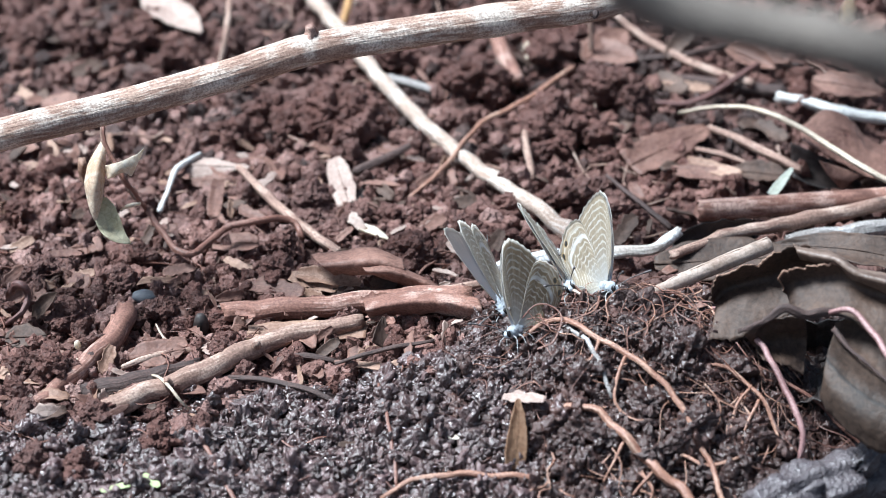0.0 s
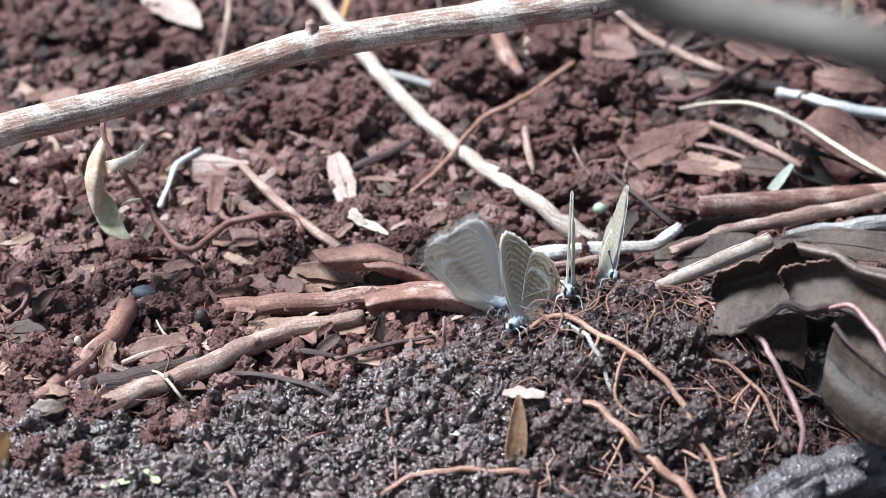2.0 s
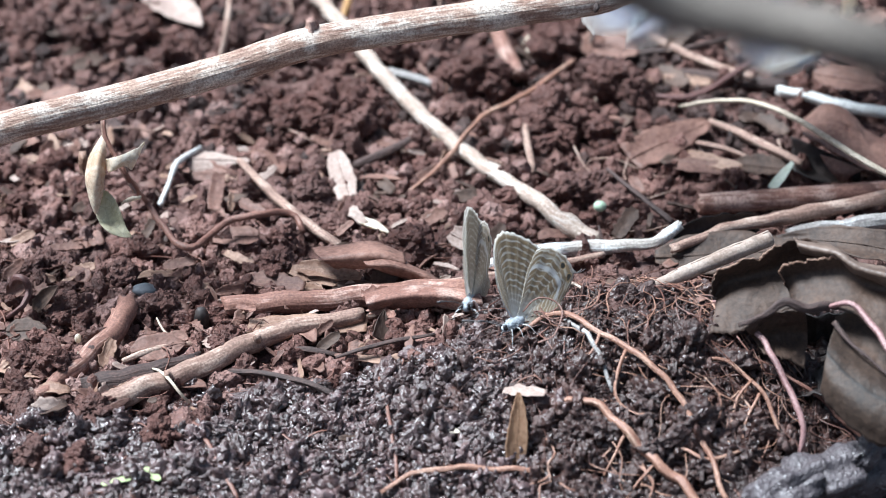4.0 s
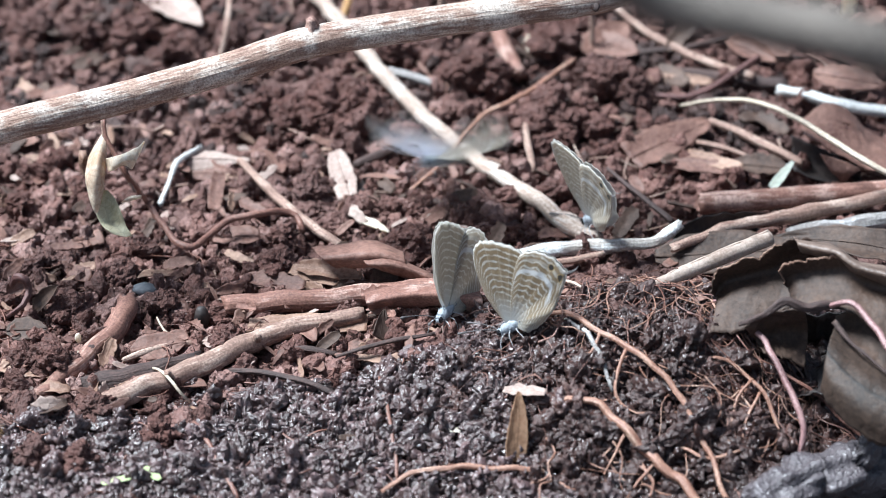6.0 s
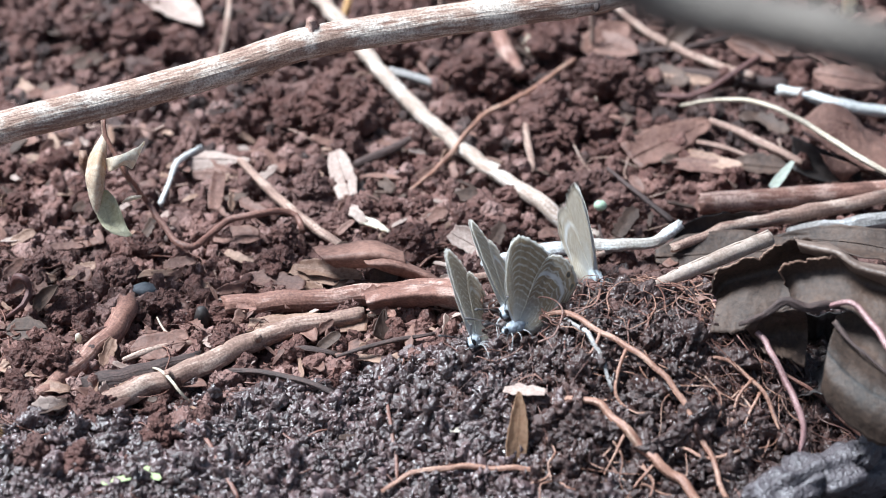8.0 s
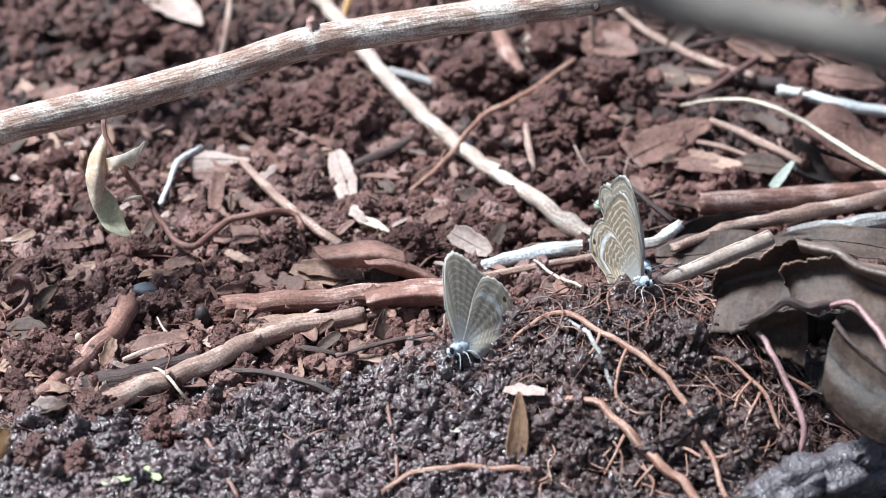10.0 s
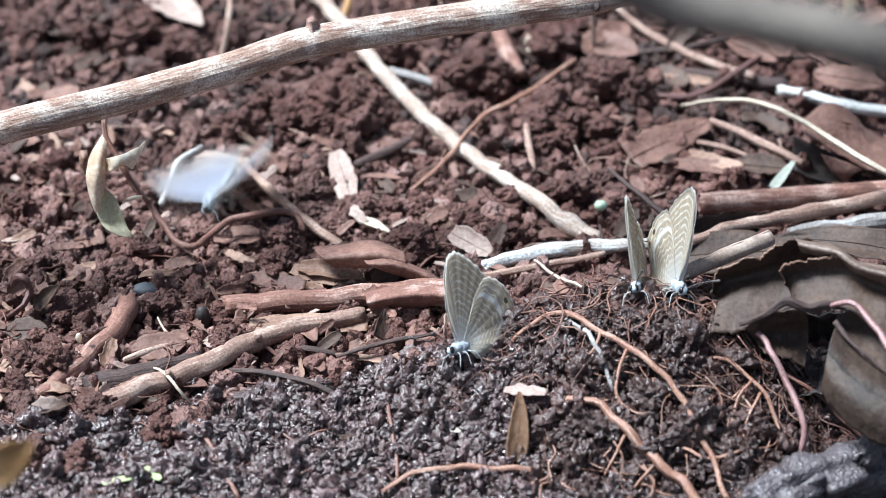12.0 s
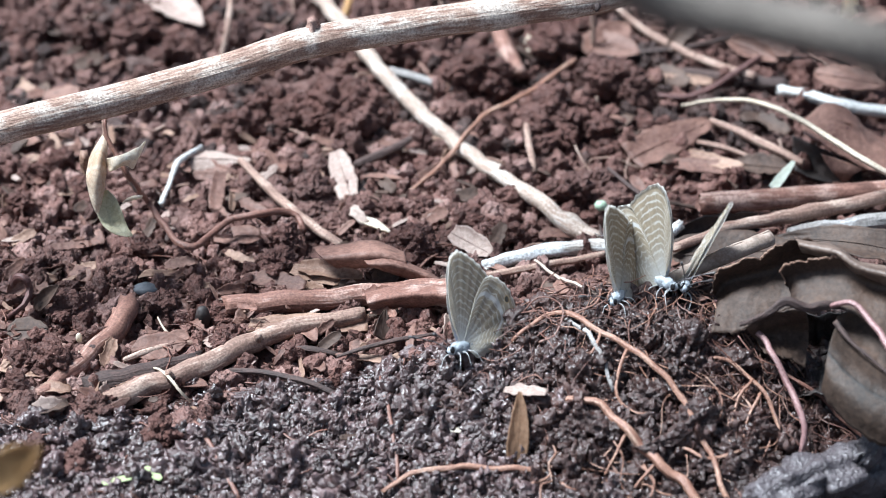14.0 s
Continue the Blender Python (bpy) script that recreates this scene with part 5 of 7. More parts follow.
    for pts, rad in (([(45.2, -49.3, 17.3), (47.8, -49.6, 18.7), (50.1, -49.9, 20.2), (52.4, -49.3, 21.2), (55.4, -49.5, 20.7), (58.2, -49.4, 20.9), (60.2, -49.5, 20.8)], (0.35, 0.45, 0.6, 0.75, 0.6, 0.55)), ([(59.5, -50.8, 18.7), (61.3, -53.8, 17.6), (63.5, -56.8, 16.7), (66.4, -59.8, 15.7), (69.7, -63.7, 15.0)], (0.45, 0.22, 0.2, 0.2))):
        v, f, u = tube_data(pts, rad, 12, 0.5, 0.5, 5, 0.8)
        part("leaf_rib", mesh_of("leaf_rib", v, f, DARK_BARK, u), ob, "gnarled grey rib of the leaf")
    return ob


great_leaf()
stem("root", "smooth pinkish root arching over the leaf", "root", [(58.9, -49.5, 20.8), (60.1, -50.1, 21.6), (61.3, -50.9, 22.4), (62.5, -52.0, 22.4), (63.5, -53.7, 21.6), (64.9, -56.6, 20.7), (67.4, -62.3, 19.3)], (0.4, 0.5, 0.5), ROOT_PINK, 10, 0.05)

def holed_leaf():
    """A stiff curved leaf with a worm hole, its tip folded under, and a dark sheet as the shade below it."""
    v, f, u = loft(([(64.8, 34.4, 6.0), (69.4, 36.1, 8.8), (73.7, 35.5, 7.7), (77.1, 33.4, 4.4), (82.8, 32.0, 2.2)],
             [(64.3, 28.3, 8.0), (69.5, 29.0, 9.0), (73.8, 28.2, 7.8), (77.1, 26.6, 5.2), (82.2, 25.5, 3.5)],
             [(64.0, 22.3, 10.0), (68.6, 21.0, 8.0), (72.8, 19.6, 5.8), (76.6, 18.9, 4.6), (81.6, 18.7, 4.3)]), 51.0, 0.4, 0.4, torn=0.4)
    v, hole = np.array(v), np.array((72.6, 28.4, 8.2))
    hole = v[np.argmin(np.linalg.norm(v - hole, axis=1))]
    f = [q for q in f if min(np.linalg.norm(v[i] - hole) for i in q) > 0.7]
    ob = thing("dead_leaf", mesh_of("dead_leaf", v, f, LEAF_PINK, u), "curved pink-brown leaf with a small round hole", "dead leaf")
    # the second sheet is no fold: its near-black colour paints the shade below
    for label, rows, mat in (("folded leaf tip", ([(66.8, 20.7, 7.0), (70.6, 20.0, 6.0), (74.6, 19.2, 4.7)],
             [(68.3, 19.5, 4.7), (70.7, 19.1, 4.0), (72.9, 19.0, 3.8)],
             [(70.5, 19.4, 2.1), (71.1, 19.3, 1.9), (71.7, 19.4, 2.1)]), LEAF_PINK), ("dark sheet coloured as the shade under the leaf", ([(62.4, 27.4, 6.9), (67.5, 26.2, 5.0), (74.6, 24.4, 2.1)],
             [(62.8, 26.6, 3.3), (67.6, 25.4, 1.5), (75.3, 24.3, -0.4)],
             [(62.7, 22.8, 2.5), (67.2, 21.8, 1.0), (74.8, 21.2, -0.0)]), LEAF_DARK_AND_SHADE)):
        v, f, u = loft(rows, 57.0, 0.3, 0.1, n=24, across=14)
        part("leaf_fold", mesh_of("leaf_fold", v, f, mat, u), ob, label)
    return ob


holed_leaf()
leaf("dead_leaf", "pink-brown leaf leaning among the litter", (27.0, 62.4, 5.0), (35.8, 71.0, 7.0), 7.0, LEAF_PINK, roll=20, curl=40, shape=BROAD, ragged=0.12)
for place, r in (((21.8, 67.1, 5.0), 5.6), ((25.8, 71.0, 6.0), 4.4), ((30.5, 55.2, 4.0), 5.0), ((34.7, 53.7, 3.0), 4.0), ((19.3, 73.4, 6.0), 4.2)):
    clod(place, r)
leaf("dead_leaf", "curled brown leaf under the leaning stem", (54.9, 66.3, 6.0), (63.1, 57.1, 6.0), 6.0, LEAF_PINK, roll=30, curl=110, shape=BROAD, ragged=0.12)
leaf("dead_leaf", "tan-pink leaf strip on the soil", (44.1, 29.4, 2.0), (53.3, 22.9, 2.5), 2.6, LEAF_TAN, roll=25, curl=50, shape=STRIP, ragged=0.1)
leaf("dead_leaf", "dark brown leaf in the shade", (52.4, 25.7, 2.0), (62.3, 23.7, 2.0), 5.0, LEAF_BROWN, roll=20, curl=60, shape=BROAD, ragged=0.15)
leaf("dead_leaf", "red-brown leaf beside the white stick", (69.5, 52.6, 6.0), (82.4, 48.1, 6.0), 6.5, LEAF_PINK, roll=20, curl=30, shape=BROAD, ragged=0.12)
leaf("dead_leaf", "pale grey-brown leaf among clods", (40.3, 58.6, 4.0), (45.7, 51.8, 4.0), 4.0, LEAF_BROWN, roll=20, curl=40, shape=CHIP, ragged=0.15)
leaf("dead_leaf", "brown curled leaf behind the pale twig", (42.8, 63.6, 5.0), (49.1, 70.0, 9.0), 4.0, LEAF_BROWN, roll=20, curl=80, shape=BROAD, ragged=0.15)
stem("fallen_stick", "dull brown half-rotten stick in the litter", "stick", [(40.4, 58.6, 3.0), (47.8, 57.3, 3.0), (56.2, 55.5, 3.0), (64.5, 53.2, 3.0)], (1.1, 1.3, 1.3, 1.2), DARK_BARK, 12, 0.2)
stem("thin_twig", "thin brown twig standing behind the branch", "twig", [(28.1, 65.6, 16.0), (28.5, 64.8, 8.0), (28.9, 64.2, 2.0)], (0.45, 0.55, 0.5), TAN_BARK, 8)
stem("thin_twig", "pale thin twig beside a dead leaf", "twig", [(46.1, 33.5, 2.0), (50.8, 30.6, 2.5), (55.2, 28.2, 2.0)], (0.5, 0.6, 0.4), TAN_BARK, 8)
stem("thin_twig", "short tan stalk on the clods", "twig", [(33.1, 47.8, 2.0), (36.4, 51.8, 5.0)], (0.35, 0.5), TAN_BARK, 8)
stem("thin_twig", "thin dry stalk behind the dead leaf", "twig", [(15.9, 68.3, 4.0), (18.3, 74.2, 5.0), (21.0, 75.1, 7.0)], (0.55, 0.6, 0.5), STRAW, 8)
loop = [(-71.2, -17.7, 4.0), (-69.9, -19.8, 7.0), (-68.4, -20.5, 7.0), (-68.0, -20.4, 5.0), (-68.7, -23.7, 4.0), (-71.3, -24.0, 2.0)]
stem("curled_strip", "curled red-brown strip of dead leaf", "dead leaf", loop, (0.5, 0.7, 0.6, 0.5, 0.35), VINE, 8, 0.2)
leaf("dead_leaf", "dark brown leaf folded on edge", (-67.3, -20.8, 1.0), (-63.0, -20.8, 6.0), 3.4, LEAF_BROWN, roll=40, curl=120, shape=BROAD, ragged=0.12)
leaf("dead_leaf", "flat grey-brown leaf on the crumbs", (-71.0, -27.4, 1.5), (-64.3, -27.6, 2.0), 4.4, LEAF_BROWN, roll=28, curl=30, shape=BROAD, ragged=0.1)
leaf("dead_leaf", "broad brown leaf under the dry stalk", (-50.2, -33.6, 1.6), (-41.4, -31.6, 2.0), 5.0, LEAF_PINK, roll=28, curl=20, shape=BROAD, ragged=0.1)
oval("seed", "cream oval seed beside the stick", "seed", (-59.0, -30.3, 2.0), (0.55, 0.5, 0.9), LEAF_CREAM, 4, 3, 0.02)
oval("seed", "cream oval seed in the crumbs", "seed", (-58.5, -34.9, 1.8), (0.5, 0.5, 0.7), LEAF_CREAM, 7, 3, 0.02)
stem("thin_twig", "tiny pale rootlet beside the pebble", "twig", [(-46.7, -25.1, 2.5), (-45.3, -28.1, 2.0), (-43.2, -30.2, 1.5)], (0.15, 0.2, 0.15), STRAW, 6)
stem("thin_twig", "thin dark splinter on the wet soil", "twig", [(-26.4, -35.4, 2.5), (-22.1, -35.0, 3.0), (-16.6, -35.9, 2.5)], (0.4, 0.6, 0.4), DARK_BARK, 7)
stem("thin_twig", "dark bowed splinter before the sticks", "twig", [(-17.0, -38.7, 4.0), (-12.0, -38.1, 5.5), (-7.5, -36.9, 6.0), (-1.3, -35.7, 6.5)], (0.25, 0.4, 0.4, 0.25), DARK_BARK, 7)
leaf("leaf_scrap", "pale splinter of leaf on the wet soil", (-14.7, -38.0, 3.5), (-8.4, -38.9, 3.5), 1.3, LEAF_TAN, roll=20, curl=20, shape=STRIP, ragged=0.1, category="leaf scrap")
leaf("leaf_scrap", "narrow straw-coloured leaf scrap", (-0.2, -55.8, 2.0), (6.8, -55.8, 2.0), 0.9, LEAF_CREAM, roll=30, curl=40, shape=(0.2, 0.9, 0.8, 0.3), category="leaf scrap")
leaf("large_leaf", "dark brown leaf arched over the litter", (56.3, -1.9, 3.0), (79.2, -9.9, 5.0), 7.0, LEAF_HUSK, roll=24, curl=60, bow=0.07, shape=(0.2, 0.75, 1.0, 0.9), ragged=0.06, na=36, nc=18)
leaf("large_leaf", "smooth dark brown leaf lying under the twigs", (36.0, -6.1, 2.2), (60.8, -6.1, 3.9), 9.0, LEAF_HUSK, roll=22, curl=20, shape=BROAD, ragged=0.05, na=30, nc=14)
# the shade in its opening is put into the whole leaf's near-black colour
leaf("dead_leaf", "curled leaf coloured near-black for the shade in its opening", (39.5, -0.3, 2.0), (54.2, 4.2, 3.0), 7.0, LEAF_DARK_AND_SHADE, roll=58, curl=110, shape=(0.5, 0.9, 1.0, 0.8, 0.5), ragged=0.1)
leaf("rolled_leaf", "cream leaf rolled into a thin tube", (32.8, -33.5, 12.4), (53.4, -22.6, 14.9), 8.0, LEAF_ROLL, roll=-40, curl=420, shape=(0.75, 0.95, 1.05, 1.1, 1.1), ragged=0.05, na=30, nc=30, wrinkle=0.01)


def dangling_sprig():
    """A dead sprig with a few withered leaves that hangs on the branch."""
    ob = stem("dead_sprig", "dead reddish sprig with withered leaves under the branch", "sprig", [(-56.4, -1.0, 26.7), (-56.1, -2.7, 24.0), (-54.2, -4.6, 21.0), (-52.2, -6.4, 18.0), (-51.3, 6.2, 6.0), (-47.7, 0.3, 4.5), (-45.2, -4.4, 4.0), (-42.6, -5.9, 4.0), (-40.5, -3.3, 4.0), (-38.3, -0.1, 4.5), (-36.2, 1.7, 5.0), (-32.4, 2.4, 5.5), (-28.3, 4.1, 5.0), (-25.3, 4.6, 4.0), (-24.0, 1.7, 2.5)],
              (0.3, 0.42, 0.45, 0.48, 0.5, 0.55, 0.6, 0.6, 0.6, 0.55), ROOT_DARK, 10, 0.15, 0.4)
    tan = ([(-56.8, -1.6, 23.8), (-56.4, -1.6, 23.8), (-56.1, -1.6, 23.8)],
             [(-58.1, -4.7, 22.7), (-56.7, -6.0, 23.4), (-55.7, -4.7, 22.7)],
             [(-58.9, -6.9, 21.0), (-56.9, -9.1, 22.2), (-55.5, -6.9, 21.0)],
             [(-59.0, -9.2, 19.3), (-57.0, -11.3, 20.5), (-55.7, -9.2, 19.3)],
             [(-58.3, -10.6, 17.0), (-57.1, -11.9, 17.7), (-56.3, -10.6, 17.0)],
             [(-57.4, -12.2, 14.5), (-57.2, -12.2, 14.5), (-57.0, -12.2, 14.5)])
    green = ([(-56.4, -9.3, 17.3), (-56.0, -9.3, 17.3), (-55.5, -9.3, 17.3)],
             [(-57.0, -10.0, 16.1), (-55.6, -10.3, 16.2), (-54.2, -10.0, 16.1)],
             [(-57.3, -12.0, 14.8), (-55.3, -11.3, 14.4), (-53.2, -12.0, 14.8)],
             [(-56.5, -13.0, 13.1), (-54.6, -12.4, 12.7), (-52.5, -13.0, 13.1)],
             [(-54.8, -14.6, 12.5), (-53.3, -14.2, 12.3), (-51.6, -14.6, 12.5)],
             [(-52.7, -15.0, 11.8), (-51.9, -15.0, 11.8), (-51.2, -15.0, 11.8)])
    bow = ([(-55.6, -7.4, 22.2), (-55.8, -7.0, 20.8), (-55.4, -8.4, 20.5)],
             [(-53.9, -8.0, 23.1), (-53.6, -10.0, 22.7), (-54.0, -9.3, 21.0)],
             [(-52.3, -7.7, 23.6), (-51.9, -9.6, 23.4), (-52.4, -8.9, 21.7)],
             [(-51.1, -6.9, 23.8), (-50.6, -8.2, 22.8), (-51.2, -8.7, 20.9)],
             [(-50.2, -6.3, 23.9), (-50.1, -6.6, 23.4), (-50.3, -7.3, 22.3)],
             [(-49.4, -5.0, 24.2), (-49.3, -5.1, 24.0), (-49.5, -5.2, 23.8)])
    edge = ([(-60.7, -2.3, 20.9), (-60.1, -2.3, 20.9), (-59.6, -2.3, 20.9)],
             [(-60.9, -3.0, 19.8), (-59.9, -3.8, 20.3), (-59.2, -3.0, 19.8)],
             [(-60.8, -3.0, 17.8), (-60.2, -3.5, 18.1), (-59.8, -3.0, 17.8)],
             [(-60.1, -3.7, 16.7), (-59.9, -3.7, 16.7), (-59.8, -3.7, 16.7)])
    small = ([(-53.5, -8.5, 14.6), (-53.5, -8.6, 14.6), (-53.5, -8.7, 14.4)],
             [(-52.0, -8.1, 15.4), (-51.9, -8.7, 15.3), (-52.2, -8.5, 14.6)],
             [(-50.2, -7.1, 15.1), (-50.1, -7.3, 14.8), (-50.3, -7.4, 14.5)])
    for label, rows, mat in (("withered cream and tan leaf", tan, LEAF_SPRIG), ("withered pale green leaf", green, LEAF_GREEN), ("cream bow-shaped leaf", bow, LEAF_CREAM), ("withered brown leaf edge", edge, LEAF_TAN), ("small withered leaf", small, LEAF_CREAM)):
        LEAVES[0] += 1
        v, f, u = loft(rows, LEAVES[0] * 1.1, 0.25, 0.1, 0.16, 14, 28)
        part("withered_leaf", mesh_of("withered_leaf", v, f, mat, u), ob, label)
    v, f, u = tube_data([(-56.7, -1.3, 26.2), (-56.4, -2.7, 24.0), (-54.8, -4.3, 21.4), (-52.9, -5.4, 17.7), (-51.3, -6.0, 15.0)], (0.2, 0.28, 0.3, 0.25), 8, 0.1, 0.8, 3, 0.4)
    part("side_shoot", mesh_of("side_shoot", v, f, TAN_BARK, u), ob, "thin dry side shoot")
    return ob


dangling_sprig()


oval("pebble", "smooth oval blue-grey pebble on the soil", "pebble", (-49.7, -14.3, 1.0), (2.2, 1.6, 1.1), STONE, 3)
oval("seed", "pale green round seed on dry crumbs", "seed", (27.4, 9.5, 3.0), (1.15, 1.0, 0.95), SEED_GREEN, 6, 3, 0.02)
# a dark upright stub of wood, modelled as a plain oval
oval("seed_pod", "dark oval stub of wood under the twigs", "seed pod", (-39.6, -22.9, 1.1), (1.3, 1.3, 2.0), LEAF_DARK_AND_SHADE, 9)


leaf("leaf_scrap", "whitish crumpled flake on the wet soil", (9.4, -51.5, 6.6), (15.8, -53.5, 7.4), 2.4, LEAF_PALE, roll=6, curl=30, shape=CHIP, ragged=0.15, wrinkle=0.1, category="leaf scrap")


def litter():
    """Small torn scraps of leaf all over the soil, as one mesh."""
    rng = np.random.default_rng(21)
    datas = []
    while len(datas) < 260:
        x, y = rng.uniform(-90, 95), rng.uniform(-60, 110)
        if wetness(x, y) > 0.5 and rng.random() < 0.85:
            continue
        a, n = rng.uniform(0, 6.28), rng.uniform(1.5, 6.0)
        p = (x, y, height(x, y) + rng.uniform(0.2, 1.8))
        q = (x + n * math.cos(a), y + n * math.sin(a), height(x, y) + rng.uniform(0.2, 2.4))
        datas.append(leaf_data(p, q, n * rng.uniform(0.25, 0.7), rng.uniform(-35, 45), rng.uniform(-0.05, 0.1), rng.uniform(0, 90), 0, CHIP if rng.random() < 0.6 else BROAD, 0.2, rng.uniform(0, 90), 0.14, 6, 5))
    half, left = len(datas) // 2, []
    while len(left) < 240:
        x, y = rng.uniform(-85, 5), rng.uniform(-50, 40)
        a, n = rng.uniform(0, 6.28), rng.uniform(1.5, 6.0)
        if wetness(x, y) > 0.6:
            continue
        p = (x, y, height(x, y) + rng.uniform(0.3, 1.5))
        q = (x + n * math.cos(a), y + n * math.sin(a), height(x, y) + rng.uniform(0.4, 3.0))
        left.append(leaf_data(p, q, n * rng.uniform(0.2, 0.5), rng.uniform(5, 60), rng.uniform(-0.05, 0.1), rng.uniform(0, 90), 0, CHIP if rng.random() < 0.6 else BROAD, 0.25, rng.uniform(0, 90), 0.14, 8, 5))
    for part_of, mat, label in ((datas[:half], LEAF_PINK, "small red-brown scraps of dead leaf"), (datas[half:], LEAF_BROWN, "small dark scraps of dead leaf"),
                                (left[:60], LEAF_TAN, "small pale tan scraps of dead leaf"), (left[60:110], LEAF_PALE, "small pale pinkish scraps of dead leaf"), (left[110:], LEAF_PINK, "small red-brown scraps of dead leaf")):
        v, f, u = joined(part_of)
        thing("leaf_litter", mesh_of("leaf_litter", v, f, mat, u), label, "leaf litter", kind="stuff")


litter()


def swaying_leaf():
    """A small orange-brown leaf on a thin stalk that moves in the air close before the lens; its foot is out of view."""
    foot = (-86.0, -158.0, -1.5)
    ob = tagged(new("swaying_leaf"), "orange-brown leaf on a thin swaying stalk", "leaf")
    ob.matrix_basis = Matrix.Translation(Vector(foot) * MM)
    near = lambda p: tuple(a - b for a, b in zip(p, foot))
    v, f, u = leaf_data(near((-58.8, -133.0, 50.6)), near((-51.7, -128.5, 54.7)), 5.5, roll=10, curl=30, face=(0, -1, 0.4), seed=77.0)
    part("blade", mesh_of("blade", v, f, LEAF_ORANGE, u), ob)
    v, f, u = tube_data([(0.0, 0.0, 0.0), (-3.0, 8.0, 25.0), near((-58.8, -133.0, 50.6))], (0.7, 0.6, 0.4), 8, 0.05, 2.0, 4)
    part("stalk", mesh_of("stalk", v, f, TAN_BARK, u), ob, "thin brown stalk")
    return ob


swayer = swaying_leaf()


# ---- butterflies ----
FORE = ((103, 3.0), (98, 5.8), (93.5, 8.3), (89, 11.2), (85.5, 13.0), (82, 14.0), (78, 14.4), (74, 14.3), (68, 13.9), (60, 13.4), (52, 12.9), (45, 12.2), (40, 9.5))
HIND = ((56, 7.5), (52, 11.5), (48, 12.6), (42, 13.2), (35, 13.6), (28, 13.7), (22, 13.5), (15, 13.3), (11, 12.2), (6, 10.6), (-1, 9.0), (-11, 7.2), (-23, 5.5), (-35, 4.2), (-50, 3.2))


def wing_mesh(name, outline, side, under, na=48, nr=16, off=0.0):
    """A closed wing, upright in the x-z plane, hinged at the origin; the head is towards +x. side: +1 left, -1 right."""
    ang = np.linspace(0, len(outline) - 1, na + 1)
    th = np.radians(np.interp(ang, range(len(outline)), [a for a, _ in outline]))
    rr = np.interp(ang, range(len(outline)), [r for _, r in outline])
    span = (outline[0][0] - outline[-1][0])
    verts, uvs, faces, slots = [], [], [], []
    for layer in (0, 1):
        for i in range(na + 1):
            v = (math.degrees(th[i]) - outline[-1][0]) / span
            for j in range(nr + 1):
                u = j / nr
                r = rr[i] * u
                if j == nr:
                    r += 0.12 * math.sin(i * 1.9) + 0.05 * math.sin(i * 5.3)
                bulge = 0.12 * math.sin(math.pi * u) + 0.05 * math.sin(math.pi * 16 * v) * u
                low = r * math.sin(th[i])
                if off:
                    bulge += 0.85 * math.exp(-((low + 1.1) / 1.5) ** 2) * smooth_step(1.0, 4.0, r) * smooth_step(10.5, 6.5, r)
                y = side * (bulge + off + (0.07 if layer == 0 else 0.0))
                verts.append((-r * math.cos(th[i]), y, r * math.sin(th[i])))
                uvs.append((u, v))
    w, k = nr + 1, (na + 1) * (nr + 1)
    for i in range(na):
        for j in range(nr):
            q = (i * w + j, i * w + j + 1, (i + 1) * w + j + 1, (i + 1) * w + j)
            q = q if side > 0 else tuple(reversed(q))
            faces += [q, tuple(k + p for p in reversed(q))]
            slots += [0, 1]
    rim = [i * w for i in range(na + 1)] + [na * w + j for j in range(1, nr + 1)] + [i * w + nr for i in range(na - 1, -1, -1)] + [j for j in range(nr - 1, 0, -1)]
    for p, q in zip(rim, rim[1:] + rim[:1]):
        faces.append((p, q, k + q, k + p))
        slots.append(0)
    return mesh_of(name, verts, faces, [under, WING_UPPER], uvs, slots)


def blob(pieces, level=3, fuzz=0.06):
    """Ellipsoids ((x, y, z), (rx, ry, rz)) joined into one soft, furry body."""
    verts, faces = [], []
    for c, r in pieces:
        v, f = BALLS[level]
        k = len(verts)
        v = np.array([p * (1 + fuzz * noise.noise(Vector(p) * 7 + Vector(c)) + fuzz * noise.noise(Vector(p) * 16)) for p in v])
        verts += list(v * np.array(r) + np.array(c))
        faces += (f + k).tolist()
        if fuzz:
            rng = np.random.default_rng(len(verts))
            for i in rng.choice(len(v), min(len(v), 110), False):
                p, n = v[i] * np.array(r) + np.array(c), v[i]
                tip = p + n * rng.uniform(0.08, 0.25) + np.array((-0.3, 0, 0.05)) + rng.normal(0, 0.06, 3)
                side = rng.normal(0, 0.035, 3)
                k = len(verts)
                verts += [p - side, p + side, tip]
                faces.append([k, k + 1, k + 2])
    return verts, faces


HINGE = 3.3


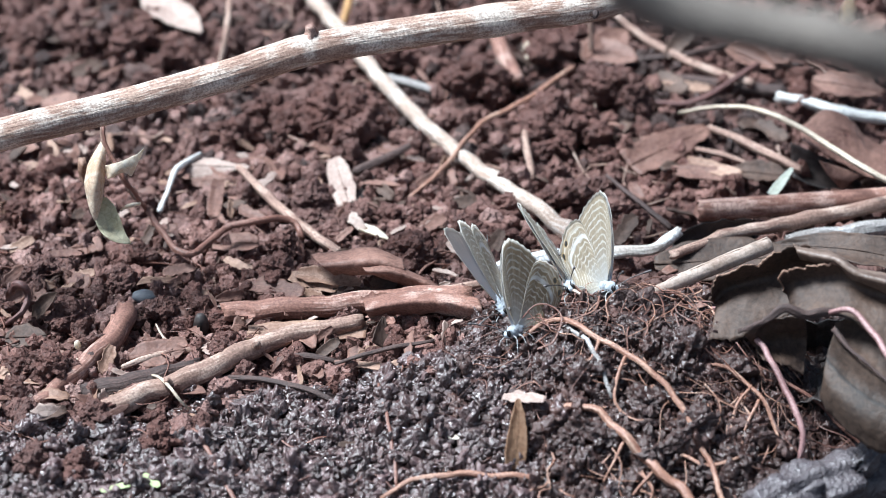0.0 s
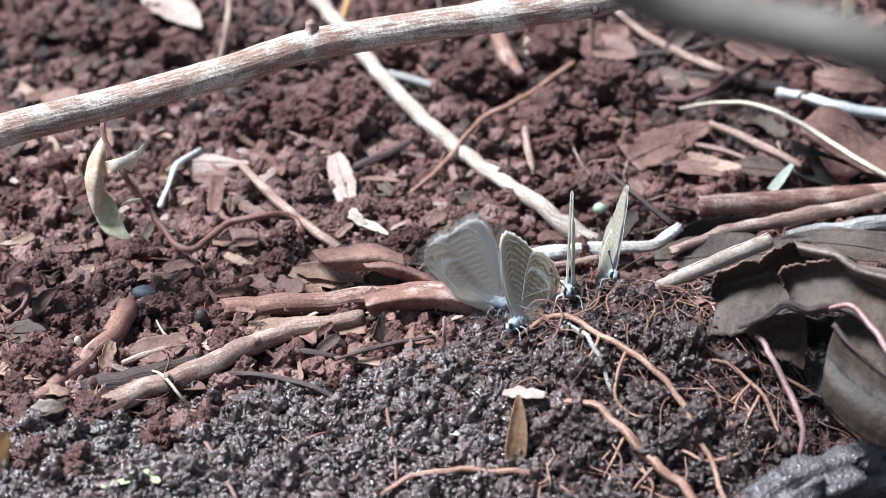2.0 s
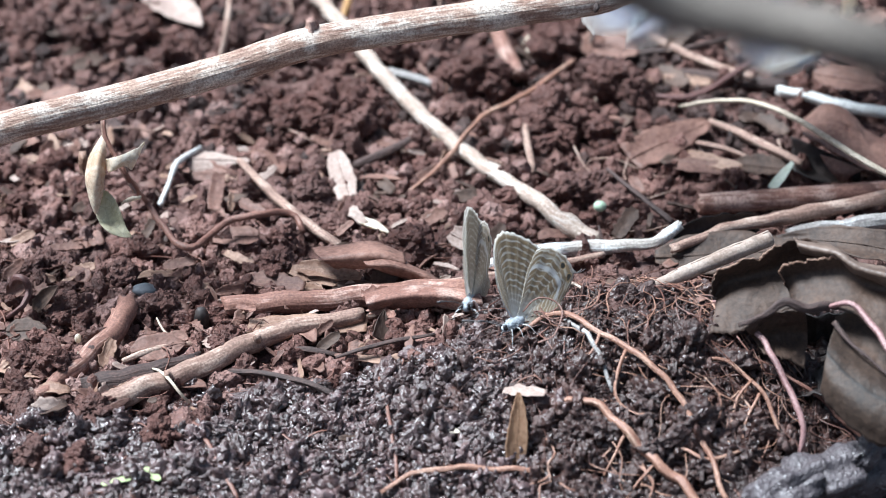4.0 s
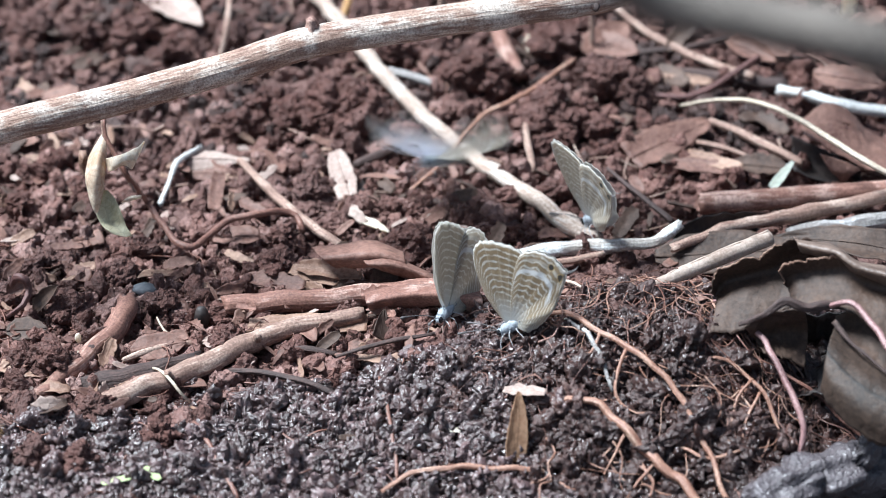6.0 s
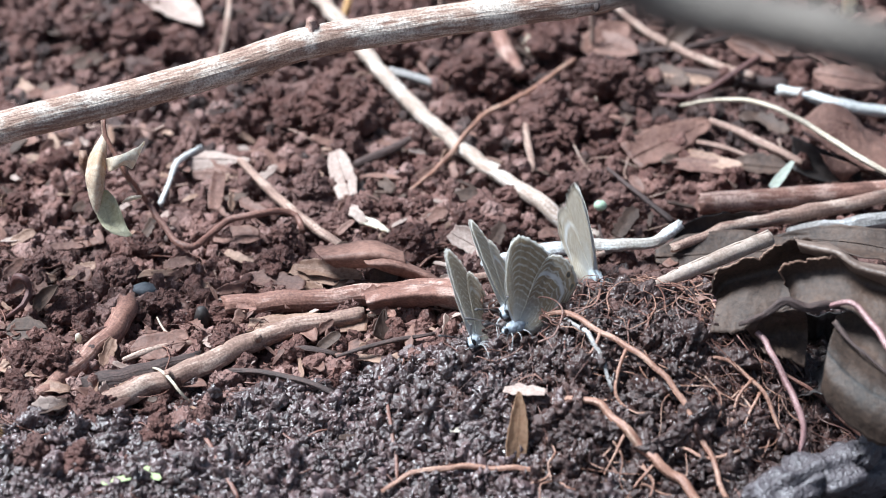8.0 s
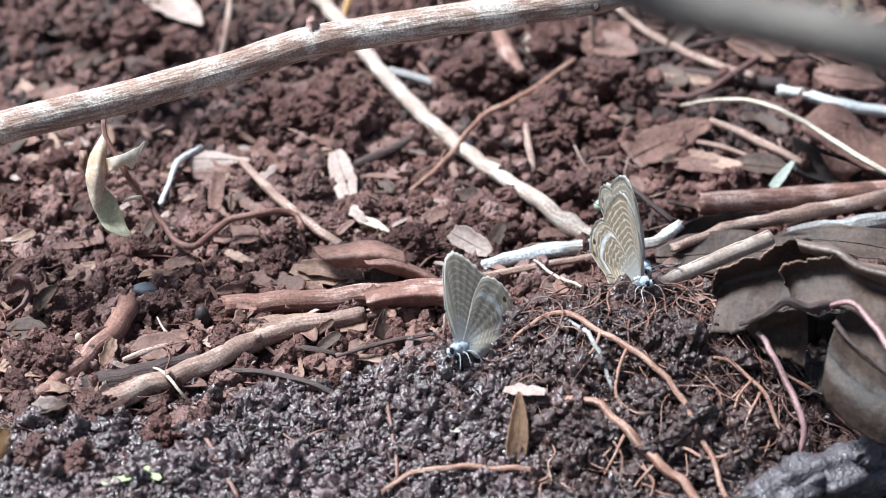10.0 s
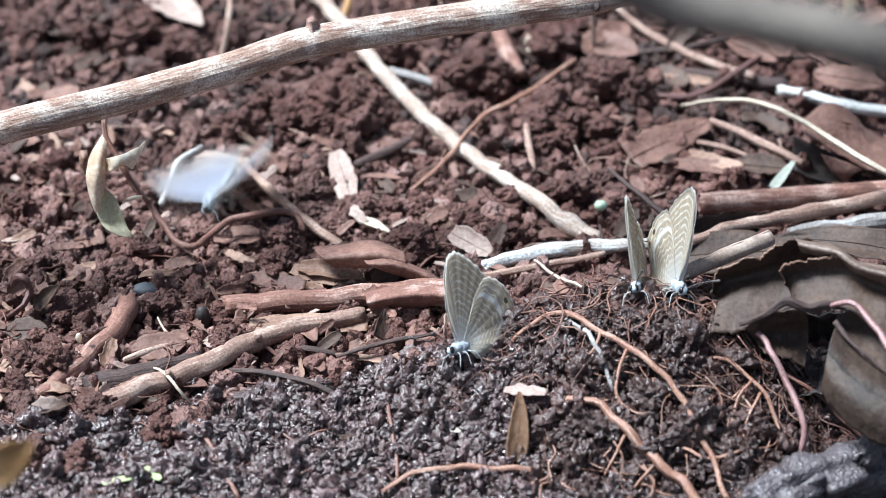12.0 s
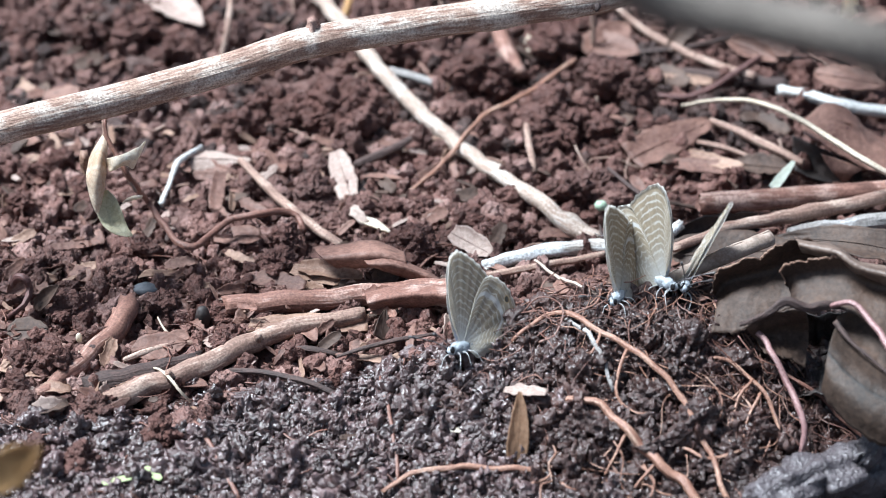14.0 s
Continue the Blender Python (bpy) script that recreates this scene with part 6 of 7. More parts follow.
def make_butterfly():
    ob = tagged(new("butterfly"), "small brown and white banded butterfly drinking on wet soil", "butterfly", "butterflies on the mound")
    v, f = blob([((-0.4, 0, 2.9), (1.8, 0.75, 1.0)), ((0.7, 0, 2.9), (1.15, 0.8, 0.95))])
    part("thorax", mesh_of("thorax", v, f, FUR), ob, "furry pale grey thorax")
    v, f = blob([((-2.4 - 1.1 * k, 0, 2.9 + 0.16 * k), (1.1, 0.72 - 0.07 * k, 0.78 - 0.08 * k)) for k in range(5)])
    part("abdomen", mesh_of("abdomen", v, f, FUR), ob, "pale grey abdomen")
    v, f = blob([((2.0, 0, 2.75), (0.65, 0.66, 0.65))])
    head = part("head", mesh_of("head", v, f, FUR), ob, "pale furry head")
    for s in (1, -1):
        v, f = blob([((2.2, 0.5 * s, 2.85), (0.46, 0.32, 0.55))], 2, 0)
        part("eye", mesh_of("eye", v, f, EYE_BLACK), head, "black eye")
        v, f, u = tube_data([(2.4, 0.3 * s, 3.3), (4.2, 1.2 * s, 4.6), (6.4, 2.2 * s, 5.6), (7.6, 2.6 * s, 6.0)], (0.09, 0.08, 0.08, 0.22), 6, 0.1, 0.35, 5, 0.1)
        part("antenna", mesh_of("antenna", v, f, FEELER, u), head, "dark banded antenna with a club")
        for x, reach in ((1.3, 1.6), (0.3, 0.2), (-0.8, -1.3)):
            v, f, u = tube_data([(x, 0.5 * s, 2.3), (x + reach * 0.4, 1.7 * s, 1.9), (x + reach, 2.2 * s, 0.0)], (0.09, 0.065, 0.045), 6, 0.1, 0.4, 6, 0.1)
            part("leg", mesh_of("leg", v, f, LEG_WHITE, u), ob)
        part("forewing", wing_mesh("forewing", FORE, s, FORE_UNDER), ob, "beige forewing with white wavy bars", pose(0.0002, 0.00022 * s, HINGE * MM))
        hind = part("hindwing", wing_mesh("hindwing", HIND, s, HIND_UNDER, off=0.12), ob, "beige hindwing with a white band and dark eyespots", pose(-0.0002, 0.00025 * s, HINGE * MM))
        v, f, u = tube_data([(-12.5, 0.15 * s, 3.4), (-13.8, 0.2 * s, 3.1), (-14.8, 0.3 * s, 3.3)], (0.1, 0.07, 0.05), 5, 0.1, 0.4, 4, 0.1)
        part("tail", mesh_of("tail", v, f, FEELER, u), hind, "thread-like dark tail")
    return ob


first = make_butterfly()
flies = [first] + [copy_thing(first, pose(0, 0, 0)) for _ in range(4)]


def grown(fly, size):
    """Each butterfly has its own size."""
    for piece in fly.children_recursive:
        piece.data = piece.data.copy()
        piece.data.transform(Matrix.Diagonal((size, size, size, 1)))
        piece.matrix_basis.translation *= size


for fly, size in zip(flies, (1.06, 0.98, 1.06, 1.03, 1.04)):
    grown(fly, size)
# one of them has browner wings than the rest
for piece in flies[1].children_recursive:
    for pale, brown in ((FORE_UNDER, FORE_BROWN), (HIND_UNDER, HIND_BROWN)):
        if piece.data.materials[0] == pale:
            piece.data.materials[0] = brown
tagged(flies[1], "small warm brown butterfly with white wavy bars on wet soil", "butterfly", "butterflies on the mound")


def motions():
    """All that moves: the butterflies, their wings and a leaf that sways close before the lens."""
    # feet in millimetres, then turns in degrees
    ways = {
        0: [
            (0, 11.1, -32, 8.2, 31.1, -1.3, -86.9), (0.1, 11.1, -32, 8.2, 31.1, -1.3, -86.9), (0.15, 6.3, -21.4, 1.6, 24.1, -3.8, -123.5),
            (0.2, 1.5, -10.8, -5.1, 20, -10, -160), (0.3, -39.6, 8.6, 7.9, 30, -10, -170), (0.35, -49.9, 8.9, 12.2, 7.6, -30.9, 156.2),
            (0.4, -60.3, 9.2, 16.4, 0, -60, 120), (0.5, -53.3, 5.6, 9.2, 20, -20, 60), (0.6, -35.7, 32.3, 24.4, 0, -30, 40),
            (0.7, -41.1, 39.8, 17.4, 20, -0, 30), (0.8, -27.9, 44.6, 4.4, 0, 10, -30), (0.9, -9.6, 16.4, 3.9, 10, -0, -60),
            (1, -13.4, 10.5, 6.6, -20, -0, -20), (1.1, -6, 15.5, 10.1, 30, -0, 10), (1.2, 13.5, 11.3, 9.5, 0, -10, 20),
            (1.3, 9, 4.6, 6.4, -20, -0, 0), (1.4, 15.3, 7.9, 10, 0, -0, -10), (1.5, 29.7, -9.4, 4.8, -26, -6, 8),
            (1.533, 33.7, -10.6, 3.6, -19.1, 14.1, 50.8), (1.567, 37.8, -11.8, 2.4, 7.1, 22.6, 112.6), (1.6, 41.8, -12.9, 1.3, 25, 10, 160),
            (1.7, 59.1, 14.8, 8.1, 0, -10, 100), (1.8, 62.5, 35, 13.9, 0, -20, 130), (1.9, 43.7, 48.5, 14.9, 0, -20, 170),
            (2, 39.4, 55.4, 16.6, 0, -20, 170), (2.1, 22.5, 57.4, 29.7, 0, -0, -160), (2.2, 1.8, 55.1, 23.9, 0, -0, -100),
            (2.3, -5.3, 20.3, 11.2, 0, -0, -40), (2.4, 3.5, 13.5, 7.8, 15, -0, -20), (2.5, 27.1, 10.1, 12.2, 30, -0, -10),
            (2.6, 33, 7.2, 10.7, 0, -0, -30), (2.7, 27.8, 7, 9.7, 0, -0, -90), (2.8, 28.8, 4.5, 5.5, 0, -0, -110),
            (3, 25, -35.2, 21.1, -21.5, -14.4, -78.6), (3.1, 23.8, -0.6, 2.3, 0, -0, -90), (3.2, 26.5, -37.2, 18.3, -6.7, -38.2, -71.7),
            (3.35, 33.2, -10.9, 16.8, -7.6, -27.8, -24.1), (3.5, 39.9, 15.4, 15.3, 0, -20, 20), (3.8, 62.3, 42.4, 29.8, 0, -0, 30),
            (4.05, 68.5, 55.8, 37.1, 0, -0, 75), (4.3, 74.7, 69.2, 44.3, 0, -0, 120), (4.6, 66.5, 61.9, 37.5, 0, -0, 160),
            (4.9, 58.4, 54.5, 30.6, 0, -0, -160), (5.2, 31, 15.4, 14.6, 0, -0, -130), (5.3, 25.3, 3, 2.6, 0, -0, -100),
            (5.4, 43.1, 3.8, 6.6, 0, -0, -30), (5.45, 35.2, 2.4, 6.9, -11.1, 9.3, -87.1), (5.5, 27.3, 0.9, 7.1, -25, 5, -145),
            (5.55, 27.5, 0.4, 5.2, -15.8, 27.5, 174.5), (5.6, 27.8, -0, 3.3, -28.4, 49.6, 123.3), (5.7, 27.1, 0.2, 3.1, -21.4, 33.1, 116.7),
            (6, 26.8, -0.2, 3.1, -17.8, 31.9, 115.3), (6.2, 26.8, -0.2, 3.1, -17.8, 31.9, 115.3), (6.5, 26.3, -1.1, 3.1, -12.5, 33.9, 114.5),
            (6.8, 26.3, -1.1, 3.1, -12.5, 33.9, 114.5), (7, 27.2, -1.3, 3.4, -57.3, 60.4, 118.3), (7.1, 25.7, -5.8, 3, 20.4, 46.7, -140.2),
            (7.2, 24.1, -10.3, 2.5, 25.8, 1.9, -102.6), (7.5, 23.9, -10.4, 2.6, 12.9, -0.4, -83.5), (7.7, 23.9, -10.4, 2.6, 12.9, -0.4, -83.5),
            (8, 25.7, -18.4, 2.7, 4.1, -15.8, -69.6), (8.2, 26.6, -35.4, 12.1, 4.4, -10.8, -68.9), (8.6, 26.6, -35.4, 12.1, 4.4, -10.8, -68.9),
            (9.6, 30.3, -30.5, 12.2, 0.3, -3.6, -67.9), (10.3, 33.5, -13.7, 5.4, 13.8, 0.3, -60.6), (10.5, 32.9, -7, 3.3, -20.8, 38.3, -67.4),
            (10.7, 33.3, -9.3, 2.5, -20, 35.9, -76.7), (11, 32.5, -32.2, 13.1, -9.5, 26, -76.5), (11.2, 33.4, -33.1, 13, -27.7, 19.4, -82.5),
            (11.5, 35.6, -34.7, 13, -15.9, -4.1, -70.3), (12, 36.3, -37.3, 12.9, -17.8, -16.6, -70.4),
            (12.5, 36.4, -37.9, 12.8, -15.4, -20.3, -70.5), (12.7, 36.4, -37.9, 12.8, -15.4, -20.3, -70.5),
            (13, 34.7, -36.9, 13.2, -18.2, -13.6, -60.5), (13.5, 33.9, -36.5, 13.2, -16, -9.4, -56.2), (14, 34.6, -36.4, 13.2, -10.6, -9, -49.2),
        ],
        1: [
            (0, 12.1, -40.9, 8.5, 26, -11.4, -132.6), (0.2, 12.1, -40.9, 8.5, 26, -11.4, -132.6), (0.5, 12.1, -40.6, 8.6, 24.5, -9.4, -130.1),
            (1.5, 12.2, -40, 8.7, 24.7, -8.8, -128.9), (2.5, 12.4, -40.2, 8.7, 26.5, -12.6, -128.7), (3, 12.3, -40.3, 8.6, 26.1, -12.7, -128.7),
            (3.4, 12.3, -40.3, 8.6, 26.1, -12.7, -128.7), (5, 12.1, -41.1, 8.7, 14.4, 34.7, 170.8), (5.5, 12.1, -41.4, 8.8, 14.4, 34.7, 170.8),
            (6.5, 12, -41.4, 8.8, 15.7, 33.6, 173.3), (7, 11.6, -41, 8.6, -0.2, 27.2, -176), (7.5, 11.9, -40.7, 8.7, 1.8, 15.9, -156),
            (7.7, 11.9, -40.7, 8.7, 1.8, 15.9, -156), (8, 11.7, -41.6, 8.5, 16.7, -3.3, -144.2), (8.2, 11.4, -41.7, 8.5, 18.2, -7.8, -139.1),
            (8.6, 11.4, -41.7, 8.5, 18.2, -7.8, -139.1), (8.7, 13.4, -31.4, 7.9, 14.2, -1.8, -95.7), (8.8, 15.5, -21.5, 7.3, 11.2, -16, -32),
            (8.9, 17.6, -11.5, 6.6, 0, -20, 20), (9.3, 30, -12.3, 11, 0, -10, 0), (9.8, 31.6, -35.8, 13.1, -5.9, -21.9, -55.1),
            (10.3, 32, -35.7, 13.1, -2.9, -21.1, -53.9), (10.5, 32.1, -35.7, 13.1, -3.1, -22, -53.8), (11, 31.5, -36, 13.1, -7.3, -14.3, -54.6),
            (11.5, 31.9, -36.6, 13.1, -5.9, -23.1, -68.6), (12, 30.7, -36.9, 12.8, 14.3, -25.6, -103.7),
            (12.5, 30.6, -36.8, 12.8, 13.5, -19.2, -109.3), (13, 29, -39.2, 12.4, 15, -2.9, -108.1), (13.5, 27.9, -39.2, 12.3, 20, -15.5, -117.9),
            (14, 27.9, -38.6, 12.3, 16.8, -6.4, -118),
        ],
        2: [
            (0, 22.2, -29.6, 9.9, 34, -23.1, -92), (0.2, 22.2, -29.6, 9.9, 34, -23.1, -92), (0.4, 19.8, -36.2, 11.3, 9.1, -26.5, -105.6),
            (1, 19.7, -35.8, 11.2, 8.3, -28.5, -104.7), (1.5, 19.7, -35.5, 11.2, 0.8, -26.6, -96.5), (2.5, 20.3, -35.1, 11.4, 1.7, -25.7, -94.8),
            (2.8, 20.3, -35.1, 11.4, 1.7, -25.7, -94.8), (3, 20.4, -37.6, 11.3, 17.4, -24.7, -97.9), (3.2, 19, -37.4, 11, 20.1, -22.4, -99),
            (3.5, 15.6, -3.6, 11.2, 0, -20, -160), (3.7, 26, 9.5, 19.1, -0, -20, 130), (3.9, 36.4, 22.7, 27.1, 0, -20, 60),
            (4.4, 71.8, 49.1, 47.5, 0, -0, 30), (5, 210, 200, 0.2, 0, -0, 30), (14, 210, 200, 0.2, 0, -0, 30),
        ],
        3: [
            (0, 26.2, -34.3, 12.2, -15.4, -21.9, -56.2), (0.2, 26.2, -34.3, 12.2, -15.4, -21.9, -56.2),
            (0.4, 26.5, -31.6, 11.8, -18.2, -33.2, -80.5), (1.5, 26.5, -31.6, 11.8, -16.5, -33.2, -82.1),
            (2.5, 26.6, -31.7, 11.9, -15.5, -34.6, -80.6), (3, 26.7, -32.2, 12.1, -10.8, -31.9, -82.9),
            (3.3, 26.7, -32.2, 12.1, -10.8, -31.9, -82.9), (3.45, 33.8, -15.5, 12.1, -5.5, -19.2, -26.7), (3.6, 40.9, 1.9, 12, 0, -20, 30),
            (4.1, 70.8, 26.9, 24.3, 0, -0, 30), (4.7, 101.2, 35.8, 31.9, 0, -0, 100), (5.4, 86.8, 37.9, 29.6, 0, -0, 170),
            (5.6, 74.2, 37.2, 23.3, 0, -0, 180), (5.7, 61.8, 29.7, 15.9, 0, -0, -170), (5.8, 22.4, 30.2, 20.1, 0, -0, 180),
            (5.9, 1.6, 9.5, 12.4, 0, -0, -170), (6, -1.9, 3.8, 11.8, 20, -20, -130), (6.1, -15.1, 2.6, 11, 0, -0, -80),
            (6.2, -5.6, -12.6, 3.8, 10, -0, -20), (6.3, -0.7, -33.5, 6.5, 2.9, 2.6, -74.2), (6.4, 1.2, -36.7, 5.7, 0.9, -13.4, -65.7),
            (6.5, 1.4, -37.1, 5.7, 1.1, -13.8, -65.1), (6.8, 1.4, -38.6, 5.7, -5.3, -16.6, -67.4), (7, 7.7, -42.6, 7.2, -5.6, -18, -59.2),
            (7.2, 6.3, -41.7, 6.2, 27.9, -19.1, -96.6), (7.5, 6.3, -42, 6.2, 33.7, -21.1, -101.9), (7.7, 6.3, -42, 6.2, 33.7, -21.1, -101.9),
            (8, 6, -42.2, 6.1, 27.3, -22.4, -106.2), (8.2, 5.6, -42.6, 5.8, 22.9, -20.7, -110), (8.7, 5.6, -42.6, 5.8, 22.9, -20.7, -110),
            (9.5, 3.3, -46.6, 7.4, 29.9, -15.3, -132.9), (10.3, 3.2, -46.4, 7.4, 32, -14.2, -136.4), (11, 3.2, -46.3, 7.4, 33.6, -14.9, -137.6),
            (12.5, 3.2, -46.4, 7.4, 31.2, -15, -136.5), (14, 3.1, -46.3, 7.4, 28.8, -14.7, -136.2),
        ],
        4: [
            (0, -125.6, 37.2, 48.5, 0, -0, 0), (0.4, -88.2, 24, 23, 20, -0, -20), (0.5, -73.7, 25.4, 22.2, 0, -0, 20),
            (0.6, -34.3, 36.4, 22.6, 0, -20, 10), (0.8, -18.5, 54, 46.1, 0, -0, 30), (1.4, -33.6, 53.1, 46.2, 0, -0, -40),
            (1.6, -26, 37.5, 23.6, 0, -0, -60), (1.7, -4, 17.1, 15.5, 0, -0, -30), (1.8, 2.2, 12, 14.6, 0, 20, -80),
            (1.9, -11.3, -0, 6.1, 0, -0, -10), (2, 9.6, -34.1, 9, 9.2, -3.3, -34.5), (2.2, 10.4, -34, 9.4, -21.6, -26.3, -27.2),
            (2.5, 10.2, -33.4, 9.2, -22.8, -22.5, -23.6), (2.7, 10.2, -33.4, 9.2, -22.8, -22.5, -23.6), (2.9, 10, -32.4, 8.1, -9.2, -29.4, -56.9),
            (3.03, 10, -32.4, 8.1, -9.2, -29.4, -56.9), (3.2, 7.9, -29.7, 6.6, 3.2, -20.9, -88.1), (3.4, 7.9, -29.7, 6.6, 3.2, -20.9, -88.1),
            (4.6, 1.2, -30.7, 5.1, 5.7, 6.9, -124.9), (5.5, 1.2, -31, 5.2, 6.3, 6.9, -126.8), (6.2, 1, -32.2, 5.4, 8.7, 4.7, -117.7),
            (6.4, 3.5, -28.3, 5.6, -1.7, -8.5, -86.9), (6.5, 4, -27.5, 5.5, 5.5, -10.1, -86.1), (6.8, 5.9, -34.3, 7.1, -1.8, -3, -79.8),
            (7, 9, -37.2, 8.2, 0.8, 1.5, -74.7), (7.3, 11, -35.7, 8.7, 20.2, -7, -86.4), (7.5, 11.1, -35.3, 8.9, 22.4, -6.1, -86.4),
            (7.7, 11.1, -35.3, 8.9, 22.4, -6.1, -86.4), (8, 11.1, -38, 9.1, 26.6, -19.7, -98.1), (8.2, 10.3, -39.3, 8.8, 32.6, -19.3, -116.3),
            (8.5, 10.3, -39.3, 8.8, 32.6, -19.3, -116.3), (8.65, 4.6, -21.6, 8.9, 7.2, -12.3, -146.9), (8.8, -1.5, -3.3, 9.2, 0, -20, 150),
            (9.3, -28.9, 29.4, 18.4, 0, -10, 140), (9.8, -60.2, 55.5, 33.3, 0, -0, 90), (10, -62.8, 52.4, 27.5, 0, -0, 15),
            (10.2, -65.4, 49.2, 21.6, 0, -0, -60), (10.3, -58.2, 42.7, 18, 0, -0, -30), (10.4, -33.2, 41.5, 1.2, 2.4, 3.6, 9.6),
            (10.5, -33.3, 39.9, 1.1, -8, 11.2, 28.4), (11, -33.4, 38.8, 1, -16.1, 17.3, 26.1), (11.5, -34.3, 38.8, 1, -14.4, 18.6, 28),
            (11.6, -34.3, 38.8, 1, -14.4, 18.6, 28), (11.7, -35.2, 46.9, 8.5, 0, -20, 60), (11.8, -31.9, 50.1, 13.9, 0, -20, 120),
            (11.85, -34.9, 46.6, 14.1, -3.7, -10, 160.6), (11.9, -38, 43.1, 14.3, 0, -0, -160), (12, -38.7, 6.9, 2.7, 30, 10, -120),
            (12.05, -38.4, 4.4, 3.4, 6.8, -4.2, -81.1), (12.1, -38.1, 1.8, 4, -20, -0, -40), (12.2, -8.9, -17.8, -3.6, 0, -0, -30),
            (12.3, -11.1, -1, 5.7, 20, -30, 30), (12.4, -7.7, 4.4, 9.5, 0, -0, 0), (12.5, 17, -1.3, 9, 38, -5, 10),
            (12.6, 31.7, -4.9, 9.5, 0, -0, -10), (12.7, 36.9, -6.1, 7.2, 10.9, 13.5, -53.8), (12.8, 36.7, -20.9, 10.2, -32.2, -5, -60.6),
            (12.9, 36.4, -35.7, 13.2, -76.9, -23, -52.5), (13, 38.5, -36.6, 12.5, -12.7, -15, -77.3), (13.2, 38.1, -37, 12.6, -18.2, -15.7, -80.1),
            (13.5, 36.5, -35.9, 13.2, -38.6, -24.3, -99.4), (14, 36.4, -37.1, 13.2, -27.9, -29.1, -93.6),
        ],
    }
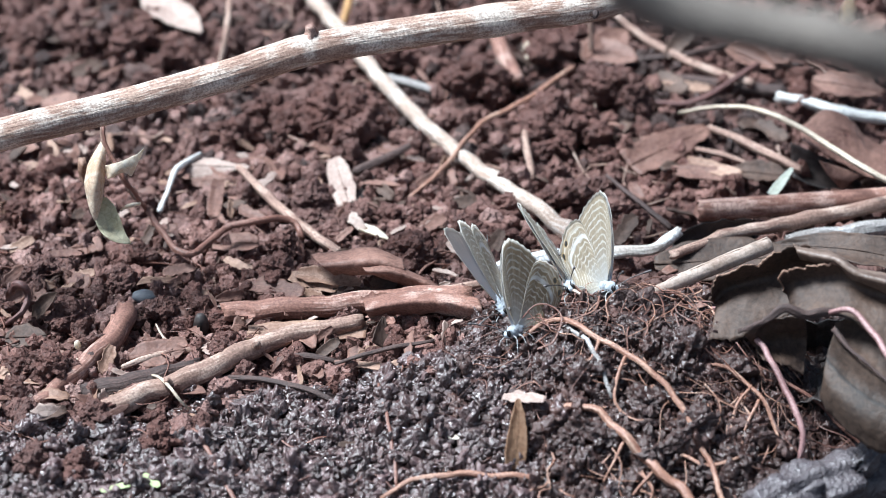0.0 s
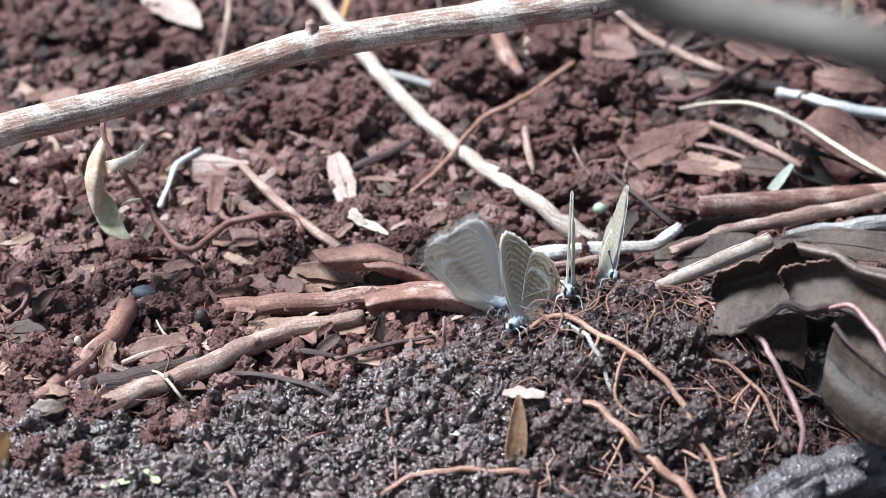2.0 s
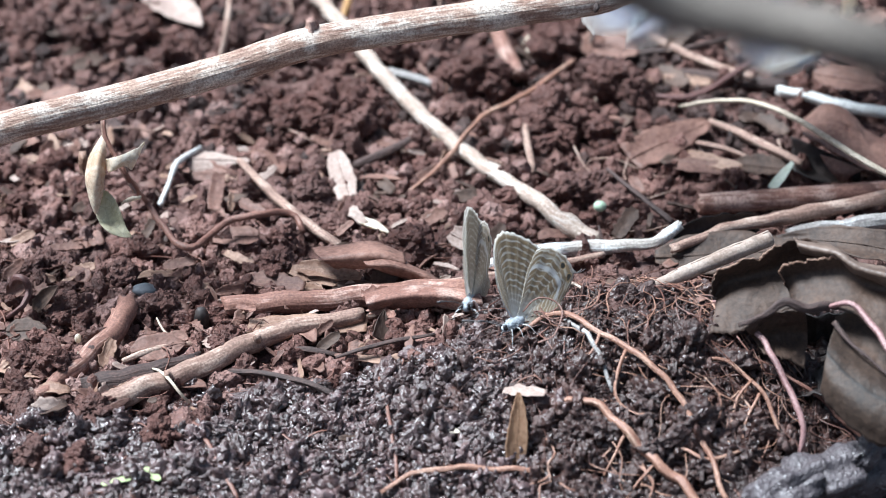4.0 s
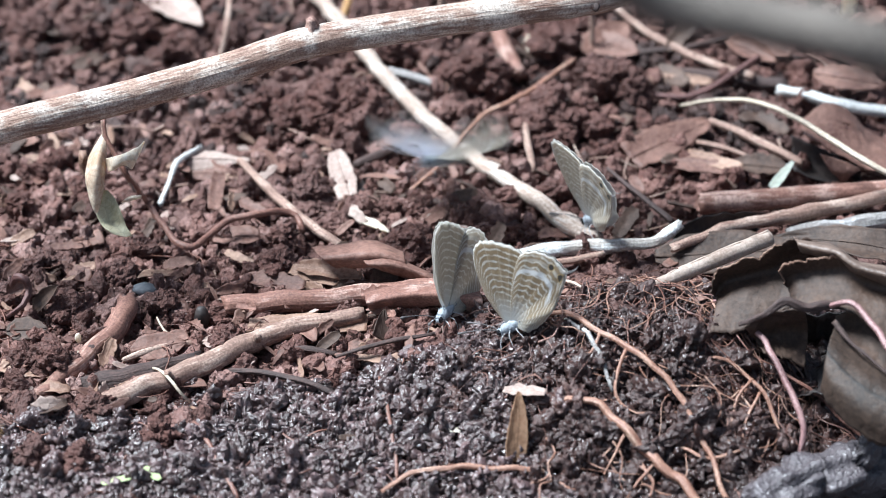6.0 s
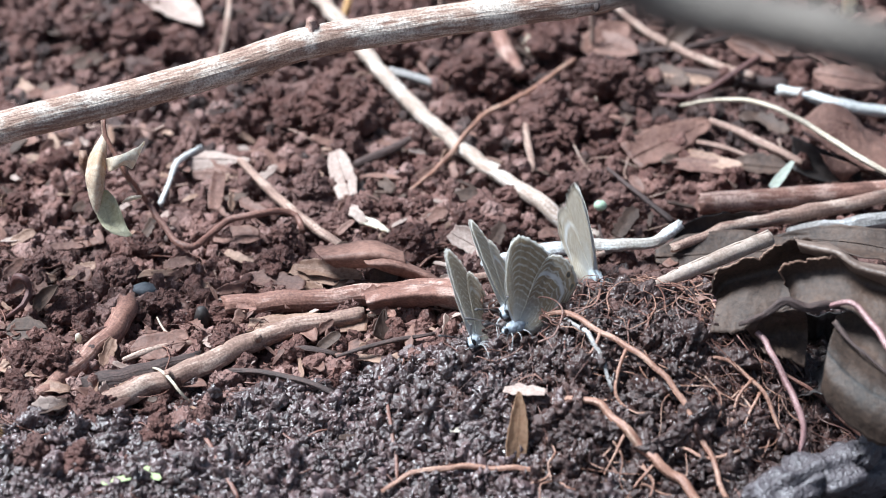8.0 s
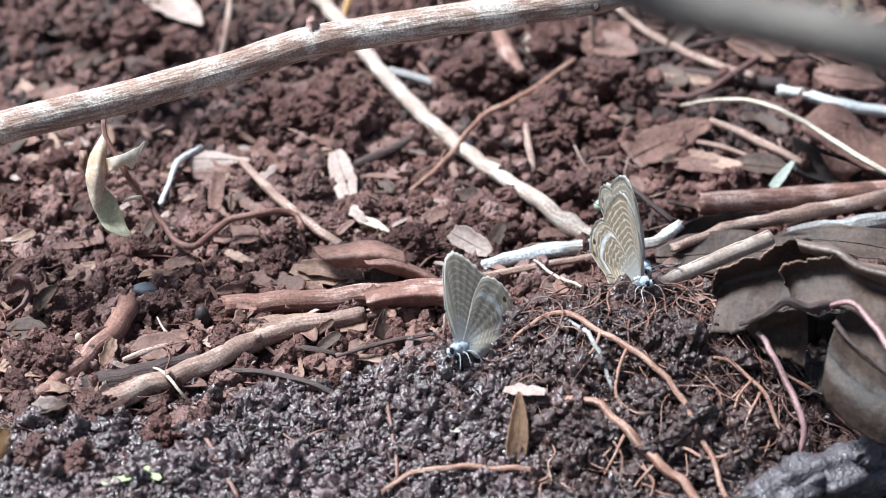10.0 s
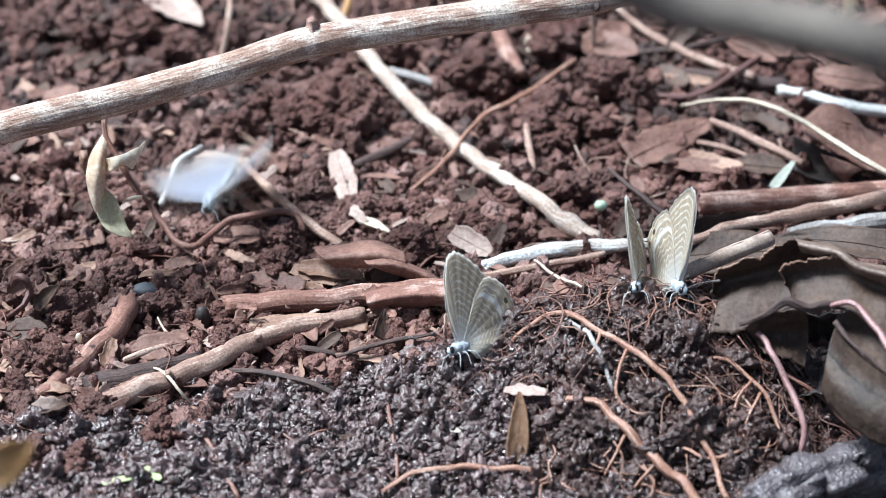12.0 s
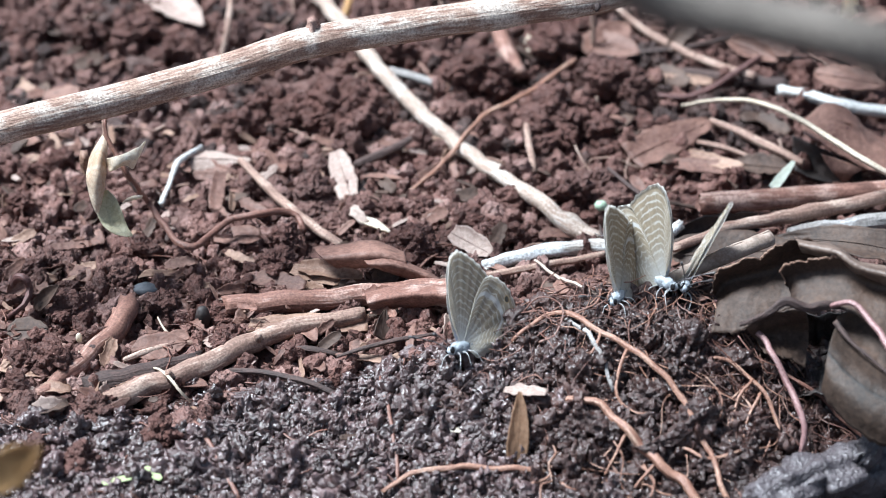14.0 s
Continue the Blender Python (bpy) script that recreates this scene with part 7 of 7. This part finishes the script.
    # how far each pair of wings is open, degrees from closed
    opens = {
        0: [(0, 4), (0.1, 5), (0.2, 60), (0.3, 80), (0.333, 8), (0.367, 80), (0.4, 8), (0.433, 80), (0.467, 8), (0.5, 80), (0.533, 8), (0.567, 80), (0.6, 8), (0.633, 80), (0.667, 8), (0.7, 80), (0.733, 8), (0.767, 80), (0.8, 8), (0.833, 80), (0.867, 8), (0.9, 80), (0.933, 8), (1, 80), (1.033, 8), (1.067, 80), (1.1, 8), (1.133, 80), (1.167, 8), (1.2, 80), (1.233, 8), (1.267, 80), (1.3, 8), (1.333, 80), (1.367, 8), (1.4, 80), (1.433, 8), (1.5, 78), (1.6, 12), (1.7, 75), (1.733, 20), (1.767, 75), (1.8, 20), (1.833, 75), (1.867, 20), (1.9, 75), (1.933, 20), (1.967, 75), (2, 20), (2.033, 75), (2.067, 20), (2.1, 75), (2.133, 20), (2.167, 75), (2.2, 20), (2.233, 75), (2.267, 20), (2.3, 75), (2.333, 20), (2.367, 75), (2.4, 20), (2.433, 75), (2.467, 20), (2.5, 75), (2.533, 20), (2.567, 75), (2.6, 20), (2.633, 75), (2.667, 20), (2.7, 75), (2.733, 20), (2.767, 75), (2.8, 20), (2.833, 75), (2.867, 20), (2.9, 75), (2.933, 20), (3, 8), (3.1, 60), (3.2, 8), (3.3, 80), (3.333, 8), (3.367, 80), (3.4, 8), (3.433, 80), (3.467, 8), (3.5, 80), (3.533, 8), (3.567, 80), (3.6, 8), (3.633, 80), (3.667, 8), (3.7, 80), (3.733, 8), (3.767, 80), (3.8, 8), (3.833, 80), (3.867, 8), (3.9, 80), (3.933, 8), (3.967, 80), (4.1, 20), (4.9, 20), (5.033, 80), (5.067, 5), (5.1, 80), (5.133, 5), (5.167, 80), (5.2, 5), (5.233, 80), (5.267, 5), (5.3, 80), (5.333, 5), (5.367, 80), (5.4, 5), (5.433, 80), (5.467, 5), (5.5, 80), (5.533, 5), (5.6, 10), (5.7, -0.5), (6.8, -0.5), (6.9, 10), (7, 4), (7.2, -0.5), (10.2, -0.5), (14, -0.5)],
        1: [(0, -0.6), (8.6, -0.6), (8.7, 8), (8.733, 80), (8.767, 8), (8.8, 80), (8.833, 8), (8.867, 80), (8.9, 8), (8.933, 80), (8.967, 8), (9, 80), (9.033, 8), (9.067, 80), (9.1, 8), (9.133, 80), (9.167, 8), (9.2, 80), (9.233, 8), (9.267, 80), (9.3, 8), (9.333, 80), (9.367, 8), (9.4, 80), (9.433, 8), (9.467, 80), (9.5, 8), (9.533, 80), (9.567, 8), (9.6, 80), (9.633, 8), (9.667, 80), (9.8, -0.6), (14, -0.6)],
        2: [(0, -0.5), (3.2, -0.4), (3.3, 8), (3.333, 80), (3.367, 8), (3.4, 80), (3.433, 8), (3.467, 80), (3.5, 8), (3.533, 80), (3.567, 8), (3.6, 80), (3.633, 8), (3.667, 80), (3.7, 8), (3.733, 80), (3.767, 8), (3.8, 80), (3.833, 8), (3.867, 80), (3.9, 8), (3.933, 80), (3.967, 8), (4, 80), (4.033, 8), (4.067, 80), (4.1, 8), (4.133, 80), (4.167, 8), (4.2, 80), (4.233, 8), (4.267, 80), (4.4, 4), (5, 3), (14, 3)],
        3: [(0, -0.5), (2.8, -0.5), (3, 5), (3.2, 6), (3.35, 8), (3.417, 8), (3.45, 80), (3.483, 8), (3.517, 80), (3.55, 8), (3.583, 80), (3.617, 8), (3.65, 80), (3.683, 8), (3.717, 80), (3.75, 8), (3.783, 80), (3.817, 8), (3.85, 80), (3.883, 8), (3.917, 80), (3.95, 8), (3.983, 80), (4.017, 8), (4.05, 80), (4.083, 8), (4.117, 80), (4.15, 8), (4.183, 80), (4.3, 20), (5.45, 20), (5.5, 8), (5.533, 80), (5.567, 8), (5.6, 80), (5.633, 8), (5.667, 80), (5.7, 8), (5.733, 80), (5.767, 8), (5.8, 80), (5.833, 8), (5.867, 80), (5.9, 8), (5.933, 80), (5.967, 8), (6, 80), (6.033, 8), (6.067, 80), (6.1, 8), (6.133, 80), (6.167, 8), (6.2, 80), (6.233, 8), (6.3, 20), (6.4, -0.4), (14, -0.5)],
        4: [(0, 30), (0.3, 80), (0.333, 8), (0.367, 80), (0.4, 8), (0.433, 80), (0.467, 8), (0.5, 80), (0.533, 8), (0.567, 80), (0.6, 8), (0.633, 80), (0.667, 8), (0.7, 80), (0.733, 8), (0.8, 30), (1.35, 30), (1.4, 80), (1.433, 8), (1.467, 80), (1.5, 8), (1.533, 80), (1.567, 8), (1.6, 80), (1.633, 8), (1.667, 80), (1.7, 8), (1.733, 80), (1.767, 8), (1.8, 80), (1.833, 8), (1.867, 80), (1.9, 8), (1.933, 80), (2, 4), (2.2, -0.4), (3, -0.4), (8.4, -0.4), (8.6, 80), (8.633, 8), (8.667, 80), (8.7, 8), (8.733, 80), (8.767, 8), (8.8, 80), (8.833, 8), (8.867, 80), (8.9, 8), (8.933, 80), (8.967, 8), (9, 80), (9.033, 8), (9.067, 80), (9.1, 8), (9.133, 80), (9.167, 8), (9.2, 80), (9.233, 8), (9.267, 80), (9.3, 8), (9.333, 80), (9.367, 8), (9.4, 80), (9.433, 8), (9.467, 80), (9.5, 8), (9.533, 80), (9.567, 8), (9.6, 80), (9.633, 8), (9.667, 80), (9.7, 8), (9.733, 80), (9.767, 8), (9.8, 80), (9.833, 8), (9.867, 80), (9.9, 8), (9.933, 80), (9.967, 8), (10, 80), (10.033, 8), (10.067, 80), (10.1, 8), (10.133, 80), (10.167, 8), (10.2, 80), (10.233, 8), (10.4, 8), (10.5, -0.4), (11.6, 0), (11.7, 80), (11.733, 8), (11.767, 80), (11.8, 8), (11.833, 80), (11.867, 8), (11.9, 80), (11.933, 8), (12, 80), (12.033, 8), (12.067, 80), (12.1, 8), (12.133, 80), (12.167, 8), (12.2, 80), (12.233, 8), (12.267, 80), (12.3, 8), (12.333, 80), (12.367, 8), (12.4, 80), (12.433, 8), (12.5, 58), (12.6, 30), (12.7, 14), (12.9, 16), (13, 1), (14, -0.3)],
    }
    for k, fly in enumerate(flies):
        walk(fly, [(t, pose(x * MM, y * MM, z * MM, *turn)) for t, x, y, z, *turn in ways[k]])
        for wing in fly.children:
            if wing.name.startswith(("forewing", "hindwing")):
                x, y, z = wing.matrix_basis.translation
                side = 1 if y > 0 else -1
                walk(wing, [(t, pose(x, y, z, -side * a)) for t, a in opens[k]])
    # the leaf's lean to the side, in degrees
    lean = [(0.0, -5.5), (0.8, -3.0), (1.5, 0.5), (2.2, 0.0), (3.0, 0.0), (4.2, -2.5), (5.5, -1.5), (6.5, -1.3), (7.5, -1.5), (9.0, -0.5), (10.5, 0.0), (11.0, 1.2), (11.8, 2.0), (12.5, 3.6), (13.2, 2.6), (14.0, 3.4)]
    x, y, z = swayer.matrix_basis.translation
    walk(swayer, [(t, pose(x, y, z, 0, a, 0)) for t, a in lean])


motions()
